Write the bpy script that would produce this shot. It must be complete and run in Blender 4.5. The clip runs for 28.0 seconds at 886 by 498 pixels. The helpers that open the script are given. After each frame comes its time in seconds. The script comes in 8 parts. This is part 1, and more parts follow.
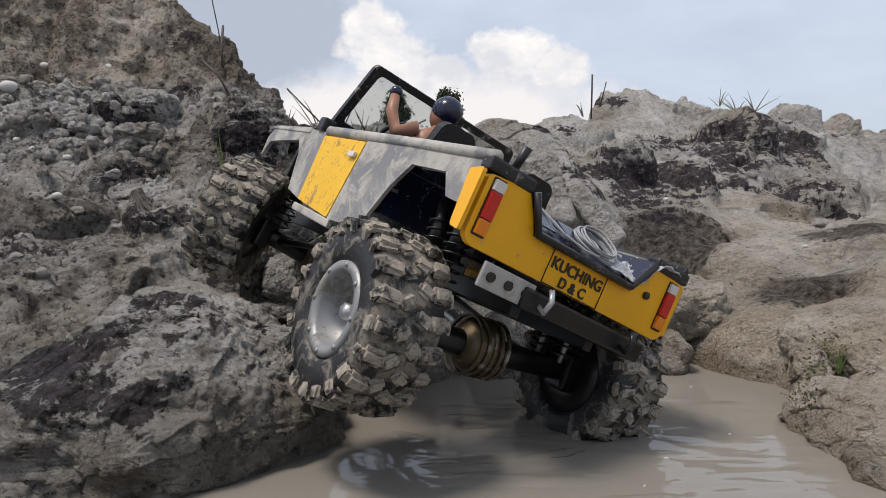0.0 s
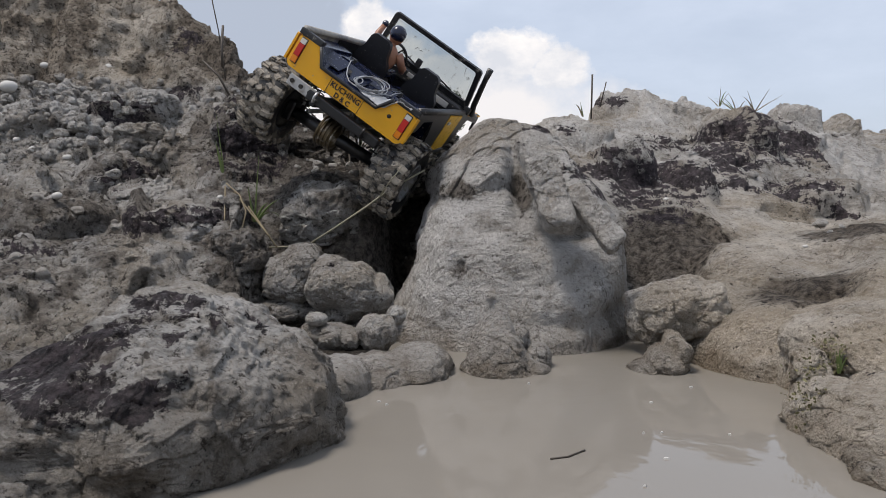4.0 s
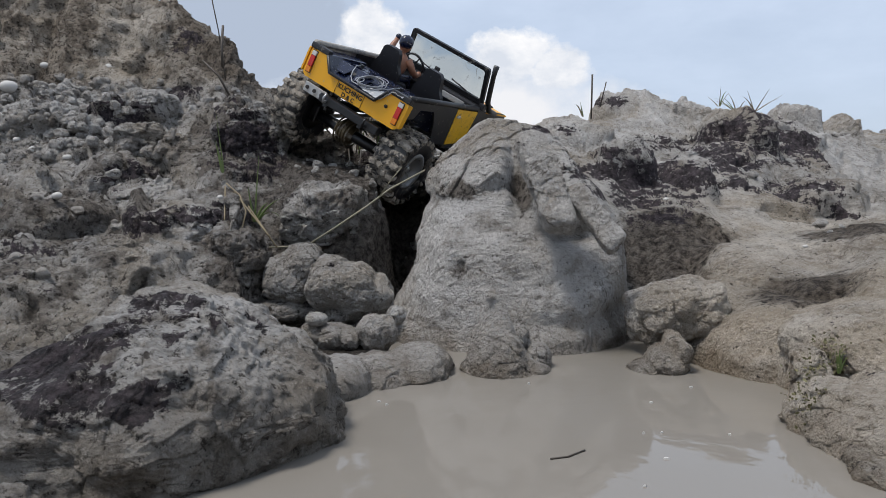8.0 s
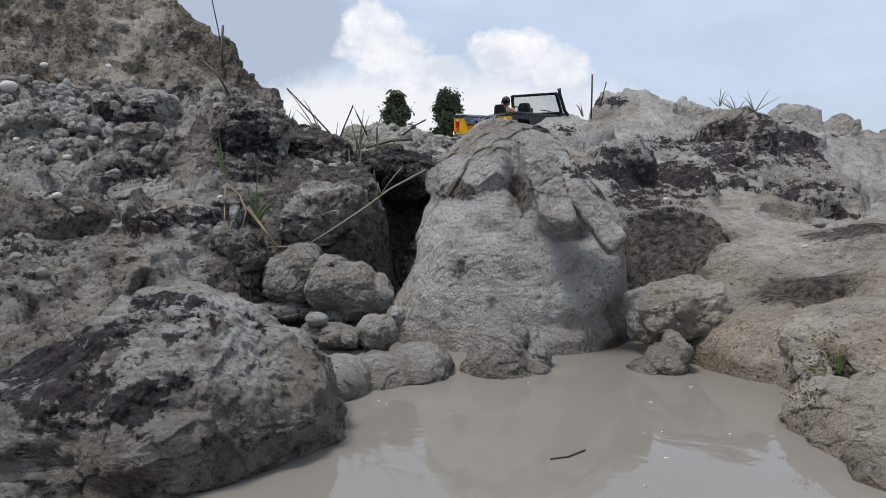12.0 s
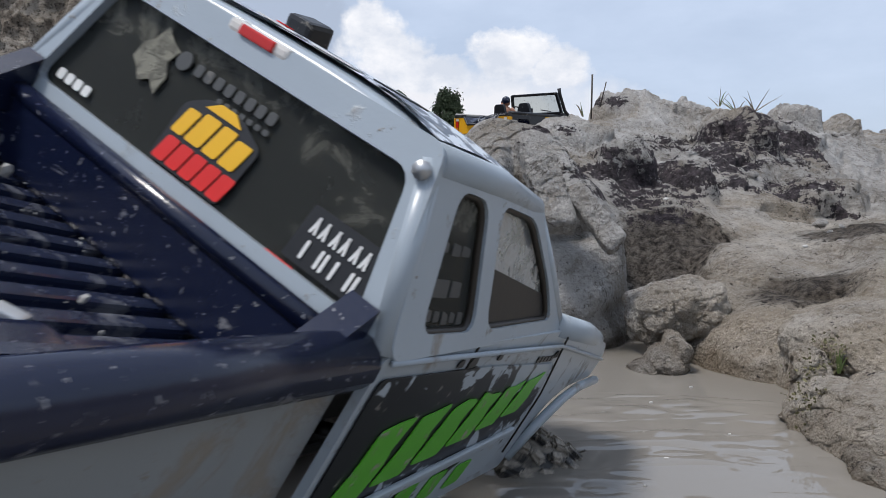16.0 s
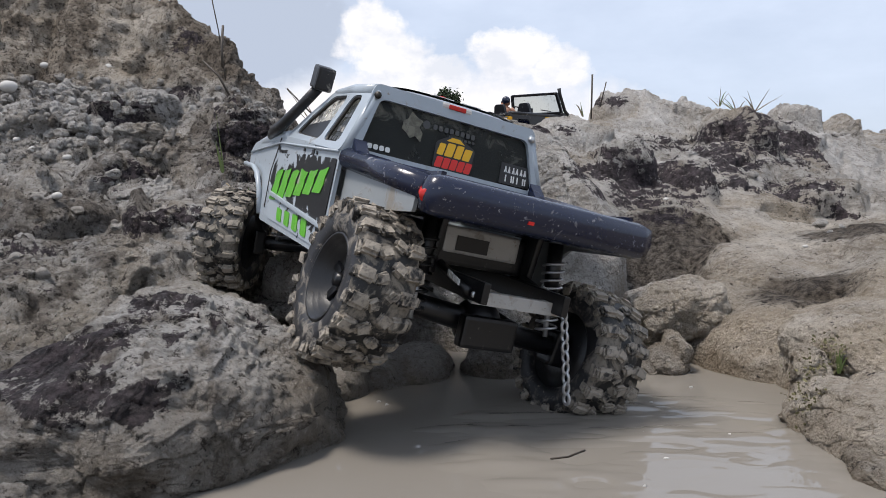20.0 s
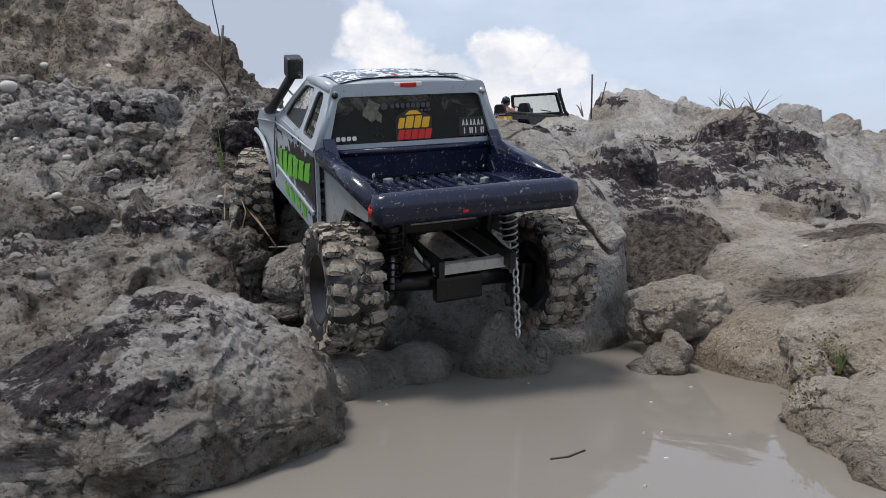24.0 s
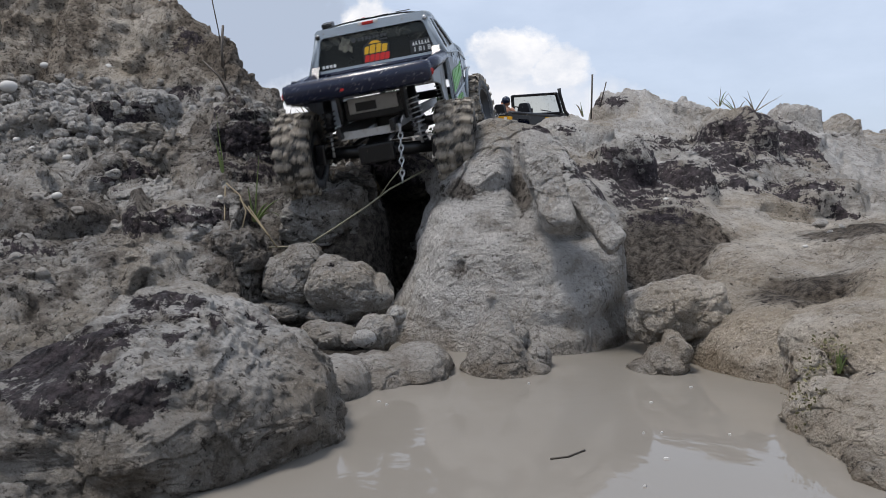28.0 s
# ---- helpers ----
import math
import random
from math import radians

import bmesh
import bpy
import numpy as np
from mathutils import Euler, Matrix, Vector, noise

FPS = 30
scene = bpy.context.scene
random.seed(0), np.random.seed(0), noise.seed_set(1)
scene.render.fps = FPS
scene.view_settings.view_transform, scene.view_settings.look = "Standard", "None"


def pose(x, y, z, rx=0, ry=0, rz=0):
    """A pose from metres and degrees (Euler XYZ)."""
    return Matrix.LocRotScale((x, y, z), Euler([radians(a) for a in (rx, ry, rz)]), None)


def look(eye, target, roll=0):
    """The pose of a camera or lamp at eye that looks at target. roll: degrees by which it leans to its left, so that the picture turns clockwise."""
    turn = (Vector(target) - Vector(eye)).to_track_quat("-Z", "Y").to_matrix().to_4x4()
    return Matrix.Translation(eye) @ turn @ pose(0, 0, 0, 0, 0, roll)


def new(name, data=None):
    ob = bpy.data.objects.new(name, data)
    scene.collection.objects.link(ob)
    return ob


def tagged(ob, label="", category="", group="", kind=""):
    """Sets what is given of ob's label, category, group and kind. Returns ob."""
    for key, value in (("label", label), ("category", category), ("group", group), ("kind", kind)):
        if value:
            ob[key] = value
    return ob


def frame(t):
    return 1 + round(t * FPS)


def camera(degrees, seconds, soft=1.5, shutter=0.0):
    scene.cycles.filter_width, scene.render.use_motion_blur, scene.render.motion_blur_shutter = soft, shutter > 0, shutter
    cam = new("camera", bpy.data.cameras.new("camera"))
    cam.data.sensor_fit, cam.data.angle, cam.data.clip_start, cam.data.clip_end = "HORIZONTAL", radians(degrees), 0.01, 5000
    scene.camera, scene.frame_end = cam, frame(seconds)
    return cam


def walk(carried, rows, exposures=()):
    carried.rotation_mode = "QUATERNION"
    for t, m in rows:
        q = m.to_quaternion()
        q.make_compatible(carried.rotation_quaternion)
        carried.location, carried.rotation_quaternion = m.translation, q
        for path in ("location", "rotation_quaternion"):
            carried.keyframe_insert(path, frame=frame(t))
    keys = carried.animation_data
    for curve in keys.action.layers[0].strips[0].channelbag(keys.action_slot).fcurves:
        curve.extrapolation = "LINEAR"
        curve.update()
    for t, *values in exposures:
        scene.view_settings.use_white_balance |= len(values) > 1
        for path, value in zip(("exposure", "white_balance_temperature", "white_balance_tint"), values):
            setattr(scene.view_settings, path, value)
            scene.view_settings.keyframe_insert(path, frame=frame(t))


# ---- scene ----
import itertools

# ---- camera: a phone held still just above the pool ----
cam = camera(62, 28.0, soft=0.6, shutter=0.3)
EYE = pose(0, 0, 0.175, 90 - 3.55, 0, 0)
walk(cam, [(0.0, EYE), (28.0, EYE)], exposures=[(0.0, 0.08, 6750, 13), (3.5, 0.08, 6700, 13), (5.5, 0.06, 6400, 11), (11.0, 0.06, 6350, 11), (15.2, 0.03, 6250, 12), (16.2, 0.05, 6250, 12), (17.2, 0.25, 6350, 11), (18.0, 0.42, 6550, 13), (19.2, 0.38, 6550, 13), (20.0, 0.26, 6550, 13), (21.5, 0.12, 6550, 13), (28.0, 0.1, 6400, 12)])

# ---- sky and sun ----
SUN_EL, SUN_AZ = radians(70), radians(-110)      # high on the left, veiled by cloud
world = bpy.data.worlds.new("sky")
scene.world = world
world.use_nodes = True


def build_sky():
    nt = world.node_tree
    nt.nodes.clear()
    N, L = nt.nodes.new, nt.links.new
    out, bg = N("ShaderNodeOutputWorld"), N("ShaderNodeBackground")
    bg.inputs["Strength"].default_value = 0.1
    L(bg.outputs[0], out.inputs[0])
    sky = N("ShaderNodeTexSky")
    sky.sky_type, sky.sun_disc = "NISHITA", False
    sky.sun_elevation, sky.sun_rotation = SUN_EL, SUN_AZ
    sky.air_density, sky.dust_density, sky.ozone_density = 1.0, 2.5, 1.5
    co = N("ShaderNodeTexCoord")

    def math_node(op, a, b=None, clamp=False):
        n = N("ShaderNodeMath")
        n.operation, n.use_clamp = op, clamp
        for k, v in enumerate((a, b)):
            if v is None:
                continue
            if isinstance(v, (int, float)):
                n.inputs[k].default_value = v
            else:
                L(v, n.inputs[k])
        return n.outputs[0]

    def noise_at(scale, detail, rough, squash=1.0, shift=0.0):
        mp = N("ShaderNodeMapping")
        mp.inputs["Scale"].default_value = (scale, scale, scale * squash)
        mp.inputs["Location"].default_value = (shift, shift * 0.7, 0)
        L(co.outputs["Generated"], mp.inputs[0])
        n = N("ShaderNodeTexNoise")
        n.inputs["Scale"].default_value = 1.0
        n.inputs["Detail"].default_value, n.inputs["Roughness"].default_value = detail, rough
        L(mp.outputs[0], n.inputs["Vector"])
        return n.outputs["Fac"]

    def bank(x, z, rx, rz):
        """How near a direction is to a cloud bank, 1 in its heart."""
        mp = N("ShaderNodeMapping")
        y = math.sqrt(max(0.0, 1 - x * x - z * z))
        mp.inputs["Scale"].default_value = (1 / rx, 1 / max(rx, rz), 1 / rz)
        mp.inputs["Location"].default_value = (-x / rx, -y / max(rx, rz), -z / rz)
        L(co.outputs["Generated"], mp.inputs[0])
        ln = N("ShaderNodeVectorMath")
        ln.operation = "LENGTH"
        L(mp.outputs[0], ln.inputs[0])
        return math_node("SUBTRACT", 1.0, ln.outputs["Value"])

    billow = noise_at(20.0, 10, 0.60, 1.2)
    heap = None
    for b in ((-0.075, 0.198, 0.060, 0.050), (-0.100, 0.220, 0.034, 0.042), (-0.020, 0.165, 0.060, 0.030), (0.092, 0.192, 0.055, 0.040), (0.150, 0.176, 0.050, 0.028)):
        d = bank(*b)
        heap = d if heap is None else math_node("MAXIMUM", heap, d)
    heap = math_node("ADD", heap, math_node("MULTIPLY", math_node("SUBTRACT", billow, 0.5), 1.5))
    heap = math_node("MULTIPLY", heap, 3.2, True)
    haze = math_node("MULTIPLY", math_node("ADD", bank(-0.05, 0.115, 0.34, 0.075), math_node("MULTIPLY", math_node("SUBTRACT", billow, 0.5), 0.8)), 2.0, True)
    veil = math_node("ADD", math_node("MULTIPLY", math_node("SUBTRACT", noise_at(2.2, 6, 0.6, 2.5, 3.1), 0.5), 0.9), 0.72, True)
    grey = math_node("MULTIPLY", math_node("ADD", bank(-0.25, 0.235, 0.165, 0.110), math_node("MULTIPLY", math_node("SUBTRACT", billow, 0.5), 0.9)), 3.0, True)

    def mix(fac, a, b):
        m = N("ShaderNodeMix")
        m.data_type = "RGBA"
        L(fac, m.inputs["Factor"])
        for v, key in ((a, 6), (b, 7)):
            if isinstance(v, tuple):
                m.inputs[key].default_value = (*v, 1)
            else:
                L(v, m.inputs[key])
        return m.outputs[2]

    shade = mix(math_node("MULTIPLY", math_node("SUBTRACT", noise_at(14.0, 6, 0.6, 1.4, 5.0), 0.35), 3.0, True), (6.9, 7.3, 7.9), (10.4, 10.2, 9.9))
    c = mix(veil, sky.outputs[0], (6.9, 7.9, 9.4))
    c = mix(haze, c, (8.6, 8.6, 8.7))
    c = mix(grey, c, (4.4, 5.1, 6.2))
    c = mix(heap, c, shade)
    L(c, bg.inputs["Color"])


build_sky()
sun = new("sun", bpy.data.lights.new("sun", "SUN"))
sun.data.energy, sun.data.angle, sun.data.color = 2.85, radians(14), (1.0, 0.95, 0.87)
_sd = Vector((math.sin(SUN_AZ) * math.cos(SUN_EL), math.cos(SUN_AZ) * math.cos(SUN_EL), math.sin(SUN_EL)))
sun.matrix_world = look(tuple(_sd * 30), (0, 0, 0))


# ---- noise for relief ----
def lattice(p, seed):
    """Smooth value noise in -1..1 at the rows of p."""
    i = np.floor(p).astype(np.int64)
    f = p - i
    u = f * f * f * (f * (f * 6 - 15) + 10)
    out = np.zeros(len(p))
    for dx, dy, dz in itertools.product((0, 1), repeat=3):
        h = (i[:, 0] + dx) * 374761393 + (i[:, 1] + dy) * 668265263 + (i[:, 2] + dz) * 1440670441 + seed * 974711
        h = (h ^ (h >> 13)) * 1274126177 & 0xFFFFFFFF
        h = (h ^ (h >> 16)) & 0xFFFF
        w = (u[:, 0] if dx else 1 - u[:, 0]) * (u[:, 1] if dy else 1 - u[:, 1]) * (u[:, 2] if dz else 1 - u[:, 2])
        out += w * (h / 32767.5 - 1)
    return out


def fbm(p, scale, octaves=4, seed=0, gain=0.5, ridged=False):
    p = np.asarray(p, float) * scale
    out, amp, total = np.zeros(len(p)), 1.0, 0.0
    for k in range(octaves):
        n = lattice(p + 17.3 * k, seed + k)
        out += amp * ((1 - 2 * np.abs(n)) if ridged else n)
        total += amp
        amp *= gain
        p = p * 2.03
    return out / total


def facets(p, scale, seed=0):
    """Tilted broken faces: for each point the height of its cell's plane, and how near the next cell's edge is."""
    q = np.asarray(p, float) * scale
    i = np.floor(q - 0.5).astype(np.int64)
    best, second = np.full(len(q), 9.0), np.full(len(q), 9.0)
    tilt = np.zeros(len(q))
    for off in itertools.product((0, 1), repeat=3):
        c = i + np.array(off)
        h = c[:, 0] * 374761393 + c[:, 1] * 668265263 + c[:, 2] * 1440670441 + seed * 974711
        h = (h ^ (h >> 13)) * 1274126177 & 0xFFFFFFFF
        h = (h ^ (h >> 15)) * 2246822519 & 0xFFFFFFFF
        f = [((h >> k) & 1023) / 1023.0 for k in (0, 8, 16)]
        d = q - c - np.stack(f, 1) * 0.8 - 0.1
        dd = np.sqrt((d * d).sum(1))
        t = d[:, 0] * (f[1] - 0.5) + d[:, 1] * (f[2] - 0.5) + d[:, 2] * (f[0] - 0.5) + 0.35 * (f[1] - 0.5)
        nearer = dd < best
        second = np.where(nearer, best, np.minimum(second, dd))
        tilt = np.where(nearer, t, tilt)
        best = np.where(nearer, dd, best)
    return tilt / scale, second - best


def smooth(a, b, v):
    t = np.clip((v - a) / (b - a), 0, 1)
    return t * t * (3 - 2 * t)


# ---- materials ----
MATS = {}


def material(name, build):
    if name not in MATS:
        m = bpy.data.materials.new(name)
        m.use_nodes = True
        nt = m.node_tree
        build(nt, nt.nodes["Principled BSDF"])
        MATS[name] = m
    return MATS[name]


def tex_noise(nt, scale, detail=5, rough=0.55, vector=None, distort=0.0):
    n = nt.nodes.new("ShaderNodeTexNoise")
    n.inputs["Scale"].default_value, n.inputs["Detail"].default_value = scale, detail
    n.inputs["Roughness"].default_value, n.inputs["Distortion"].default_value = rough, distort
    if vector is None:
        vector = nt.nodes.new("ShaderNodeNewGeometry").outputs["Position"]
    nt.links.new(vector, n.inputs["Vector"])
    return n.outputs["Fac"]


def obj_co(nt):
    return nt.nodes.new("ShaderNodeTexCoord").outputs["Object"]


def ramp(nt, fac, *stops):
    r = nt.nodes.new("ShaderNodeValToRGB")
    e = r.color_ramp.elements
    while len(e) < len(stops):
        e.new(0.5)
    for el, (pos, col) in zip(e, stops):
        el.position = pos
        el.color = (*col, 1) if isinstance(col, tuple) else (col, col, col, 1)
    nt.links.new(fac, r.inputs[0])
    return r.outputs[0]


def mixed(nt, fac, a, b, mode="MIX"):
    m = nt.nodes.new("ShaderNodeMix")
    m.data_type, m.blend_type = "RGBA", mode
    for v, key in ((fac, 0), (a, 6), (b, 7)):
        if isinstance(v, tuple):
            m.inputs[key].default_value = (*v, 1)
        elif isinstance(v, (int, float)):
            m.inputs[key].default_value = v
        else:
            nt.links.new(v, m.inputs[key])
    return m.outputs[2]


def calc(nt, op, a, b=0.0, clamp=False):
    n = nt.nodes.new("ShaderNodeMath")
    n.operation, n.use_clamp = op, clamp
    for k, v in enumerate((a, b)):
        if isinstance(v, (int, float)):
            n.inputs[k].default_value = v
        else:
            nt.links.new(v, n.inputs[k])
    return n.outputs[0]


def bump(nt, bsdf, height, strength, distance):
    b = nt.nodes.new("ShaderNodeBump")
    b.inputs["Strength"].default_value, b.inputs["Distance"].default_value = strength, distance
    nt.links.new(height, b.inputs["Height"])
    nt.links.new(b.outputs[0], bsdf.inputs["Normal"])


def clay(nt, bsdf):
    """Pale kaolin clay rock with dark humic crust where the 'crust' attribute says, brown earth and painted shade by
    its own mask.
    """
    def attr(name):
        n = nt.nodes.new("ShaderNodeAttribute")
        n.attribute_name = name
        return n.outputs["Fac"]

    def stretched(scale, sx, sy, sz, detail, rough, distort=0.0):
        mp = nt.nodes.new("ShaderNodeMapping")
        mp.inputs["Scale"].default_value = (sx, sy, sz)
        nt.links.new(nt.nodes.new("ShaderNodeNewGeometry").outputs["Position"], mp.inputs[0])
        return tex_noise(nt, scale, detail, rough, mp.outputs[0], distort)

    soil_shade, tan, crust_at, wet_at = attr("soil_shade"), attr("tan"), attr("crust"), attr("wet")
    big = tex_noise(nt, 5.0, 6, 0.62, distort=0.4)
    mid = tex_noise(nt, 24.0, 9, 0.66)
    fine = tex_noise(nt, 260.0, 4, 0.75)
    grit = tex_noise(nt, 620.0, 2, 0.6)
    pits = tex_noise(nt, 95.0, 7, 0.74)
    bed = stretched(15.0, 0.55, 0.55, 2.3, 9, 0.7, 0.5)          # bedding, nearly level
    drip = stretched(17.0, 1.7, 1.7, 0.42, 8, 0.68, 0.3)          # wash marks, down the faces
    base = mixed(nt, ramp(nt, big, (0.38, 0.0), (0.60, 1.0)), (0.39, 0.366, 0.335), (0.61, 0.59, 0.565))
    base = mixed(nt, ramp(nt, drip, (0.50, 0.0), (0.66, 0.65)), base, (0.71, 0.69, 0.665))
    base = mixed(nt, ramp(nt, mid, (0.36, 0.65), (0.47, 0.0)), base, (0.29, 0.255, 0.215))
    base = mixed(nt, ramp(nt, tex_noise(nt, 4.0, 7, 0.65, distort=0.6), (0.50, 0.0), (0.62, 0.65)), base, (0.36, 0.305, 0.235))
    base = mixed(nt, ramp(nt, bed, (0.33, 0.75), (0.42, 0.0)), base, (0.19, 0.162, 0.135))
    base = mixed(nt, ramp(nt, fine, (0.34, 0.7), (0.45, 0.0)), base, (0.22, 0.195, 0.17))
    base = mixed(nt, ramp(nt, fine, (0.57, 0.0), (0.66, 0.45)), base, (0.78, 0.765, 0.75))
    base = mixed(nt, ramp(nt, grit, (0.30, 0.35), (0.42, 0.0)), base, (0.20, 0.18, 0.16))
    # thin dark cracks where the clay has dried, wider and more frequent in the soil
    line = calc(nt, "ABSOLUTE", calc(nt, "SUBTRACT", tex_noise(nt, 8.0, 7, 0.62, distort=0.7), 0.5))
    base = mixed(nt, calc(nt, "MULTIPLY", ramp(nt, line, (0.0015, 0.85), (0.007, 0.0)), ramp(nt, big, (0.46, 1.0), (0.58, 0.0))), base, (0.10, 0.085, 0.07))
    # Dark pits put crevice shade and lodged dirt into the colour.
    pit_shade = calc(nt, "ADD", pits, calc(nt, "MULTIPLY", calc(nt, "SUBTRACT", 0.6, soil_shade), 0.17))
    base = mixed(nt, ramp(nt, pit_shade, (0.425, 0.95), (0.49, 0.0)), base, (0.075, 0.064, 0.055))
    cover = ramp(nt, calc(nt, "ADD", soil_shade, calc(nt, "MULTIPLY", calc(nt, "SUBTRACT", mid, 0.5), 1.7)), (0.34, 0.0), (0.58, 0.92))
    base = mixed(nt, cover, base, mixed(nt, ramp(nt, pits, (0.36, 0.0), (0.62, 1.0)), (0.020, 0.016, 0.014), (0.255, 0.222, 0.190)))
    # beige tint: tan cliff clay, and the right bank's sunlit warmth painted in
    base = mixed(nt, tan, base, mixed(nt, 1.0, base, (1.08, 1.02, 0.93), "MULTIPLY"))
    # peeling crust: torn flakes with a hard edge, near black, dusty on its high grain
    tear = calc(nt, "ADD", calc(nt, "MULTIPLY", calc(nt, "SUBTRACT", bed, 0.5), 1.9), calc(nt, "MULTIPLY", calc(nt, "SUBTRACT", tex_noise(nt, 60.0, 10, 0.80, distort=0.15), 0.5), 2.6))
    crust = ramp(nt, calc(nt, "ADD", crust_at, tear), (0.47, 0.0), (0.56, 1.0))
    dark = mixed(nt, ramp(nt, pits, (0.42, 0.0), (0.66, 1.0)), (0.013, 0.010, 0.014), (0.105, 0.082, 0.095))
    dark = mixed(nt, ramp(nt, tex_noise(nt, 150.0, 6, 0.78), (0.53, 0.0), (0.66, 0.6)), dark, (0.20, 0.175, 0.18))
    col = mixed(nt, calc(nt, "MULTIPLY", crust, 0.96), base, dark)
    wet = calc(nt, "MULTIPLY", wet_at, ramp(nt, mid, (0.25, 1.0), (0.7, 0.6)))
    col = mixed(nt, wet, col, mixed(nt, 1.0, col, (0.50, 0.46, 0.41), "MULTIPLY"))
    nt.links.new(col, bsdf.inputs["Base Color"])
    nt.links.new(ramp(nt, wet, (0.0, 0.92), (1.0, 0.5)), bsdf.inputs["Roughness"])
    bsdf.inputs["Specular IOR Level"].default_value = 0.25
    h = calc(nt, "ADD", calc(nt, "MULTIPLY", mid, 0.8), calc(nt, "MULTIPLY", tex_noise(nt, 110.0, 6, 0.72), 0.34))
    h = calc(nt, "ADD", h, calc(nt, "MULTIPLY", calc(nt, "MULTIPLY", bed, 0.45), soil_shade))
    h = calc(nt, "ADD", h, calc(nt, "MULTIPLY", fine, 0.11))
    h = calc(nt, "ADD", h, calc(nt, "MULTIPLY", crust, 0.05))
    h = calc(nt, "ADD", h, calc(nt, "MULTIPLY", calc(nt, "MULTIPLY", pits, 1.1), calc(nt, "ADD", soil_shade, 0.15)))
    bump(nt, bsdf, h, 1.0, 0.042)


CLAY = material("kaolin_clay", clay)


def muddy_water(nt, bsdf):
    co = tex_noise(nt, 3.0, 4, 0.5)
    nt.links.new(mixed(nt, co, (0.185, 0.170, 0.148), (0.225, 0.207, 0.182)), bsdf.inputs["Base Color"])
    bsdf.inputs["Roughness"].default_value = 0.04
    bsdf.inputs["IOR"].default_value = 1.333
    bsdf.inputs["Specular IOR Level"].default_value = 0.5
    h = tex_noise(nt, 26.0, 3, 0.5, distort=0.3)
    bump(nt, bsdf, h, 0.06, 0.006)


WATER = material("muddy_water", muddy_water)


# ---- meshes ----
def grid_mesh(name, V, nu, nv, wrap=False, flip=False):
    """A mesh from a lattice of nu x nv places."""
    me = bpy.data.meshes.new(name)
    a = np.arange(nu if wrap else nu - 1)[:, None] * nv
    b = (a + nv) % (nu * nv)
    j = np.arange(nv - 1)[None, :]
    F = np.stack([a + j, b + j, b + j + 1, a + j + 1], -1).reshape(-1, 4)
    if flip:
        F = F[:, ::-1]
    me.vertices.add(len(V))
    me.vertices.foreach_set("co", np.ascontiguousarray(V, dtype=np.float32).ravel())
    me.loops.add(F.size)
    me.loops.foreach_set("vertex_index", F.astype(np.int32).ravel())
    me.polygons.add(len(F))
    me.polygons.foreach_set("loop_start", np.arange(0, F.size, 4, dtype=np.int32))
    me.update(calc_edges=True)
    me.polygons.foreach_set("use_smooth", np.ones(len(F), dtype=bool))
    return me


def point_values(me, **fields):
    for key, values in fields.items():
        me.attributes.new(key, "FLOAT", "POINT").data.foreach_set("value", np.asarray(values, dtype=np.float32))


# dark crust: heart and half-widths of each patch, in metres
CRUST_RIDGE = (
    (0.236, 1.064, 0.224, 0.040, 0.10, 0.045), (0.30, 1.15, 0.21, 0.05, 0.12, 0.045), (0.385, 1.241, 0.218, 0.065, 0.12, 0.030), (0.43, 1.23, 0.215, 0.03, 0.1, 0.02),
    (0.667, 1.52, 0.315, 0.085, 0.16, 0.045), (0.76, 1.62, 0.305, 0.06, 0.16, 0.040), (0.60, 1.52, 0.33, 0.05, 0.14, 0.02), (0.53, 1.52, 0.295, 0.05, 0.12, 0.018),
    (0.565, 1.41, 0.258, 0.05, 0.12, 0.018), (0.63, 1.32, 0.195, 0.07, 0.12, 0.022), (0.152, 1.09, 0.29, 0.035, 0.1, 0.012), (0.21, 1.12, 0.272, 0.03, 0.1, 0.012),
    (0.481, 1.5, 0.295, 0.05, 0.12, 0.016), (0.518, 1.42, 0.24, 0.05, 0.1, 0.022), (0.567, 1.36, 0.201, 0.055, 0.1, 0.018), (0.631, 1.33, 0.185, 0.055, 0.1, 0.02), (0.673, 1.3, 0.163, 0.035, 0.08, 0.012), (0.279, 1.16, 0.237, 0.05, 0.1, 0.035), (0.217, 1.42, 0.32, 0.03, 0.08, 0.012), (0.427, 1.9, 0.434, 0.03, 0.1, 0.016))
CRUST_BANK = (
    (-0.29, 0.50, 0.080, 0.040, 0.06, 0.014), (-0.222, 0.464, 0.086, 0.034, 0.05, 0.014), (-0.195, 0.50, 0.098, 0.024, 0.05, 0.007),
    (-0.23, 0.43, 0.066, 0.045, 0.05, 0.013), (-0.172, 0.448, 0.060, 0.014, 0.05, 0.012), (-0.15, 0.496, 0.087, 0.010, 0.04, 0.006), (-0.326, 1.25, 0.262, 0.042, 0.08, 0.045),
    (-0.368, 1.36, 0.345, 0.06, 0.1, 0.014), (-0.705, 1.88, 0.446, 0.06, 0.14, 0.020), (-0.69, 1.54, 0.371, 0.06, 0.12, 0.022), (-0.687, 2.005, 0.628, 0.028, 0.1, 0.022),
    (-0.075, 1.39, 0.238, 0.07, 0.1, 0.035), (-0.53, 1.231, 0.222, 0.04, 0.08, 0.014))


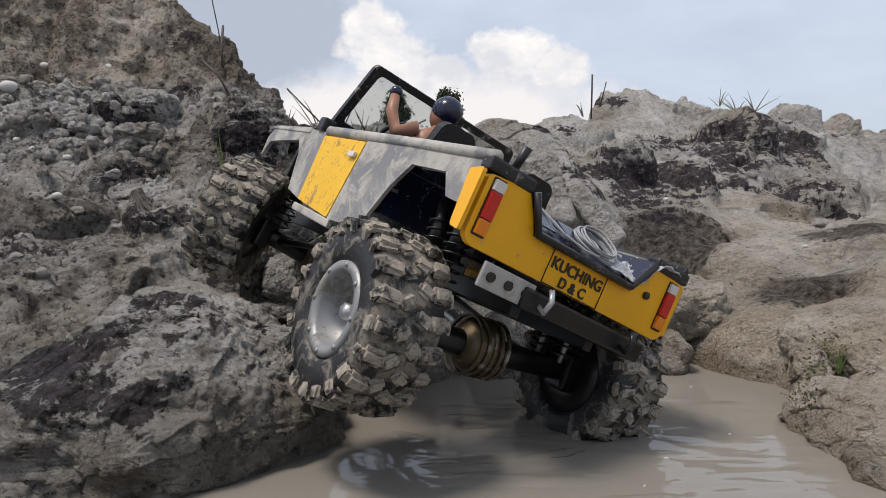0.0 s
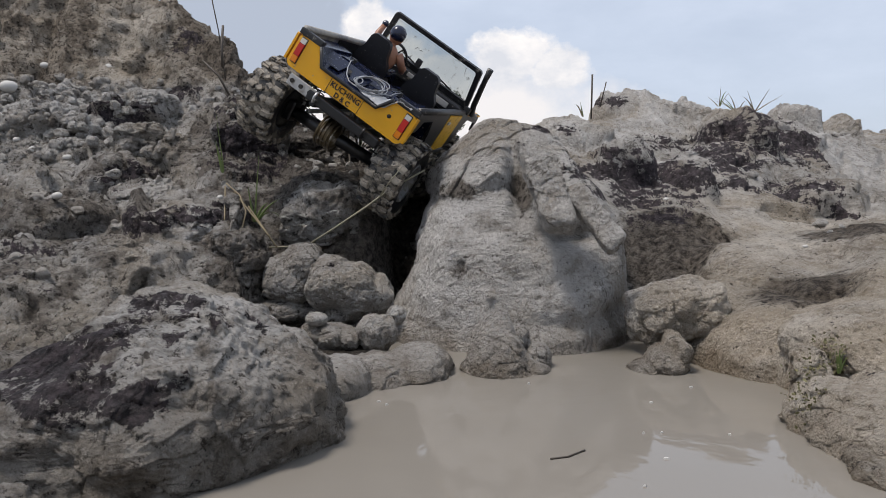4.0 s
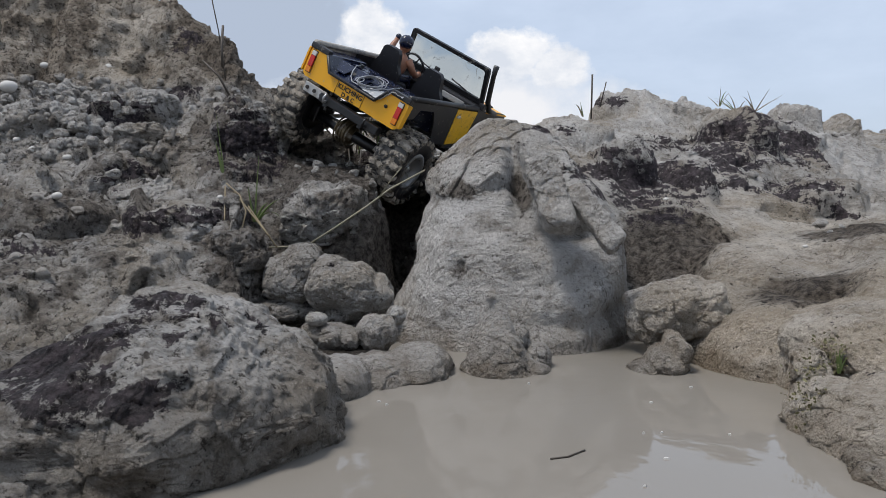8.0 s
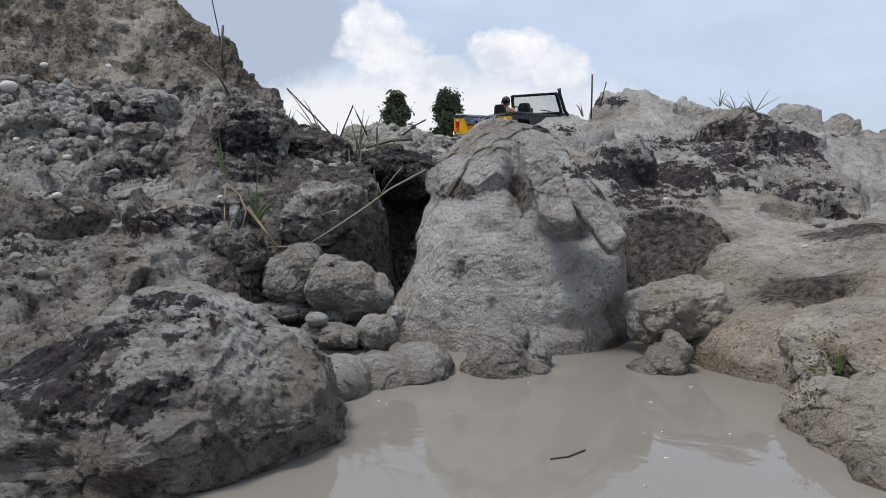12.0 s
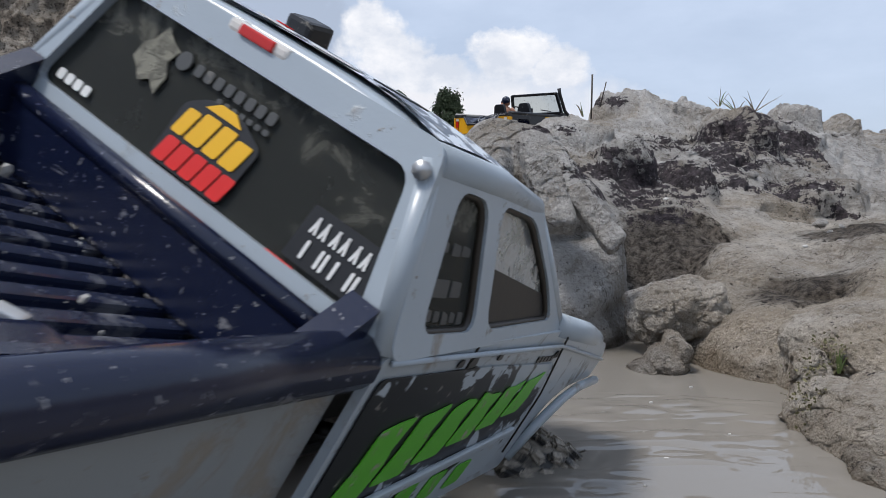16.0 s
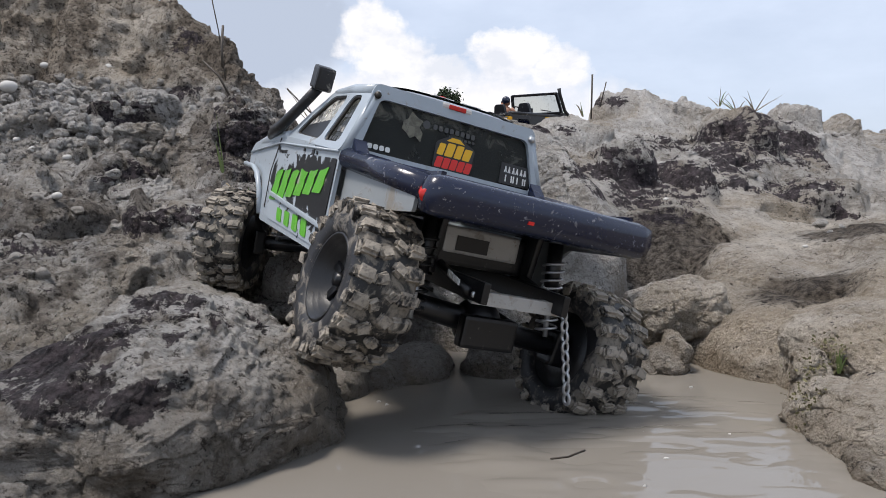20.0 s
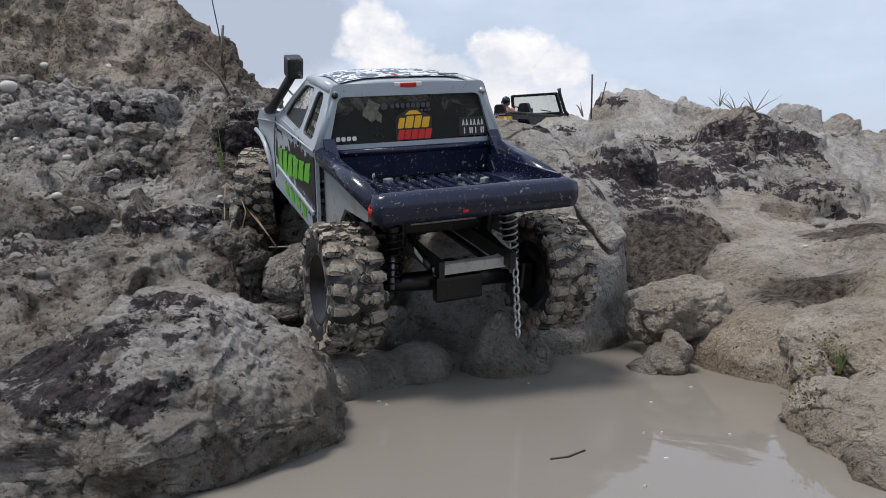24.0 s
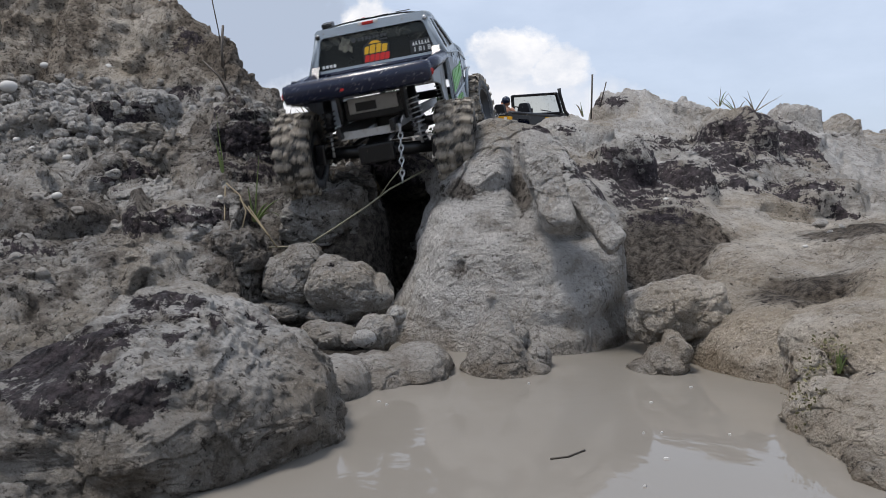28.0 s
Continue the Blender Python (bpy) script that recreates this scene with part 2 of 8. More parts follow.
def crust_of(P, steep=1.0):
    """How much crust there is: it clings to steep faces and has weathered off the level ones."""
    c = np.full(len(P), -1.0)
    whole, P = P, P + 0.040 * np.stack([fbm(P + 6 * k, 11, 3, 50 + k, 0.6) for k in range(3)], 1)
    for x, y, z, a, b, d in CRUST_RIDGE + CRUST_BANK:
        q = np.sqrt(((P[:, 0] - x) / a) ** 2 + ((P[:, 1] - y) / b) ** 2 + ((P[:, 2] - z) / d) ** 2)
        c = np.maximum(c, 1.25 - 0.58 * q)
    P = whole
    # scattered peeling crust over the left bank
    b = P[:, 0] / np.maximum(P[:, 1], 0.05)
    c = np.maximum(c, (1.9 * fbm(P * (1, 1, 1.4), 6, 3, 55) - 0.14) * smooth(-0.14, -0.26, b) * smooth(0.05, 0.14, P[:, 2]) * smooth(1.9, 1.72, P[:, 1]))
    return np.clip((c + 0.25 * fbm(P, 14, 4, 91)) * steep, 0, 0.68)


def tan_of(P):
    b = P[:, 0] / np.maximum(P[:, 1], 0.05)
    # near puts the right bank's warm sunlight into the colour
    near = smooth(0.24, 0.42, b) * smooth(1.5, 0.9, P[:, 1])
    cliff = smooth(-0.2, -0.28, b) * smooth(0.44, 0.52, P[:, 2]) * smooth(1.7, 1.9, P[:, 1])
    return np.clip((near + cliff) * (1 + 0.6 * fbm(P, 6, 3, 44)), 0, 1)


def normals_of(V, nu, nv):
    G = V.reshape(nu, nv, 3)
    n = np.cross(np.gradient(G, axis=0), np.gradient(G, axis=1)).reshape(-1, 3)
    return n / (np.linalg.norm(n, axis=1, keepdims=True) + 1e-12)


# Sections of the bank, fitted to the camera's view, by bearing (x over y): distance ahead and height, from the pool
# back to the plateau.
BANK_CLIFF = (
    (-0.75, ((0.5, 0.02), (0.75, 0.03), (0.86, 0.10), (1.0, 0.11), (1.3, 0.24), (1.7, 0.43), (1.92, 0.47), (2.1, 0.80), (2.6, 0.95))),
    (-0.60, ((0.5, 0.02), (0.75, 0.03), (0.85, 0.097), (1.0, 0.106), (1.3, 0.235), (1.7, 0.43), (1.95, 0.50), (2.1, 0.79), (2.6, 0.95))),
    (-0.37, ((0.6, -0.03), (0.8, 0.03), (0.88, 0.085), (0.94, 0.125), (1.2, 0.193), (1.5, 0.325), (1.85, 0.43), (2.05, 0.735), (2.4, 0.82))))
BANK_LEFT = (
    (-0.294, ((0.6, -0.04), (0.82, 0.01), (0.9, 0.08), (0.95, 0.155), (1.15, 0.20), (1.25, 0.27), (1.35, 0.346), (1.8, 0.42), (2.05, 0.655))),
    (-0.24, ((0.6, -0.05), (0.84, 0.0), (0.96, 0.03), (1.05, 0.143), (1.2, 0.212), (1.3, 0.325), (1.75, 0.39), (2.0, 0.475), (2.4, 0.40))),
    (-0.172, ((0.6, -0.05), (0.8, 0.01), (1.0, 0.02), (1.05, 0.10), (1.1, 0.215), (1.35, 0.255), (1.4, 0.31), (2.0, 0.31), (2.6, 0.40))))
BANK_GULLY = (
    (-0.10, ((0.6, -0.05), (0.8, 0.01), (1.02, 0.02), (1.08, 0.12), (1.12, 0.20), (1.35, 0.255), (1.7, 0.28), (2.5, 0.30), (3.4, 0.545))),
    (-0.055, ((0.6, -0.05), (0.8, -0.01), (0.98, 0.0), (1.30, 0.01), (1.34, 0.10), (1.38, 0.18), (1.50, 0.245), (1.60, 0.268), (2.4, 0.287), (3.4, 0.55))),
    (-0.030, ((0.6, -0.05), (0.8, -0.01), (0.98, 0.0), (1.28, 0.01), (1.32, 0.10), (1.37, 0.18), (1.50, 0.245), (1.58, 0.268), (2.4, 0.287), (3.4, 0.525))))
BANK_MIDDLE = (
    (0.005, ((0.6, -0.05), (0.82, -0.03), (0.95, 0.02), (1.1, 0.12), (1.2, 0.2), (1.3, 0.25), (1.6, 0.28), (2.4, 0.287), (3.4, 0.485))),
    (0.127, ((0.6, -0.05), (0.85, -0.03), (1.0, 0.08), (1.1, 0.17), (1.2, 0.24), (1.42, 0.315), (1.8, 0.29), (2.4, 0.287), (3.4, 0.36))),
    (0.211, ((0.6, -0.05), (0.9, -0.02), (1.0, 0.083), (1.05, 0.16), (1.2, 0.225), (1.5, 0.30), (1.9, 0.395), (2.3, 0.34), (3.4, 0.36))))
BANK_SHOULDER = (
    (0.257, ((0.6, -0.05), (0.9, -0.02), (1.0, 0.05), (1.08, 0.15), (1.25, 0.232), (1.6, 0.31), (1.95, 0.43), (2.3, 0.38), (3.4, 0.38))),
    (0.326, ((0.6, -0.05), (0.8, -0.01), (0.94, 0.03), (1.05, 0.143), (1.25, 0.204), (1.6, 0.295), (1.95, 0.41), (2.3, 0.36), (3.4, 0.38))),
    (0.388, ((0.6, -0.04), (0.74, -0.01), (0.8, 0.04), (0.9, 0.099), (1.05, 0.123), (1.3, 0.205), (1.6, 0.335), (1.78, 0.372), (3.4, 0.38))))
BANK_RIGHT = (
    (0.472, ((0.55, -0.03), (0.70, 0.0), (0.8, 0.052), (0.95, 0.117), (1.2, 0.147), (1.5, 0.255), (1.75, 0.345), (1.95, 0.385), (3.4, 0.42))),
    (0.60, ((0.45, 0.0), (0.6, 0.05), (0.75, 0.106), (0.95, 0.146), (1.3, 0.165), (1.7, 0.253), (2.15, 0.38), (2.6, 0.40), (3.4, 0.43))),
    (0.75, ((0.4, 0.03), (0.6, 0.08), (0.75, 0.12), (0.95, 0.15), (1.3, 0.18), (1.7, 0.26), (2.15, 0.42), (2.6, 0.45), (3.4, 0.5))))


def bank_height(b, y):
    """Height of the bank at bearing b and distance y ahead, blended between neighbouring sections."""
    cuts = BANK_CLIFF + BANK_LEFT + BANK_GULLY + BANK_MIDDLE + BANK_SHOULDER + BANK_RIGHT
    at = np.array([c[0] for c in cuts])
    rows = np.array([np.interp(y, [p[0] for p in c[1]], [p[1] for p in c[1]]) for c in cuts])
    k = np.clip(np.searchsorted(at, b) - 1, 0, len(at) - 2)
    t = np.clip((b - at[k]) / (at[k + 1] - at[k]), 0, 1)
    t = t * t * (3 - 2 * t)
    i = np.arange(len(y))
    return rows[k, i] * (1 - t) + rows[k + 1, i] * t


# Blocks that stand out of the bank: heart, half-widths.
LUMPS_BANK = (
    (-0.338, 1.309, 0.272, 0.062, 0.080, 0.068), (-0.169, 1.141, 0.153, 0.073, 0.090, 0.063), (-0.121, 1.099, 0.125, 0.029, 0.050, 0.038),
    (-0.275, 1.017, 0.101, 0.034, 0.060, 0.072), (-0.372, 1.050, 0.147, 0.071, 0.090, 0.037), (-0.352, 0.956, 0.088, 0.047, 0.070, 0.040),
    (-0.488, 0.874, 0.048, 0.067, 0.080, 0.051), (-0.553, 0.967, 0.093, 0.067, 0.070, 0.024), (-0.432, 0.946, 0.088, 0.051, 0.070, 0.029),
    (-0.551, 1.100, 0.141, 0.076, 0.100, 0.042), (-0.572, 1.304, 0.205, 0.080, 0.100, 0.045), (-0.470, 1.357, 0.247, 0.072, 0.100, 0.052),
    (-0.679, 1.614, 0.359, 0.086, 0.100, 0.049), (-0.763, 1.511, 0.301, 0.103, 0.120, 0.046))
LUMPS_RIDGE = (
    (-0.249, 1.409, 0.274, 0.064, 0.070, 0.039), (-0.106, 1.477, 0.237, 0.070, 0.080, 0.047), (0.783, 1.732, 0.312, 0.098, 0.100, 0.063),
    (0.503, 2.020, 0.425, 0.098, 0.130, 0.052), (0.617, 1.979, 0.405, 0.105, 0.130, 0.045), (0.353, 1.117, 0.100, 0.077, 0.080, 0.067),
    (0.300, 1.287, 0.244, 0.054, 0.080, 0.044), (0.419, 1.305, 0.220, 0.055, 0.080, 0.040), (0.930, 1.988, 0.410, 0.057, 0.080, 0.027),
    (1.120, 2.118, 0.405, 0.055, 0.080, 0.023))
LUMPS_SLOPE = (
    (0.420, 0.825, 0.064, 0.046, 0.050, 0.025), (0.362, 0.800, 0.020, 0.082, 0.095, 0.054), (0.388, 0.732, 0.024, 0.062, 0.090, 0.036),
    (0.390, 0.946, 0.081, 0.066, 0.090, 0.033), (0.538, 0.978, 0.112, 0.075, 0.100, 0.016), (0.235, 1.432, 0.305, 0.076, 0.100, 0.033),
    (0.620, 1.613, 0.334, 0.074, 0.100, 0.037), (0.689, 1.353, 0.185, 0.083, 0.100, 0.041))
KEEP = {}


def build_ground():
    """One sheet, a fan round the pool, from the mud under the camera to the horizon."""
    ang = np.r_[np.linspace(-33.5, 33.5, 840), np.linspace(34.5, 325.5, 110)]
    nv = 660

    def height(A, R):
        X, Y = R * np.sin(A), R * np.cos(A)
        a = np.abs((A + np.pi) % (2 * np.pi) - np.pi)
        front = smooth(radians(60), radians(36), a)
        b = np.clip(np.tan(np.clip((A + np.pi) % (2 * np.pi) - np.pi, -0.9, 0.9)), -0.75, 0.75)
        flat = np.stack([X, Y, 0 * X], 1)
        wob = 1 + 0.035 * fbm(flat, 5.0, 3, 5)
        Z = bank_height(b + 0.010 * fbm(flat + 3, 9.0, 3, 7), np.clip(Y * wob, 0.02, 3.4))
        Xw, Yw = X + 0.024 * fbm(flat, 12, 3, 25, 0.5), Y + 0.024 * fbm(flat + 7, 12, 3, 26, 0.5)
        for x, y, z, rx, ry, rz in LUMPS_BANK + LUMPS_RIDGE + LUMPS_SLOPE:
            k = np.where((np.abs(Xw - x) < rx * 1.15) & (np.abs(Yw - y) < ry * 1.15))[0]
            q = (np.abs((Xw[k] - x) / rx) ** 2.6 + np.abs((Yw[k] - y) / ry) ** 2.6)
            blunt = 0.62 if x < -0.26 or (x, y) in ((0.783, 1.732), (0.353, 1.117)) else 1.15
            top = z + rz * (1 - np.clip(q, 0, 1)) ** blunt - 0.5 * np.clip(q - 1, 0, 9)
            d = np.clip((top - Z[k]) / 0.012, -30, 30)
            Z[k] += np.where(q < 1.3, 0.012 * np.log1p(np.exp(d)) - 0.0, 0) * smooth(1.3, 1.0, q)
        side = np.where(X < 0, 0.035 + 0.10 * smooth(-0.14, -0.20, X) * smooth(0.16, 0.08, Y), 0.05) + 0.25 * smooth(0.5, 2.5, R) - 0.1 * smooth(0.45, 0.2, np.hypot(X - 0.12, Y - 0.1))
        Z = Z * front + side * (1 - front)
        Z -= 0.09 * smooth(0.42, 0.25, R) * (X > -0.2)
        far = smooth(3.2, 12, R)
        return Z * (1 - far) + far * (0.45 - 0.3 * smooth(20, 200, R)), front

    # rows lie closer where the bank is steep
    probe = np.r_[0.02, 0.2, np.geomspace(0.36, 3.2, 420)]
    A, R = np.meshgrid(np.radians(ang), probe, indexing="ij")
    Z = height(A.ravel(), R.ravel())[0].reshape(A.shape)
    step = np.hypot(np.diff(R, axis=1), 1.3 * np.diff(Z, axis=1)) / np.maximum(R[:, 1:], 0.45) + 2e-4
    run = np.concatenate([np.zeros((len(ang), 1)), np.cumsum(step, axis=1)], 1)
    near_rows = nv - 60
    D = np.array([np.interp(np.linspace(0, run[k, -1], near_rows), run[k], probe) for k in range(len(ang))])
    for _ in range(80):
        D[1:-1] = (D[:-2] + 2 * D[1:-1] + D[2:]) / 4
    D = np.concatenate([D, np.repeat(np.geomspace(3.28, 3000, 60)[None], len(ang), 0)], 1)
    A = np.repeat(np.radians(ang)[:, None], nv, 1).ravel()
    R = D.ravel()
    X, Y = R * np.sin(A), R * np.cos(A)
    Z, front = height(A, R)
    V = np.stack([X, Y, Z], 1)
    nu = len(ang)
    n = normals_of(V, nu, nv)
    n[n[:, 2] < 0] *= -1
    n[:, 2] = np.maximum(n[:, 2], 0.1)
    G = n.reshape(nu, nv, 3)
    for _ in range(12):
        G = (np.roll(G, 1, 0) + np.roll(G, -1, 0) + np.roll(G, 1, 1) + np.roll(G, -1, 1) + 2 * G) / 6
    n = G.reshape(-1, 3)
    n /= np.linalg.norm(n, axis=1, keepdims=True)
    near = smooth(0.3, 0.5, R) * smooth(60, 6, R) * (0.25 + 0.75 * smooth(-0.03, 0.02, Z))
    scale = np.clip(R, 0.6, 2.5)
    left = smooth(-0.08, -0.25, X / np.maximum(Y, 0.05)) * front
    lumps = (0.006 + 0.010 * left) * fbm(V, 6, 2, 11) - 0.006 * fbm(V * (1, 0.6, 2.2), 9, 3, 21, 0.5, True)
    warp = V + 0.012 * np.stack([fbm(V + 5 * k, 18, 2, 90 + k) for k in range(3)], 1)
    t1, e1 = facets(warp * (1, 1, 1.5), 11, 3)
    t2, e2 = facets(warp * (1, 1, 1.4), 30, 4)
    t3, e3 = facets(warp, 75, 5)
    cliff = smooth(-0.24, -0.30, X / np.maximum(Y, 0.05)) * smooth(1.78, 1.95, Y) * front
    rocky = (0.16 + 0.24 * smooth(1.0, 1.25, Y) * (1 - left) + 0.60 * left) * (1 - 0.55 * cliff)
    layer = warp[:, 2] * 24 + 1.5 * fbm(V * (1, 1, 0.5), 4, 3, 77) + 9 * np.clip(V[:, 0], -0.4, 2)
    ledge = layer - np.floor(layer)
    ledge = (smooth(0.0, 0.14, ledge) * (1 - 0.75 * ledge) - 0.35) * smooth(-0.15, 0.35, fbm(V, 7, 3, 78)) * smooth(0.07, 0.13, Z)
    lumps = lumps * (1 - 0.6 * cliff) + (0.007 + 0.007 * left) * ledge * (1 - 0.6 * cliff) - 0.040 * cliff * np.clip(fbm(V * (1, 1, 0.25), 7, 4, 79, 0.55, True) - 0.1, 0, 1)
    crags = rocky * (0.55 * t1 + 0.42 * t2 + 0.36 * t3 - 0.006 * smooth(0.06, 0.0, e1) - 0.004 * smooth(0.08, 0.0, e2) - 0.0022 * smooth(0.12, 0.0, e3)) - (0.0012 + 0.0016 * left) * fbm(V, 45, 3, 31, 0.6, True) + 0.005 * fbm(V * (1, 0.7, 1.6), 22, 5, 36, 0.62)
    V = V + n * ((lumps + crags) * near * np.clip(R, 0.7, 1.8) * 0.8)[:, None]
    # weathering evens out the steepest faces
    even = smooth(0.65, 0.40, np.abs(normals_of(V, nu, nv)[:, 2])).reshape(nu, nv, 1) * 0.7
    for _ in range(2):
        G = V.reshape(nu, nv, 3)
        V = (G + even * ((np.roll(G, 1, 0) + np.roll(G, -1, 0)) / 2 - G)).reshape(-1, 3)
    n2 = normals_of(V, nu, nv)
    n2[n2[:, 2] < 0] *= -1
    KEEP["ground"] = (V, n2, X / np.maximum(Y, 0.05), R, front)
    me = grid_mesh("ground", V, nu, nv, wrap=True, flip=True)
    # Gully: dark earth, plus the shade of its void put into the colour.
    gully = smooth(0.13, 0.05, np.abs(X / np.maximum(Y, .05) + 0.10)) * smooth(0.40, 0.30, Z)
    brown = sum(np.exp(-(((V - np.array(c)) / np.array(s)) ** 2).sum(1)) for c, s in (((0.40, 0.80, 0.080), (0.06, 0.05, 0.022)), ((-0.24, 1.37, 0.27), 0.07), ((0.335, 1.05, 0.11), 0.075), ((0.30, 1.00, 0.09), 0.05), ((0.56, 0.98, 0.15), 0.08)))
    # The left bank's share also paints in its shaded side.
    soil_shade = np.clip(left * 0.34 + 0.08 * cliff + 0.04 + 0.32 * fbm(V, 6, 4, 61) + 0.85 * gully + 0.16 * smooth(-0.36, -0.28, X / np.maximum(Y, 0.05)) * left + brown * 1.1, 0, 1)
    wet = smooth(0.035, 0.005, V[:, 2] + 0.02 * fbm(V, 12, 3, 71)) * smooth(2.5, 1.5, R)
    point_values(me, tan=tan_of(V), crust=crust_of(V, np.maximum(smooth(0.93, 0.66, np.abs(n2[:, 2])), smooth(0.1, 0.2, X / np.maximum(Y, 0.05)) * smooth(0.985, 0.86, np.abs(n2[:, 2])))), soil_shade=soil_shade, wet=wet)
    me.materials.append(CLAY)
    return tagged(new("ground", me), "pale kaolin clay bank with dark crusts round a pool", "ground", kind="structure")


build_ground()


def build_water():
    a, r = np.linspace(0, 2 * np.pi, 96, endpoint=False), np.r_[0.001, np.linspace(0.05, 1.25, 24)]
    A, R = np.meshgrid(a, r, indexing="ij")
    V = np.stack([0.15 + R.ravel() * np.sin(A.ravel()), 0.35 + R.ravel() * np.cos(A.ravel()) * 0.7, 0 * A.ravel()], 1)
    me = grid_mesh("water", V, len(a), len(r), wrap=True, flip=True)
    me.materials.append(WATER)
    return tagged(new("water", me), "still pool of milky beige muddy water", "pool", kind="structure")


build_water()


def rock(name, label, at, blobs, seed=0, rough=1.0, soil_shade=0.0, n=100, crust=True, turn=(0, 0, 0), blunt=0.0, blend=7.0, dark_foot=0.06):
    """One rock grown together from rounded masses (offset, half-widths), with creases, broken faces and grain."""
    u, v = np.meshgrid(np.linspace(0, 2 * np.pi, 2 * n, endpoint=False), np.linspace(0.002, np.pi - 0.002, n), indexing="ij")
    D = np.stack([np.sin(v) * np.cos(u), np.sin(v) * np.sin(u), np.cos(v)], -1).reshape(-1, 3)
    D = D[:, [0, 2, 1]] * (1, 1, -1)
    rnd = np.random.RandomState(seed)
    off, size = seed * 3.7, float(np.mean([b[3:] for b in blobs]))
    B = D + 0.10 * rough * np.stack([fbm(D + off + 9 * k, 2.2, 3, seed + k) for k in range(3)], 1)
    total, sharp = np.zeros(len(D)), blend
    for b in blobs:
        if blunt:
            total += ((np.abs(B / np.array(b[3:])) ** blunt).sum(1) ** (-1 / blunt)) ** sharp
            continue
        c, s = np.array(b[:3]), np.array(b[3:])
        d, o = B / s, -c / s
        aa, bb, cc = (d * d).sum(1), d @ o, o @ o - 1
        disc = bb * bb - aa * cc
        far = np.where(disc > 0, (-bb + np.sqrt(np.maximum(disc, 0))) / aa, 0)
        total += np.maximum(far, 0) ** sharp
    r = np.maximum(total ** (1 / sharp), size * 0.25)
    Q = D * r[:, None] / size + off
    r = r + size * rough * (0.09 * fbm(Q, 1.3, 2, seed) - 0.02 * fbm(Q, 2.3, 2, seed + 9, 0.55, True) + 0.02)
    V = D * r[:, None]
    W = V @ np.array(pose(0, 0, 0, *turn).to_3x3()).T + np.array(at)
    k = min(1.0, size / 0.05)
    warp = W + 0.012 * np.stack([fbm(W + 5 * j, 18, 2, 90 + j) for j in range(3)], 1)
    t1, e1 = facets(warp * (1, 1, 1.3), 14, seed)
    t2, e2 = facets(warp * (1, 1, 1.3), 34, seed + 1)
    t3, e3 = facets(warp, 85, seed + 2)
    V = V + D * (rough * k * (0.13 * t1 + 0.20 * t2 + 0.30 * t3 - 0.0012 * smooth(0.06, 0.0, e1) - 0.0012 * smooth(0.07, 0.0, e2)) - 0.0028 * k * fbm(W, 48, 4, 31, 0.62, True) + 0.0060 * k * fbm(W * (1, 1, 1.5), 22, 4, 37, 0.6))[:, None]
    me = grid_mesh(name, V, 2 * n, n, wrap=True)
    ob = new(name, me)
    ob.matrix_world = pose(*at, *turn)
    # Rocks get darker and glossier from this height down to the pool.
    wet = smooth(dark_foot, 0.005, W[:, 2] + 0.035 * fbm(W, 14, 4, 71))
    point_values(me, tan=tan_of(W), crust=crust_of(W) if crust else np.zeros(len(W)), soil_shade=np.clip(soil_shade * 1.1 + 0.3 * fbm(W, 9, 4, seed), 0, 1), wet=wet)
    me.materials.append(CLAY)
    return tagged(ob, label, "boulder" if name == "boulder" else "rock")


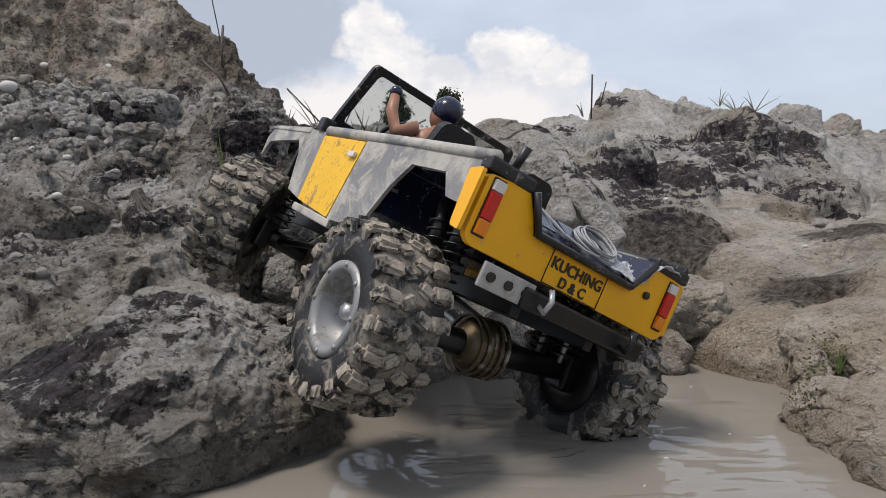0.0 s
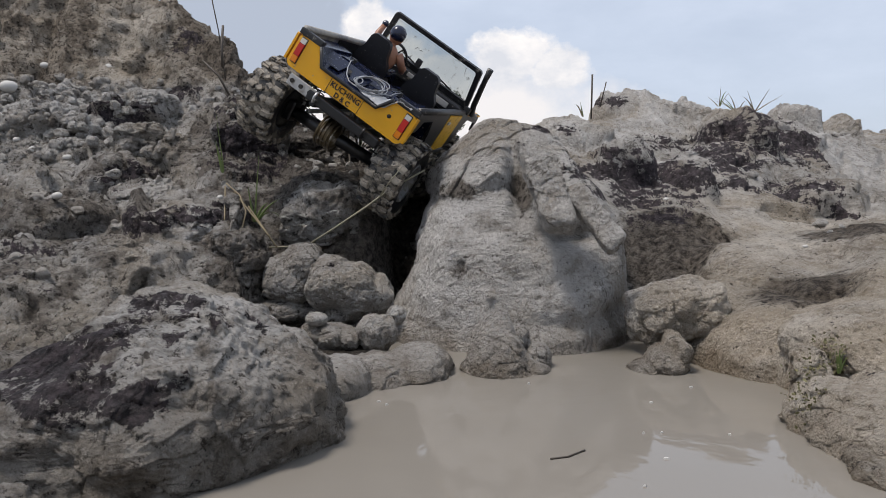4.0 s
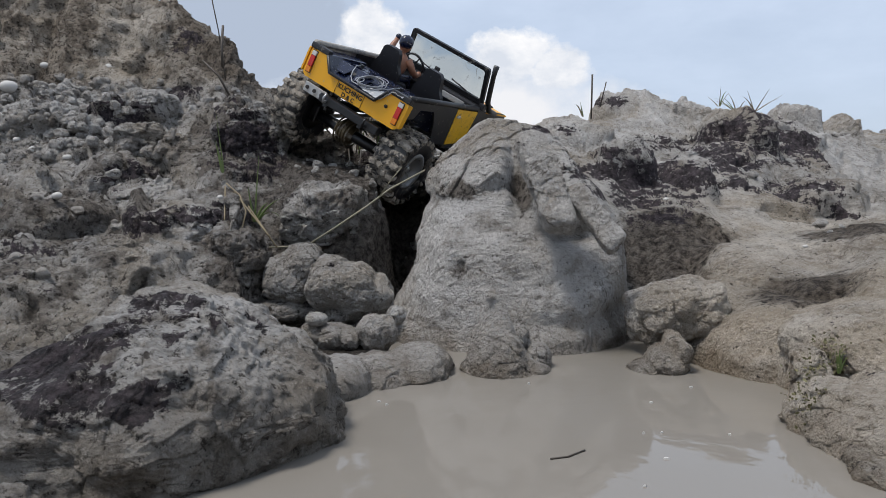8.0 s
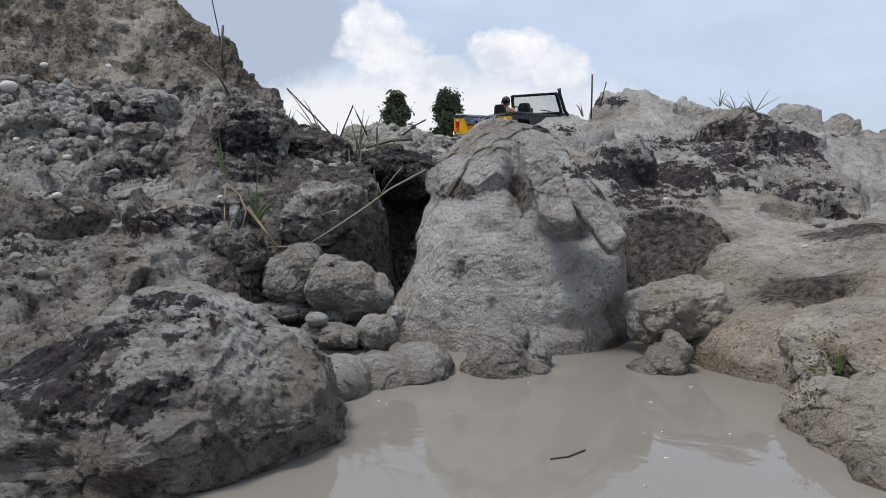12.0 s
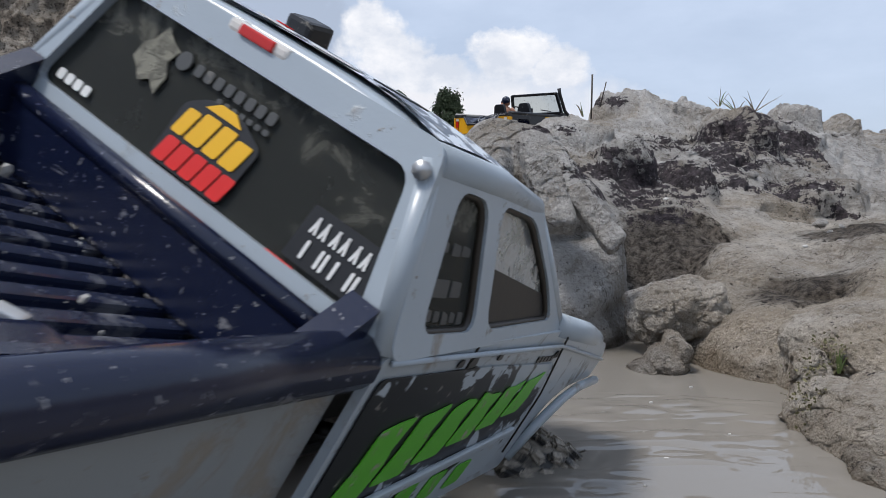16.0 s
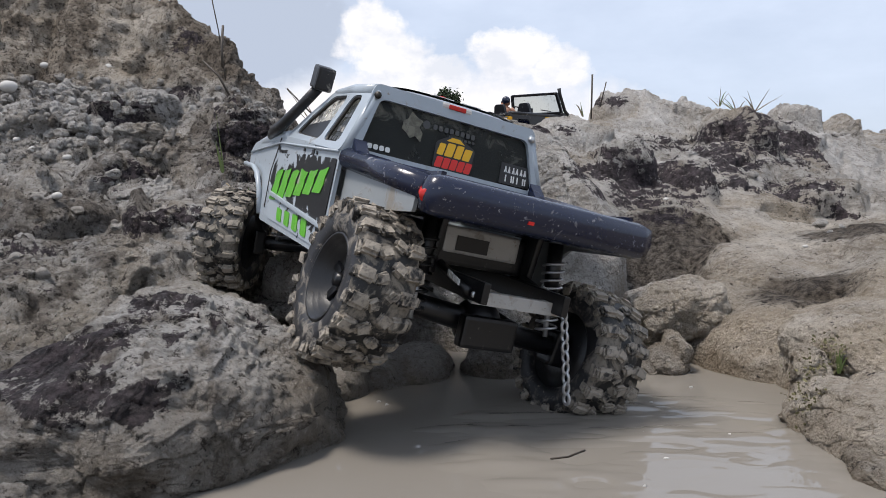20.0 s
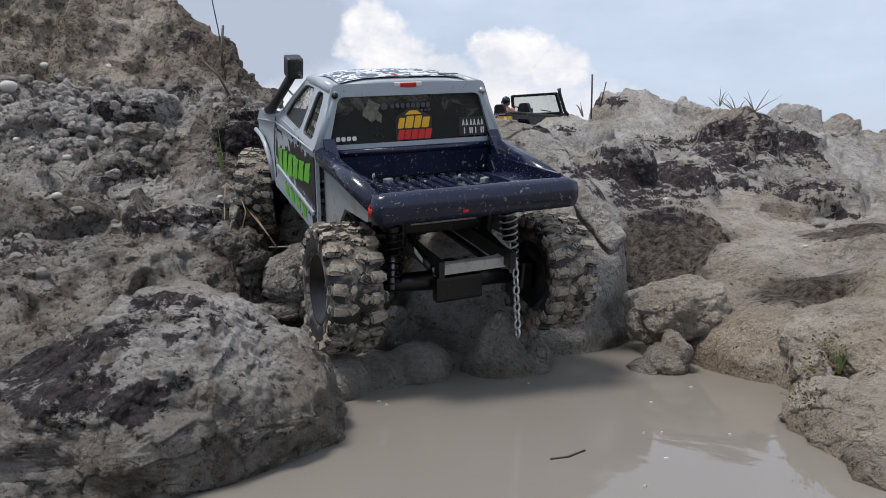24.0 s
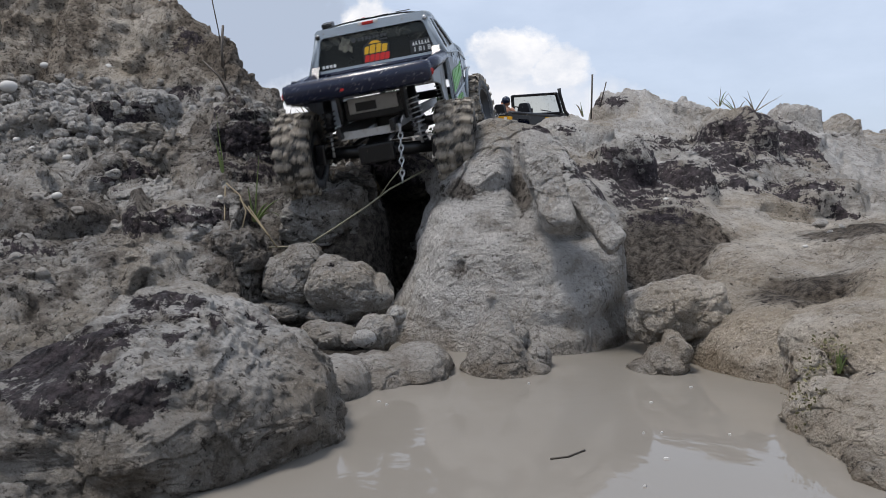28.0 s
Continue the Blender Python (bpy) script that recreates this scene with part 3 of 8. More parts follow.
def dome():
    """The tall pale dome: a bell of clay with an overhanging cap, a shoulder on the gully side and soft bulges."""
    nu, nt = 520, 300
    u, t = np.meshgrid(np.linspace(0, 2 * np.pi, nu, endpoint=False), np.linspace(0, 1, nt), indexing="ij")
    u, t = u.ravel(), t.ravel()
    at = np.array((-0.04, 0.0, 0.05, 0.097, 0.145, 0.19, 0.225, 0.255, 0.277, 0.290, 0.296))
    run = np.linspace(0, 1, 400)
    soft = lambda row: np.convolve(np.pad(np.interp(run, (at - at[0]) / (at[-1] - at[0]), row), 12, "edge"), np.ones(25) / 25, "valid")
    h = 1 - (1 - t) ** 1.7
    west, east = np.interp(h, run, soft((-0.092, -0.080, -0.058, -0.036, -0.027, -0.022, -0.018, -0.012, 0.004, 0.034, 0.075))), np.interp(h, run, soft((0.250, 0.248, 0.250, 0.250, 0.244, 0.222, 0.198, 0.178, 0.158, 0.130, 0.085)))
    near, back = np.interp(h, run, soft((0.838, 0.848, 0.864, 0.882, 0.902, 0.932, 0.958, 0.985, 1.020, 1.060, 1.100))), np.interp(h, run, soft((1.26, 1.26, 1.26, 1.26, 1.25, 1.24, 1.22, 1.20, 1.18, 1.15, 1.12)))
    east, west = np.where(h > 0.995, 0.5 * (east + west), east), np.where(h > 0.995, 0.5 * (east + west), west)
    z = at[0] + (at[-1] - at[0]) * h
    c, s = np.cos(u), np.sin(u)
    V = np.stack([(west + east) / 2 + (east - west) / 2 * np.sign(c) * np.abs(c) ** 0.7, (near + back) / 2 + (back - near) / 2 * np.sign(s) * np.abs(s) ** 0.7, z], 1)
    N = np.stack([c, s, 0.15 + 1.2 * t ** 4], 1)
    N /= np.linalg.norm(N, axis=1, keepdims=True)
    warp = V + 0.010 * np.stack([fbm(V + 5 * j, 16, 3, 90 + j) for j in range(3)], 1)
    t1, e1 = facets(warp * (1, 1, 0.8), 10, 7)
    t2, e2 = facets(warp, 30, 8)
    t3, e3 = facets(warp, 80, 9)
    upper = smooth(0.165, 0.205, V[:, 2] + 0.35 * (V[:, 0] - 0.05) * (V[:, 0] < 0.09))
    face = (0.014 * fbm(V * (1, 1, 0.7), 9, 3, 15) + (0.02 + 0.05 * upper) * t1 + (0.05 + 0.16 * upper) * t2 + (0.05 + 0.10 * upper) * t3 - 0.0012 * smooth(0.07, 0.0, e1) * upper - 0.0012 * smooth(0.07, 0.0, e2) * upper
            + 0.0048 * fbm(V * (1, 1, 0.7), 24, 4, 35, 0.58) - 0.0018 * fbm(V, 60, 3, 31, 0.6, True))
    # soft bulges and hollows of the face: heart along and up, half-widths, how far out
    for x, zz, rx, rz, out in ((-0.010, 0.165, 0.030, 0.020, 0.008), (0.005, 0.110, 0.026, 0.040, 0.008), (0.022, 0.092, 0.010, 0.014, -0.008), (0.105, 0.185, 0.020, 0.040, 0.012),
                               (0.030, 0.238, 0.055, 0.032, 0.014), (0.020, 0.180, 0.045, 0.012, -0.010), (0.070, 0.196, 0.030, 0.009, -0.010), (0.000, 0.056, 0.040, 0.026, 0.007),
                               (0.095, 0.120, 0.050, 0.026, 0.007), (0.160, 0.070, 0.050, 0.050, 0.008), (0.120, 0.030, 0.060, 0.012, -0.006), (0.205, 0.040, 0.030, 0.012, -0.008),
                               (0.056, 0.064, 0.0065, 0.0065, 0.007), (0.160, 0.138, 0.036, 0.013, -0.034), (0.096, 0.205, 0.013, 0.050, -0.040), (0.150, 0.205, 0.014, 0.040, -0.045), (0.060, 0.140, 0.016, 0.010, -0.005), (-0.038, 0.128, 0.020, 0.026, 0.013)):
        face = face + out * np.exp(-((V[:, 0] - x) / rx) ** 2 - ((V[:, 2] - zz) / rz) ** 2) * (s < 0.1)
    V = V + N * face[:, None]
    V[:, 2] -= 0.036 * smooth(0.075, -0.01, V[:, 0]) * upper
    me = grid_mesh("boulder", V - np.array((0.1, 1.0, 0.0)), nu, nt, wrap=True)
    ob = new("boulder", me)
    ob.matrix_world = pose(0.1, 1.0, 0)
    # Dirt and recess shade, both painted into the grooves and beside the slab.
    grime_shade = 1.2 * np.exp(-((V[:, 0] + 0.052) / 0.018) ** 2 - ((V[:, 2] - 0.115) / 0.035) ** 2) + np.exp(-((V[:, 0] - 0.02) / 0.05) ** 2 - ((V[:, 2] - 0.190) / 0.016) ** 2) + 0.8 * np.exp(-((V[:, 0] - 0.022) / 0.012) ** 2 - ((V[:, 2] - 0.092) / 0.016) ** 2) + np.exp(-((V[:, 0] - 0.100) / 0.012) ** 2 - ((V[:, 2] - 0.195) / 0.04) ** 2)
    point_values(me, tan=tan_of(V), crust=crust_of(V), soil_shade=np.clip(0.20 * fbm(V, 9, 4, 8) + 0.08 * upper + 0.6 * grime_shade, 0, 1), wet=smooth(0.05, 0.0, V[:, 2] + 0.02 * fbm(V, 14, 3, 71)))
    me.materials.append(CLAY)
    return tagged(ob, "tall pale clay dome with dark crust rising from the pool", "boulder")


dome()
rock("boulder", "large rounded boulder with purple-black crust beside the pool", (-0.200, 0.545, 0.022),
     ((0.010, -0.004, -0.005, 0.091, 0.130, 0.086), (0.070, 0.021, -0.012, 0.046, 0.085, 0.059), (-0.058, -0.024, -0.009, 0.077, 0.120, 0.061), (-0.002, 0.030, 0.046, 0.053, 0.080, 0.033),), 3, 1.0, 0.24, 210, dark_foot=0.115)
rock("boulder", "pale blunt boulder wedged in the gully", (-0.195, 0.960, 0.083),
     ((-0.008, 0.0, -0.010, 0.034, 0.045, 0.034), (0.012, 0.002, 0.012, 0.031, 0.040, 0.027), (0.004, -0.012, -0.016, 0.024, 0.030, 0.022)), 41, 0.9, 0.14, 120, blend=12.0)
rock("boulder", "pale cracked boulder wedged in the gully", (-0.131, 0.935, 0.068),
     ((-0.010, 0.0, 0.004, 0.034, 0.045, 0.036), (0.018, 0.0, -0.002, 0.032, 0.040, 0.034), (0.048, 0.010, -0.008, 0.020, 0.030, 0.025)), 42, 0.8, 0.08, 130, blend=14.0)
rock("boulder", "shadowed boulder under the wedged boulders", (-0.175, 0.948, 0.035),
     ((-0.030, 0.005, 0.002, 0.038, 0.040, 0.019), (0.034, -0.005, -0.002, 0.036, 0.040, 0.016),), 44, 1.0, 0.35, 80)
rock("rock", "low lumpy rock at the gully mouth", (-0.129, 0.853, 0.020),
     ((-0.020, 0.009, 0.003, 0.019, 0.025, 0.015), (0.003, -0.001, -0.001, 0.024, 0.030, 0.017), (0.022, -0.011, -0.001, 0.014, 0.020, 0.013),), 45, 1.2, 0.10, 90)
rock("rock", "round knob of clay at the gully mouth", (-0.075, 0.837, 0.026),
     ((0.000, 0.000, 0.000, 0.023, 0.027, 0.021),), 46, 1.2, 0.05, 80)
rock("rock", "small clay lump beside the dome", (-0.056, 0.878, 0.042),
     ((0.000, 0.000, 0.000, 0.012, 0.014, 0.011),), 47, 1.2, 0.05, 50)
rock("boulder", "flat wet ledge at the pool edge", (-0.066, 0.729, 0.001),
     ((0.040, 0.026, 0.001, 0.035, 0.050, 0.026), (-0.005, 0.011, -0.003, 0.046, 0.060, 0.023), (-0.033, -0.039, 0.002, 0.032, 0.050, 0.030),), 48, 0.8, 0.00, 130)
rock("rock", "cone-shaped clay rock at the foot of the dome", (0.062, 0.771, 0.010),
     ((-0.005, 0.008, 0.024, 0.017, 0.026, 0.026), (-0.005, 0.002, 0.006, 0.028, 0.034, 0.028), (-0.004, -0.003, -0.008, 0.038, 0.040, 0.022), (0.011, -0.004, -0.013, 0.037, 0.035, 0.013),), 50, 1.0, 0.00, 120)
rock("rock", "small clay rock beside the cone-shaped rock", (0.094, 0.790, 0.017),
     ((0.007, -0.002, -0.009, 0.017, 0.022, 0.018), (-0.011, 0.004, 0.015, 0.011, 0.018, 0.012),), 52, 1.0, 0.00, 70)
rock("boulder", "cracked blunt rock hanging over the pool", (0.270, 0.850, 0.051),
     ((0, 0, 0, 0.054, 0.060, 0.030),), 53, 0.8, 0.00, 150, turn=(0, -14, 4), blunt=4.5)
rock("boulder", "wedge-shaped rock standing in the pool", (0.234, 0.775, 0.010),
     ((-0.022, 0, -0.012, 0.019, 0.034, 0.015), (0.000, 0, -0.006, 0.024, 0.036, 0.022), (0.016, 0, 0.010, 0.013, 0.028, 0.018)), 54, 1.2, 0.00, 120, turn=(0, -10, 0))
rock("boulder", "pale boulder above the pool", (0.378, 0.650, 0.046),
     ((0.030, 0.020, -0.004, 0.085, 0.110, 0.045), (-0.009, 0.0, -0.004, 0.045, 0.070, 0.036),), 56, 0.6, 0.0, 170)
rock("boulder", "pale boulder standing in the pool edge", (0.318, 0.545, 0.005),
     ((-0.014, -0.023, -0.006, 0.039, 0.070, 0.041), (-0.014, 0.028, 0.004, 0.024, 0.050, 0.031), (0.028, 0.008, 0.005, 0.034, 0.060, 0.034),), 57, 0.8, 0.0, 150)
rock("rock", "small crumbling rock at the pool edge", (0.277, 0.467, 0.000),
     ((-0.001, -0.007, -0.002, 0.016, 0.025, 0.014), (0.001, 0.013, 0.004, 0.010, 0.020, 0.010),), 58, 1.3, 0.30, 80)
rock("rock", "mossy crumbling rock at the pool edge", (0.321, 0.623, 0.038),
     ((-0.013, -0.010, -0.007, 0.012, 0.030, 0.026), (0.013, 0.010, 0.007, 0.015, 0.030, 0.022),), 59, 1.4, 0.15, 90)
rock("slab", "long clay slab leaning on the pale dome", (0.1215, 0.880, 0.2020),
     ((0, 0, 0, 0.0205, 0.0125, 0.066),), 12, 1.0, 0.0, 130, crust=False, turn=(-32, -9, 10), blunt=7.0)
rock("slab", "narrow clay slab leaning on the pale dome", (0.1780, 0.866, 0.158),
     ((0, 0, 0, 0.0135, 0.012, 0.046),), 13, 0.9, 0.0, 100, crust=False, turn=(-28, -34, 8), blunt=7.0)
rock("boulder", "dark clay block bridging the gully", (-0.090, 1.405, 0.222),
     ((0.015, 0.0, 0.0, 0.062, 0.12, 0.048), (-0.045, 0.03, 0.010, 0.05, 0.11, 0.043)), 61, 1.4, 0.60, 120)
for label, at, half, seed, soil_shade, blunt, turn in (
        ("blocky clay outcrop with dark peeling crust", (-0.325, 1.295, 0.270), (0.056, 0.07, 0.064), 71, 0.35, 3.4, (0, 6, 12)),
        ("grey clay mound beside the gully", (-0.170, 1.125, 0.153), (0.068, 0.08, 0.052), 72, 0.33, 3.0, (0, -5, -8)),
        ("pale flat-topped clay ledge on the bank", (-0.352, 1.055, 0.126), (0.074, 0.08, 0.047), 73, 0.12, 3.6, (0, 4, 10)),
        ("upright cracked clay pillar in the bank", (-0.278, 0.990, 0.085), (0.042, 0.05, 0.062), 74, 0.48, 3.4, (0, -4, 15)),
        ("crumbling grey clay block in the bank", (-0.362, 0.968, 0.078), (0.054, 0.06, 0.042), 75, 0.50, 3.0, (0, 8, -10)),
        ("small clay block with dark crust", (-0.560, 1.375, 0.284), (0.048, 0.05, 0.036), 76, 0.25, 3.0, (0, -6, 20)),
        ("broad dark-crusted block at the cliff foot", (-0.662, 1.625, 0.380), (0.085, 0.08, 0.038), 77, 0.20, 3.0, (0, 3, 0)),
        ("brown clay block under the grass", (-0.235, 1.395, 0.268), (0.060, 0.06, 0.036), 78, 0.6, 3.4, (0, -3, 5)),
        ("grey clay block on the lower bank", (-0.485, 0.905, 0.052), (0.060, 0.06, 0.044), 79, 0.38, 3.0, (0, 5, 25)),
        ("pale clay block on the bank", (-0.475, 1.180, 0.170), (0.058, 0.06, 0.036), 80, 0.08, 3.2, (0, -5, 15))):
    rock("boulder", label, at, ((0, 0, 0, *half),), seed, 1.5, soil_shade, 110, turn=turn, blunt=blunt)


# ---- loose stones ----
def stone_mesh(seed, flat=0.75):
    n = 9
    u, v = np.meshgrid(np.linspace(0, 2 * np.pi, 2 * n, endpoint=False), np.linspace(0.01, np.pi - 0.01, n), indexing="ij")
    D = np.stack([np.sin(v) * np.cos(u), np.sin(v) * np.sin(u), np.cos(v)], -1).reshape(-1, 3)
    r = 1 + 0.28 * fbm(D + seed * 5.1, 1.1, 2, seed)
    rnd = np.random.RandomState(seed)
    for _ in range(9):
        d = rnd.normal(size=3)
        d /= np.linalg.norm(d)
        r = np.minimum(r, rnd.uniform(0.46, 0.84) / np.maximum(D @ d, 0.05))
    return D * r[:, None] * (1, rnd.uniform(0.7, 0.95), flat), n


def build_stones():
    V, N, B, R, front = KEEP["ground"]
    rnd = np.random.RandomState(12)
    shapes = [stone_mesh(k) for k in range(8)]
    meshes = []
    for k, (S, n) in enumerate(shapes):
        me = grid_mesh("stone", S, 2 * n, n, wrap=True)
        me.polygons.foreach_set("use_smooth", np.zeros(len(me.polygons), dtype=bool))
        point_values(me, crust=np.zeros(len(S)), soil_shade=np.full(len(S), 0.06 + 0.04 * k), wet=np.zeros(len(S)))
        me.materials.append(CLAY)
        meshes.append(me)
    rubble = smooth(-0.34, -0.44, B) * smooth(0.24, 0.30, V[:, 2]) * smooth(0.52, 0.44, V[:, 2])
    bank = 0.10 * smooth(-0.15, -0.3, B) * smooth(0.08, 0.12, V[:, 2]) * smooth(0.5, 0.45, V[:, 2])
    ridge = 0.006 * smooth(0.1, 0.2, B) * smooth(0.1, 0.15, V[:, 2])
    gully = 0.12 * smooth(0.12, 0.06, np.abs(B + 0.1)) * smooth(0.0, 0.02, V[:, 2])
    far = 0.3 * smooth(0.08, 0.03, np.abs(B + 0.06)) * smooth(2.6, 3.0, R)
    w = (rubble + bank + ridge + gully + far) * (front > 0.5) * (R > 0.7) * (R < 3.3) * np.clip(N[:, 2], 0, 1) * R * R
    pick = rnd.choice(len(V), 3400, replace=False, p=w / w.sum())
    size = 0.0042 + 0.0125 * rnd.power(0.38, len(pick)) * (0.5 + 0.5 * np.clip(R[pick], 0.6, 2.0))
    size *= np.where(R[pick] > 2.6, 1.8, 1.0)
    order = np.argsort(-size / R[pick])
    label = "angular grey clay stone lying on the bank"
    for j in order[:140]:
        k = pick[j]
        o = new("stone", meshes[j % 8])
        o.matrix_world = pose(*(V[k] + N[k] * size[j] * 0.12), *rnd.uniform(-25, 25, 2), rnd.uniform(0, 360)) @ Matrix.Scale(size[j], 4)
        tagged(o, label, "stone", "loose stones on the bank")
    places, faces, base = [], [], 0
    for j in order[140:]:
        S, n = shapes[j % 8]
        k = pick[j]
        m = np.array(pose(0, 0, 0, *rnd.uniform(-25, 25, 2), rnd.uniform(0, 360)).to_3x3()) * size[j]
        places.append(S @ m.T + V[k] + N[k] * size[j] * 0.12)
    P = np.concatenate(places)
    n = shapes[0][1]
    per = 2 * n * n
    a = np.arange(2 * n)[:, None] * n
    b = (a + n) % per
    q = np.arange(n - 1)[None]
    F = np.stack([a + q, b + q, b + q + 1, a + q + 1], -1).reshape(-1, 4)
    F = (F[None] + (np.arange(len(places)) * per)[:, None, None]).reshape(-1, 4)
    me = bpy.data.meshes.new("gravel")
    me.from_pydata(P.tolist(), [], F.tolist())
    me.polygons.foreach_set("use_smooth", np.zeros(len(F), dtype=bool))
    isl = np.repeat(rnd.uniform(0.0, 0.38, len(places)), per)
    point_values(me, crust=np.zeros(len(P)), soil_shade=isl, wet=np.zeros(len(P)))
    me.materials.append(CLAY)
    tagged(new("gravel", me), "grey clay rubble strewn over the bank", "rubble", kind="stuff")


build_stones()


def pale_pebble(nt, bsdf):
    co = obj_co(nt)
    nt.links.new(mixed(nt, tex_noise(nt, 2.0, 5, 0.6, co), (0.36, 0.345, 0.32), (0.56, 0.545, 0.52)), bsdf.inputs["Base Color"])
    bsdf.inputs["Roughness"].default_value = 0.7


def rust_pebble(nt, bsdf):
    co = obj_co(nt)
    nt.links.new(mixed(nt, tex_noise(nt, 2.0, 5, 0.6, co), (0.22, 0.11, 0.05), (0.34, 0.20, 0.10)), bsdf.inputs["Base Color"])
    bsdf.inputs["Roughness"].default_value = 0.8


PEBBLE, RUST = material("pale_quartz_pebble", pale_pebble), material("rusty_pebble", rust_pebble)


def pebble(at, size, mat, label, seed):
    S, n = stone_mesh(seed, 0.6)
    S = S / np.linalg.norm(S, axis=1, keepdims=True) * (1 + 0.06 * fbm(S, 1.5, 2, seed))[:, None] * np.array((1.2, 0.95, 0.78))
    me = grid_mesh("pebble", S * size, 2 * n, n, wrap=True)
    me.materials.append(mat)
    o = new("pebble", me)
    o.matrix_world = pose(*at, 0, 8, seed * 40)
    return tagged(o, label, "pebble", "pebbles on the bank")


# ---- where the two toy cars are, second by second ----
YROWS = [
    (0.00, pose(-0.040, 0.652, 0.095, 8.0, 24.1, 34.7)),
    (1.00, pose(-0.040, 0.671, 0.114, 12.5, 16.7, 35.3)),
    (1.60, pose(-0.055, 0.745, 0.159, 18.8, 5.7, 26.4)),
    (2.00, pose(-0.085, 0.808, 0.167, 18.3, -3.4, 18.2)),
    (2.50, pose(-0.092, 0.882, 0.198, 26.6, 3.9, 12.7)),
    (3.00, pose(-0.105, 0.964, 0.235, 29.0, -3.7, 0.3)),
    (3.50, pose(-0.125, 1.146, 0.272, 7.1, 24.0, -4.9)),
    (5.50, pose(-0.057, 1.286, 0.306, 16.7, 49.6, -19.8)),
    (6.00, pose(-0.046, 1.322, 0.305, 15.4, 45.9, -26.8)),
    (7.00, pose(-0.059, 1.292, 0.315, 15.7, 39.6, -32.6)),
    (7.50, pose(-0.087, 1.329, 0.293, -0.4, 21.4, -28.4)),
    (8.00, pose(-0.086, 1.368, 0.302, 2.8, 30.6, -23.9)),
    (8.50, pose(-0.062, 1.483, 0.307, 7.8, 30.0, -13.6)),
    (9.00, pose(-0.067, 1.732, 0.336, -0.9, 14.1, -2.0)),
    (10.00, pose(0.170, 2.200, 0.340, 1.6, 7.2, -40.5)),
    (11.00, pose(0.245, 2.300, 0.335, 1.6, 2.5, -42.2)),
    (28.00, pose(0.245, 2.300, 0.335, 1.6, 2.5, -42.2)),]
WROWS = [
    (0.00, pose(-0.430, -0.420, 0.205, 0.0, 0.0, -12.0)),
    (11.50, pose(-0.430, -0.420, 0.205, 0.0, 0.0, -12.0)),
    (12.10, pose(-0.355, -0.070, 0.205, 0.0, 0.0, -12.0)),
    (12.30, pose(-0.325, 0.005, 0.190, -3.0, 0.0, -12.0)),
    (12.40, pose(-0.310, 0.030, 0.155, -7.0, 0.0, -12.0)),
    (12.50, pose(-0.298, 0.050, 0.120, -9.0, 0.0, -12.0)),
    (12.90, pose(-0.272, 0.090, 0.090, -8.0, 8.0, -15.0)),
    (14.50, pose(-0.235, 0.187, 0.071, -6.8, 21.0, -25.2)),
    (15.00, pose(-0.210, 0.244, 0.079, -4.9, 25.0, -26.7)),
    (15.50, pose(-0.170, 0.299, 0.067, -6.8, 25.4, -28.6)),
    (16.00, pose(-0.127, 0.344, 0.067, -10.1, 29.1, -29.7)),
    (16.50, pose(-0.095, 0.433, 0.062, -7.4, 28.3, -23.9)),
    (17.00, pose(-0.075, 0.504, 0.062, -4.7, 18.0, -20.8)),
    (17.50, pose(-0.055, 0.554, 0.073, 0.5, 16.0, -15.4)),
    (18.00, pose(-0.057, 0.575, 0.087, 8.1, 20.8, -4.5)),
    (18.50, pose(-0.059, 0.622, 0.090, 13.2, 23.0, 7.4)),
    (19.00, pose(-0.082, 0.680, 0.087, 6.6, 16.5, 21.9)),
    (20.00, pose(-0.054, 0.750, 0.092, 5.8, 11.3, 28.0)),
    (21.00, pose(-0.033, 0.811, 0.122, 15.4, -4.6, 27.7)),
    (21.50, pose(-0.064, 0.907, 0.151, 17.1, -14.6, 18.6)),
    (23.50, pose(-0.079, 0.917, 0.153, 16.9, -12.1, 19.1)),
    (24.00, pose(-0.063, 0.892, 0.142, 14.2, -5.2, 22.7)),
    (24.50, pose(-0.092, 0.924, 0.165, 19.9, -19.4, 16.2)),
    (25.00, pose(-0.102, 0.940, 0.183, 27.5, -29.9, 12.0)),
    (25.25, pose(-0.102, 0.944, 0.184, 28.5, -30.2, 11.0)),
    (25.50, pose(-0.110, 0.961, 0.219, 38.6, -29.5, 3.5)),
    (26.00, pose(-0.137, 1.017, 0.215, 32.6, -10.9, -3.4)),
    (27.00, pose(-0.119, 1.025, 0.209, 29.6, -17.7, -12.9)),
    (27.70, pose(-0.084, 1.167, 0.254, 22.3, -16.2, -15.6)),
    (28.00, pose(-0.071, 1.220, 0.284, 11.5, -8.9, -7.9)),]


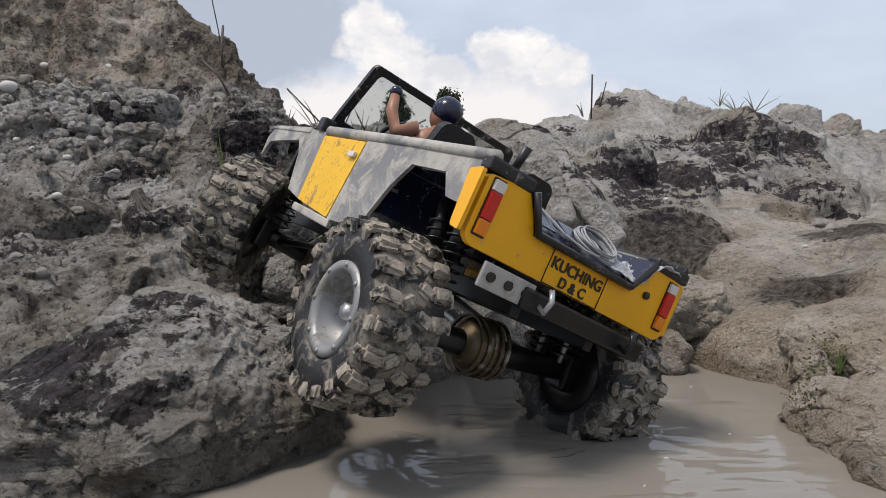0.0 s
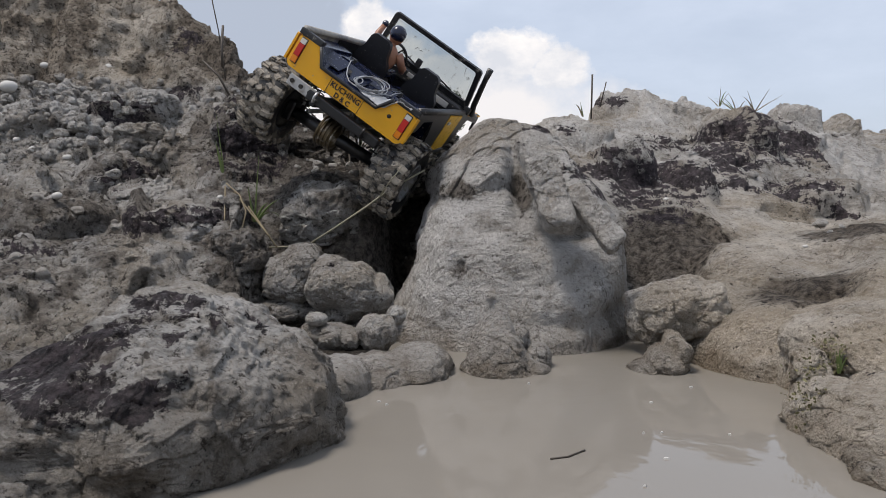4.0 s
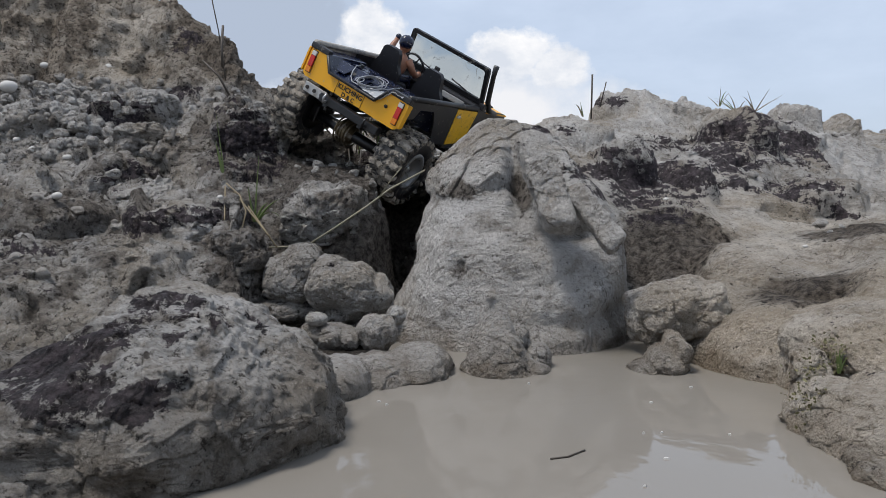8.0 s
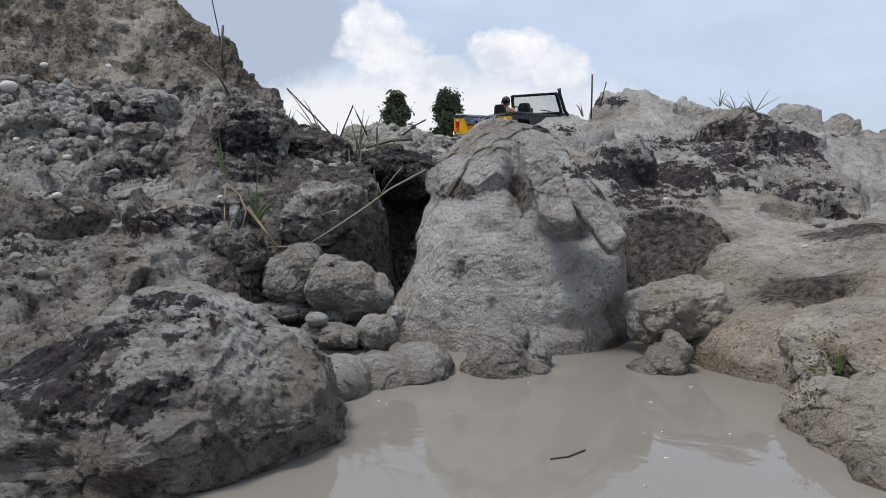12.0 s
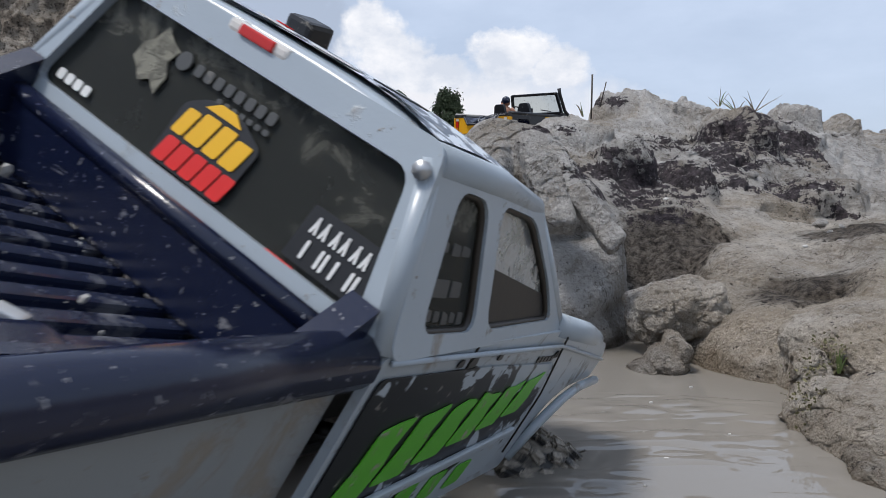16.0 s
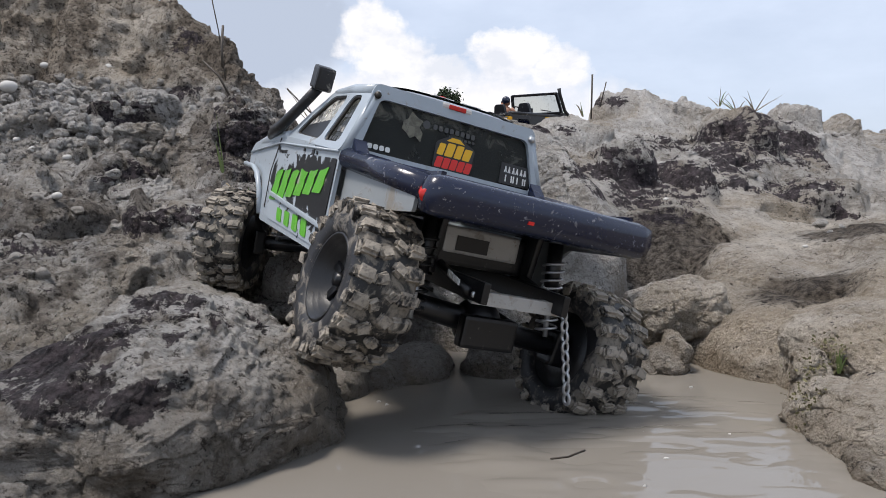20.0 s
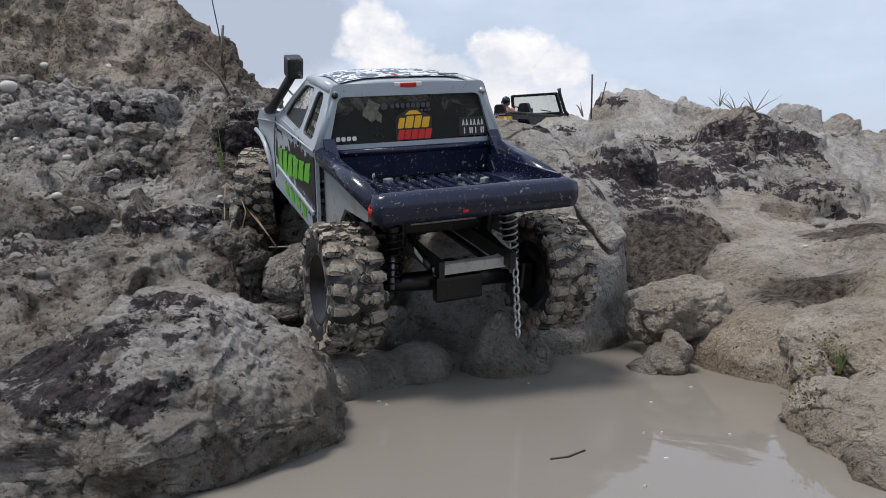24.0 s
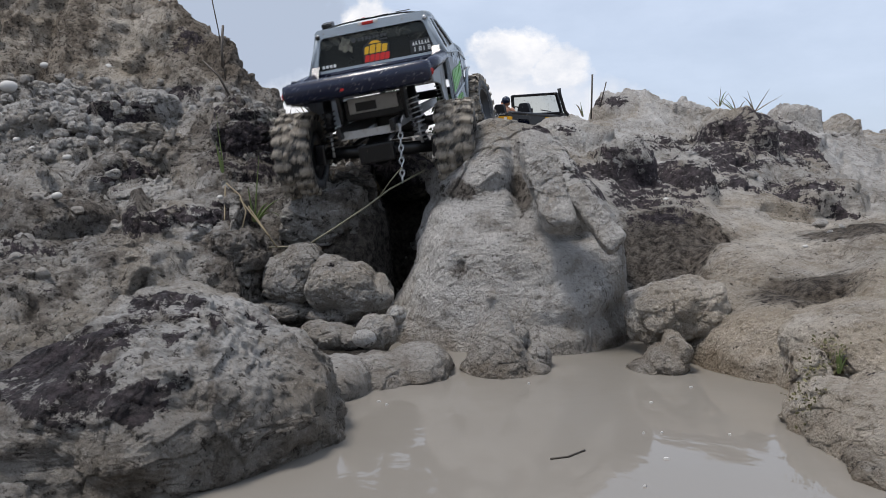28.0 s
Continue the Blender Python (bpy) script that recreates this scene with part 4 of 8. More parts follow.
# ---- materials of the toy cars ----
def coated(col, mud=0.3, rough=0.4, metal=0.0, scale=45.0, mudcol=(0.36, 0.33, 0.285), fleck=0.0, vary=False):
    """Paint, plastic or metal under drying clay: mud is the share that is smeared, fleck the share of small splashes."""
    def build(nt, bsdf):
        co = obj_co(nt)
        if vary:
            # each piece takes its own stretch of the pattern
            info, shift = nt.nodes.new("ShaderNodeObjectInfo"), nt.nodes.new("ShaderNodeVectorMath")
            shift.operation = "ADD"
            nt.links.new(co, shift.inputs[0])
            nt.links.new(info.outputs["Random"], shift.inputs[1])
            co = shift.outputs[0]
        big = tex_noise(nt, scale, 8, 0.62, co, 0.6)
        small = tex_noise(nt, scale * 5, 5, 0.6, co)
        base = mixed(nt, tex_noise(nt, scale * 0.5, 4, 0.5, co), tuple(c * 0.82 for c in col), tuple(min(1, c * 1.08) for c in col))
        lo = 0.70 - 0.42 * mud
        m = ramp(nt, big, (lo, 0.0), (lo + 0.09, 1.0))
        if fleck:
            lo = 0.67 - 0.12 * fleck
            spot = ramp(nt, tex_noise(nt, scale * 3.4, 5, 0.72, co, 0.3), (lo, 0.0), (lo + 0.025, 1.0))
            m = calc(nt, "MAXIMUM", m, spot)
        m = calc(nt, "MULTIPLY", m, ramp(nt, small, (0.25, 0.35), (0.5, 1.0)))
        nt.links.new(mixed(nt, m, base, mixed(nt, small, tuple(c * 0.75 for c in mudcol), mudcol)), bsdf.inputs["Base Color"])
        nt.links.new(ramp(nt, m, (0.0, rough), (1.0, 0.85)), bsdf.inputs["Roughness"])
        if metal:
            nt.links.new(ramp(nt, m, (0.0, metal), (1.0, 0.0)), bsdf.inputs["Metallic"])
        bump(nt, bsdf, calc(nt, "ADD", m, calc(nt, "MULTIPLY", small, 0.25)), 0.5, 0.0008)
    return build


YELLOW = material("yellow_paint", coated((0.84, 0.41, 0.006), 0.10, 0.38, fleck=0.1))
YELLOW_DOOR = material("muddy_yellow_paint", coated((0.84, 0.48, 0.012), 0.34, 0.45, 0.0, 60, (0.42, 0.25, 0.12), fleck=0.6))
SILVER = material("muddy_grey_panel", coated((0.20, 0.20, 0.205), 0.66, 0.45, 0.0, 24, (0.44, 0.42, 0.385), 0.7))
BLACK = material("black_plastic", coated((0.012, 0.012, 0.014), 0.22, 0.42, 0.0, 55, fleck=0.15))
FRAME_BLACK = material("black_chassis", coated((0.005, 0.005, 0.006), 0.05, 0.35, 0.0, 60, (0.10, 0.088, 0.072), 0.12))
NAVY = material("navy_bed_liner", coated((0.008, 0.012, 0.034), 0.16, 0.20, 0.0, 80, (0.30, 0.30, 0.315), 0.32))
# Lighter navy for the ribs: mud, and their contrast of light and shadow painted in.
RIBNAVY = material("muddy_lit_navy_ribs", coated((0.012, 0.017, 0.040), 0.36, 0.25, 0.0, 60, (0.12, 0.125, 0.145), 0.5))
SEAT = material("black_seat_plastic", coated((0.008, 0.008, 0.011), 0.06, 0.45, 0.0, 70, (0.22, 0.21, 0.19), 0.2))
ROPE = material("grey_winch_rope", coated((0.30, 0.31, 0.33), 0.2, 0.6))
WHITE = material("pale_blue_white_paint", coated((0.36, 0.41, 0.455), 0.22, 0.30, 0.0, 30, (0.30, 0.28, 0.25), 0.3))
GREYPANEL = material("grey_white_body_side", coated((0.25, 0.27, 0.28), 0.36, 0.5, 0.0, 30, (0.26, 0.24, 0.21), 0.3))
RUBBER = material("tyre_rubber", coated((0.012, 0.012, 0.014), 0.44, 0.5, 0.0, 60, (0.20, 0.18, 0.155), 0.4))
TREAD = material("muddy_tread", coated((0.016, 0.015, 0.015), 0.70, 0.5, 0.0, 60, (0.34, 0.302, 0.25), 0.5, vary=True))
CAKED = material("mud_caked_tyre_crown", coated((0.010, 0.010, 0.010), 0.58, 0.5, 0.0, 60, (0.22, 0.193, 0.157), 0.4))
ALLOY = material("dull_alloy", coated((0.44, 0.44, 0.43), 0.38, 0.42, 0.35, 50, fleck=0.35))
RIM = material("muddy_rim", coated((0.27, 0.275, 0.28), 0.45, 0.45, 0.25, 50, (0.20, 0.185, 0.16), 0.4))
BRONZE = material("muddy_bronze", coated((0.13, 0.10, 0.06), 0.4, 0.45, 0.7, 40))
STEEL = material("steel_cable", coated((0.52, 0.53, 0.54), 0.1, 0.35, 0.7, 80))
RED = material("red_lens", coated((0.55, 0.02, 0.015), 0.12, 0.2))
AMBER = material("amber_lens", coated((0.75, 0.22, 0.01), 0.12, 0.2))
CLEAR = material("clear_lens", coated((0.65, 0.62, 0.58), 0.2, 0.2))
INK = material("black_ink", coated((0.02, 0.015, 0.01), 0.0, 0.5))
GREEN = material("green_vinyl", coated((0.10, 0.42, 0.02), 0.28, 0.4, 0.0, 90))
STICK_Y = material("yellow_vinyl", coated((0.85, 0.47, 0.01), 0.05, 0.4))
STICK_R = material("red_vinyl", coated((0.72, 0.02, 0.015), 0.05, 0.4))
STICK_W = material("white_vinyl", coated((0.75, 0.75, 0.73), 0.1, 0.45))
STICK_K = material("black_vinyl", coated((0.012, 0.012, 0.013), 0.05, 0.4))
SKIN = material("tan_doll_plastic", coated((0.30, 0.14, 0.085), 0.15, 0.45, 0.0, 90))
FILM = material("milky_plastic_film", coated((0.42, 0.43, 0.44), 0.25, 0.25, 0.0, 110, (0.60, 0.58, 0.55), 0.3))
SMEAR = material("dried_mud_smear", coated((0.20, 0.19, 0.145), 0.5, 0.6, 0.0, 140, (0.13, 0.125, 0.10), 0.5))
CRUMB = material("dried_clay_crumb", coated((0.36, 0.35, 0.33), 0.3, 0.8))


def tinted_glass(nt, bsdf):
    co = obj_co(nt)
    m = ramp(nt, tex_noise(nt, 55.0, 8, 0.65, co, 0.8), (0.62, 0.0), (0.72, 0.9))
    nt.links.new(mixed(nt, m, (0.55, 0.58, 0.57), (0.34, 0.32, 0.28)), bsdf.inputs["Base Color"])
    nt.links.new(ramp(nt, m, (0.0, 1.0), (0.9, 0.1)), bsdf.inputs["Transmission Weight"])
    nt.links.new(ramp(nt, m, (0.0, 0.06), (0.9, 0.7)), bsdf.inputs["Roughness"])
    bsdf.inputs["IOR"].default_value = 1.1


GLASS = material("muddy_clear_plastic", tinted_glass)


def dark_glass(nt, bsdf):
    tinted_glass(nt, bsdf)
    co = obj_co(nt)
    # dried splashes lie thickest along the upper edge
    sep = nt.nodes.new("ShaderNodeSeparateXYZ")
    nt.links.new(co, sep.inputs[0])
    high = calc(nt, "MULTIPLY", calc(nt, "SUBTRACT", sep.outputs["Z"], 0.160), 5.0)
    m = ramp(nt, calc(nt, "ADD", tex_noise(nt, 34.0, 9, 0.70, co, 0.8), high), (0.50, 0.0), (0.72, 0.8))
    nt.links.new(mixed(nt, m, (0.070, 0.074, 0.070), (0.27, 0.26, 0.215)), bsdf.inputs["Base Color"])
    nt.links.new(ramp(nt, m, (0.0, 0.6), (0.8, 0.05)), bsdf.inputs["Transmission Weight"])


DARKGLASS = material("smoked_window", dark_glass)


def muddy_glass(nt, bsdf):
    tinted_glass(nt, bsdf)
    m = ramp(nt, tex_noise(nt, 70.0, 8, 0.7, obj_co(nt), 0.6), (0.44, 0.0), (0.66, 0.75))
    nt.links.new(mixed(nt, m, (0.80, 0.80, 0.78), (0.46, 0.42, 0.365)), bsdf.inputs["Base Color"])
    nt.links.new(ramp(nt, m, (0.0, 0.95), (0.75, 0.2)), bsdf.inputs["Transmission Weight"])
    nt.links.new(ramp(nt, m, (0.0, 0.08), (0.6, 0.6)), bsdf.inputs["Roughness"])


MUDGLASS = material("mud_filmed_window", muddy_glass)


def roof_wrap(nt, bsdf):
    co = obj_co(nt)
    n = tex_noise(nt, 62.0, 2, 0.5, co, 1.6)
    m = ramp(nt, n, (0.49, 0.0), (0.51, 1.0))
    col = mixed(nt, m, (0.06, 0.075, 0.10), (0.62, 0.66, 0.70))
    mud = ramp(nt, tex_noise(nt, 120.0, 6, 0.6, co), (0.6, 0.0), (0.72, 0.8))
    nt.links.new(mixed(nt, mud, col, (0.40, 0.38, 0.34)), bsdf.inputs["Base Color"])
    bsdf.inputs["Roughness"].default_value = 0.35


ROOFWRAP = material("camouflage_roof_wrap", roof_wrap)


def splash_wrap(nt, bsdf):
    co = obj_co(nt)
    sep = nt.nodes.new("ShaderNodeSeparateXYZ")
    nt.links.new(co, sep.inputs[0])
    away = calc(nt, "MULTIPLY", calc(nt, "ABSOLUTE", calc(nt, "SUBTRACT", sep.outputs["Z"], 0.080)), -15.0)
    fore = calc(nt, "MULTIPLY", calc(nt, "SUBTRACT", 0.065, sep.outputs["Y"]), 2.2)
    n = calc(nt, "ADD", calc(nt, "MULTIPLY", tex_noise(nt, 48.0, 4, 0.6, co, 0.8), 1.5), calc(nt, "ADD", away, fore))
    m = ramp(nt, n, (0.42, 0.0), (0.45, 1.0))
    mud = ramp(nt, tex_noise(nt, 70.0, 7, 0.65, co), (0.64, 0.0), (0.72, 0.85))
    col = mixed(nt, m, (0.36, 0.41, 0.455), (0.012, 0.013, 0.015))
    nt.links.new(mixed(nt, mud, col, (0.36, 0.34, 0.30)), bsdf.inputs["Base Color"])
    bsdf.inputs["Roughness"].default_value = 0.30
    bsdf.inputs["Specular IOR Level"].default_value = 0.2


SPLASH = material("black_splash_decal", splash_wrap)


# ---- shapes for the toy cars ----
def part(name, bm, mat, parent, label="", soft=False):
    me = bpy.data.meshes.new(name)
    bmesh.ops.recalc_face_normals(bm, faces=bm.faces)
    bm.to_mesh(me)
    bm.free()
    for m in mat if isinstance(mat, (list, tuple)) else [mat]:
        me.materials.append(m)
    if soft:
        me.polygons.foreach_set("use_smooth", np.ones(len(me.polygons), dtype=bool))
    ob = new(name, me)
    ob.parent = parent
    return tagged(ob, label)


def part_each(name, bm, mat, parent, label="", soft=False):
    """Links every loose piece of a bmesh as a part of its own."""
    left = set(bm.verts)
    while left:
        todo, isle = [left.pop()], []
        while todo:
            v = todo.pop()
            isle.append(v)
            for e in v.link_edges:
                w = e.other_vert(v)
                if w in left:
                    left.discard(w)
                    todo.append(w)
        one = bmesh.new()
        where = {v: one.verts.new(v.co) for v in isle}
        for f in {f for v in isle for f in v.link_faces}:
            one.faces.new([where[v] for v in f.verts])
        part(name, one, mat, parent, label, soft)
    bm.free()


def box(bm, at, size, turn=(0, 0, 0), bevel=0.0, mat=0):
    r = bmesh.ops.create_cube(bm, size=1.0, matrix=pose(*at, *turn) @ Matrix.Diagonal((*size, 1)))
    faces = list({f for v in r["verts"] for f in v.link_faces})
    if bevel:
        got = bmesh.ops.bevel(bm, geom=list({e for v in r["verts"] for e in v.link_edges}), offset=bevel, segments=2, affect="EDGES", profile=0.6)
        faces = list(set(f for f in faces if f.is_valid) | set(got["faces"]))
    for f in faces:
        f.material_index = mat
    return bm


def one_box(*args, **kw):
    return box(bmesh.new(), *args, **kw)


def tube(bm, pts, r, n=8, mat=0):
    pts = [Vector(p) for p in pts]
    rings, up = [], None
    for k, p in enumerate(pts):
        d = (pts[min(k + 1, len(pts) - 1)] - pts[max(k - 1, 0)]).normalized()
        if up is None:
            up = d.orthogonal().normalized()
        up = (up - d * up.dot(d)).normalized()
        side = d.cross(up)
        rr = r[k] if isinstance(r, (list, tuple)) else r
        rings.append([bm.verts.new(p + rr * (math.cos(a) * up + math.sin(a) * side)) for a in (2 * math.pi * j / n for j in range(n))])
    fs = []
    for a, b in zip(rings, rings[1:]):
        for j in range(n):
            fs.append(bm.faces.new((a[j], a[(j + 1) % n], b[(j + 1) % n], b[j])))
    fs += [bm.faces.new(rings[0][::-1]), bm.faces.new(rings[-1])]
    for f in fs:
        f.material_index = mat
        f.smooth = True
    return bm


def one_tube(*args, **kw):
    return tube(bmesh.new(), *args, **kw)


def lathe(bm, profile, n=32, at=(0, 0, 0), mat=0, closed=True):
    """A ring round the x axis from (x, radius) pairs."""
    rings = []
    for x, r in profile:
        rings.append([bm.verts.new((at[0] + x, at[1] + r * math.cos(a), at[2] + r * math.sin(a))) for a in (2 * math.pi * j / n for j in range(n))])
    pairs = list(zip(rings, rings[1:] + ([rings[0]] if closed else [])))
    pairs = pairs if closed else pairs[: len(rings) - 1]
    for a, b in pairs:
        for j in range(n):
            f = bm.faces.new((a[j], a[(j + 1) % n], b[(j + 1) % n], b[j]))
            f.material_index, f.smooth = mat, True
    return bm


def rounded(pts, r, n=4):
    """A polygon with its corners rounded."""
    out = []
    for k, p in enumerate(pts):
        p, a, b = Vector(p), Vector(pts[k - 1]), Vector(pts[(k + 1) % len(pts)])
        u, v = (a - p), (b - p)
        d = min(r, u.length * 0.45, v.length * 0.45)
        s, e = p + u.normalized() * d, p + v.normalized() * d
        for j in range(n + 1):
            t = j / n
            out.append(tuple(s * (1 - t) ** 2 + p * 2 * t * (1 - t) + e * t * t))
    return out


def plate(bm, outer, holes, to3, thick, mat=0):
    """A flat sheet with openings: outlines in the sheet's own two axes, laid into space by to3, with a thickness."""
    o, ux, vx = Vector(to3(0, 0)), Vector(to3(1, 0)), Vector(to3(0, 1))
    nrm = (ux - o).cross(vx - o).normalized() * thick
    loops, edges = [], []
    for loop in [outer, *holes]:
        vs = [bm.verts.new(to3(*p)) for p in loop]
        loops.append(vs)
        edges += [bm.edges.new((vs[k - 1], vs[k])) for k in range(len(vs))]
    got = bmesh.ops.triangle_fill(bm, edges=edges, use_beauty=True)
    faces = [f for f in got["geom"] if isinstance(f, bmesh.types.BMFace)]
    back = {v: bm.verts.new(v.co - nrm) for vs in loops for v in vs}
    made = [bm.faces.new([back[v] for v in reversed(f.verts)]) for f in faces]
    for vs in loops:
        for k in range(len(vs)):
            a, b = vs[k - 1], vs[k]
            made.append(bm.faces.new((a, b, back[b], back[a])))
    for f in faces + made:
        f.material_index = mat
    return bm


def sheet(outer, to3, thick, holes=()):
    return plate(bmesh.new(), outer, holes, to3, thick)


def side_of(x):
    """Lays (y, z) onto the upright plane at x."""
    return lambda y, z: (x, y, z)


def helix(bm, a, b, r, turns, wire, n=6):
    a, b = Vector(a), Vector(b)
    d = (b - a).normalized()
    u = d.orthogonal().normalized()
    v = d.cross(u)
    k = int(turns * 12)
    return tube(bm, [a + (b - a) * (j / k) + r * (math.cos(j * math.pi / 6) * u + math.sin(j * math.pi / 6) * v) for j in range(k + 1)], wire, n)


def bar_text(bm, at, width, height, count, across, up, thick, seed=0, gap=0.3):
    """A row of plain bars in place of lettering."""
    rnd = random.Random(seed)
    at, across, up = Vector(at), Vector(across).normalized(), Vector(up).normalized()
    w = width / count
    for k in range(count):
        o = at + across * (w * (k + 0.1))
        h = height * rnd.uniform(0.85, 1.0)
        plate(bm, [(0, 0), (w * (1 - gap), 0), (w * (1 - gap), h), (0, h)], [], lambda a, b, o=o: o + across * a + up * b, thick)
    return bm


# ---- wheels ----
def carcass(r, w, eye):
    h = w / 2
    bm = lathe(bmesh.new(), [(-h * 0.80, r * eye), (-h * 0.98, r * (eye + 0.09)), (-h * 0.98, r * 0.86), (-h * 0.80, r * 0.945), (-h * 0.3, r * 0.955), (h * 0.3, r * 0.955),
                               (h * 0.80, r * 0.945), (h * 0.98, r * 0.86), (h * 0.98, r * (eye + 0.09)), (h * 0.80, r * eye)], 48)
    for f in bm.faces:
        f.material_index = int(all(math.hypot(v.co.y, v.co.z) > r * 0.85 for v in f.verts))
    rnd = random.Random(3)
    for v in bm.verts:
        if math.hypot(v.co.y, v.co.z) > r * 0.93:
            v.co *= 1 + rnd.uniform(-0.012, 0.018)
    return bm


LUGS = {}


def lug_shape(name, size, k):
    """A worn rubber block, one of four alike, kept for all tyres of one size."""
    key = (name, tuple(round(v, 5) for v in size), k)
    if key not in LUGS:
        rnd, bm = random.Random(31 * k + len(name)), bmesh.new()
        got = bmesh.ops.create_cube(bm, size=1.0, matrix=Matrix.Diagonal((*size, 1)))
        bmesh.ops.bevel(bm, geom=bm.edges[:], offset=min(size) * 0.30, segments=2, affect="EDGES")
        for v in bm.verts:
            v.co += Vector((rnd.uniform(-1, 1), rnd.uniform(-1, 1), rnd.uniform(-1, 1))) * 0.0007
        me = bpy.data.meshes.new(name)
        bm.to_mesh(me)
        bm.free()
        me.materials.append(TREAD)
        LUGS[key] = me
    return LUGS[key]


def wheel_of(car, r, w, kind, seed):
    hub = new("wheel")
    hub.parent = car
    eye = 0.50 if kind == "dish" else 0.54
    part("tyre", carcass(r, w, eye), (RUBBER, CAKED), hub, "knobbly rubber tyre caked with pale mud", soft=True)
    rnd, lugs, h = random.Random(seed), 20, w / 2
    pitch = 2 * math.pi * r / lugs
    for k in range(lugs):
        for s in (-1, 1):
            m = pose(0, 0, 0, 360 * (k + 0.25 * s) / lugs)
            blocks = [("shoulder_lug", 0.70, 0.960, (h * 0.62, pitch * 0.54, r * 0.125), -8, 8),
                      ("side_lug", 1.0, 0.885, (h * 0.12, pitch * (0.5 if k % 2 else 0.34), r * 0.15), -4, 10),
                      ("centre_lug", 0.23, 0.968, (h * 0.44, pitch * 0.46, r * 0.105), 28, 0)]
            if k % 2:
                blocks.append(("inner_lug", 0.46, 0.972, (h * 0.2, pitch * 0.3, r * 0.06), -30, 0))
            for name, x, rad, size, skew, roll in blocks:
                o = new(name, lug_shape(name, size, rnd.randrange(4)))
                o.parent = hub
                o.matrix_local = m @ pose(s * x * h, 0, rad * r, rnd.uniform(-2, 2), s * roll, s * skew + rnd.uniform(-3, 3))
    h, bm = w / 2, bmesh.new()
    if kind == "dish":
        lathe(bm, [(h * 0.80, r * 0.53), (h * 0.93, r * 0.52), (h * 0.93, r * 0.43), (h * 0.80, r * 0.40), (h * 0.1, r * 0.37), (h * 0.05, r * 0.2), (h * 0.0, r * 0.02),
                   (-h * 0.1, r * 0.02), (-h * 0.3, r * 0.5), (-h * 0.86, r * 0.6)], 36, closed=False)
        for k in range(8):
            a = 2 * math.pi * k / 8
            tube(bm, [(h * 0.9, r * 0.475 * math.cos(a), r * 0.475 * math.sin(a)), (h * 0.97, r * 0.475 * math.cos(a), r * 0.475 * math.sin(a))], r * 0.028, 6)
        part("rim", bm, RIM, hub, "dull white metal beadlock rim splashed with mud")
    else:
        lathe(bm, [(h * 0.82, r * 0.57), (h * 0.9, r * 0.56), (h * 0.9, r * 0.53), (h * 0.74, r * 0.52), (h * 0.74, r * 0.485), (h * 0.62, r * 0.475), (h * 0.62, r * 0.43), (h * 0.3, r * 0.40),
                   (h * 0.22, r * 0.2), (h * 0.35, r * 0.16), (h * 0.35, r * 0.02), (-h * 0.2, r * 0.02), (-h * 0.2, r * 0.5), (-h * 0.86, r * 0.6)], 36, closed=False)
        for k in range(6):
            a = 2 * math.pi * k / 6
            box(bm, (h * 0.32, r * 0.3 * math.cos(a), r * 0.3 * math.sin(a)), (h * 0.12, r * 0.11, r * 0.28), (math.degrees(a) - 90, 0, 0))
        part("rim", bm, FRAME_BLACK, hub, "black stepped rim")
    # Added disc, coloured black for the shade on the wheel's inner side.
    part("brake_drum", lathe(bmesh.new(), [(-h * 0.84, r * 0.02), (-h * 0.84, r * 0.56), (-h * 0.6, r * 0.58), (-h * 0.6, r * 0.02)], 28), FRAME_BLACK, hub)
    nut = one_tube([(h * 0.2, 0, 0), (h * 0.62, 0, 0)], r * 0.09, 6)
    part("hub_nut", nut, STEEL if kind == "dish" else FRAME_BLACK, hub)
    return hub


def axle_of(car, half, r, diff_x, diff_mat):
    ax = new("axle")
    ax.parent = car
    part("axle_tube", one_tube([(-half * 0.82, 0, 0), (-0.02 + diff_x, 0, 0), (0.02 + diff_x, 0, 0), (half * 0.82, 0, 0)], [0.008, 0.010, 0.010, 0.008], 12), FRAME_BLACK, ax, soft=True)
    bm = bmesh.new()
    bmesh.ops.create_uvsphere(bm, u_segments=20, v_segments=12, radius=0.021, matrix=pose(diff_x, 0, 0) @ Matrix.Diagonal((0.95, 1.0, 1.0, 1)))
    part("differential", bm, diff_mat, ax, soft=True)
    if diff_mat is BRONZE:
        bm = bmesh.new()
        for k in range(5):
            lathe(bm, [(-0.0012, 0.0205), (0.0012, 0.0205), (0.0012, 0.0222), (-0.0012, 0.0222)], 20, at=(diff_x - 0.012 + 0.006 * k, 0, 0))
        part_each("cooling_fin", bm, BRONZE, ax)
    for s in (-1, 1):
        part("knuckle", one_box((s * half * 0.74, 0, 0), (0.014, 0.022, 0.03), bevel=0.003), FRAME_BLACK, ax)
    return ax


def shock_of(car, low, high, label):
    low, high = Vector(low), Vector(high)
    mid = low.lerp(high, 0.45)
    sh = part("shock_absorber", one_tube([mid, high], 0.0065, 12), FRAME_BLACK, car, label, soft=True)
    part("shaft", one_tube([low, mid], 0.0022, 8), STEEL, sh)
    part("spring", helix(bmesh.new(), low.lerp(high, 0.05), low.lerp(high, 0.82), 0.0088, 9, 0.0010), STEEL if "pale" in label else FRAME_BLACK, sh)
    return sh


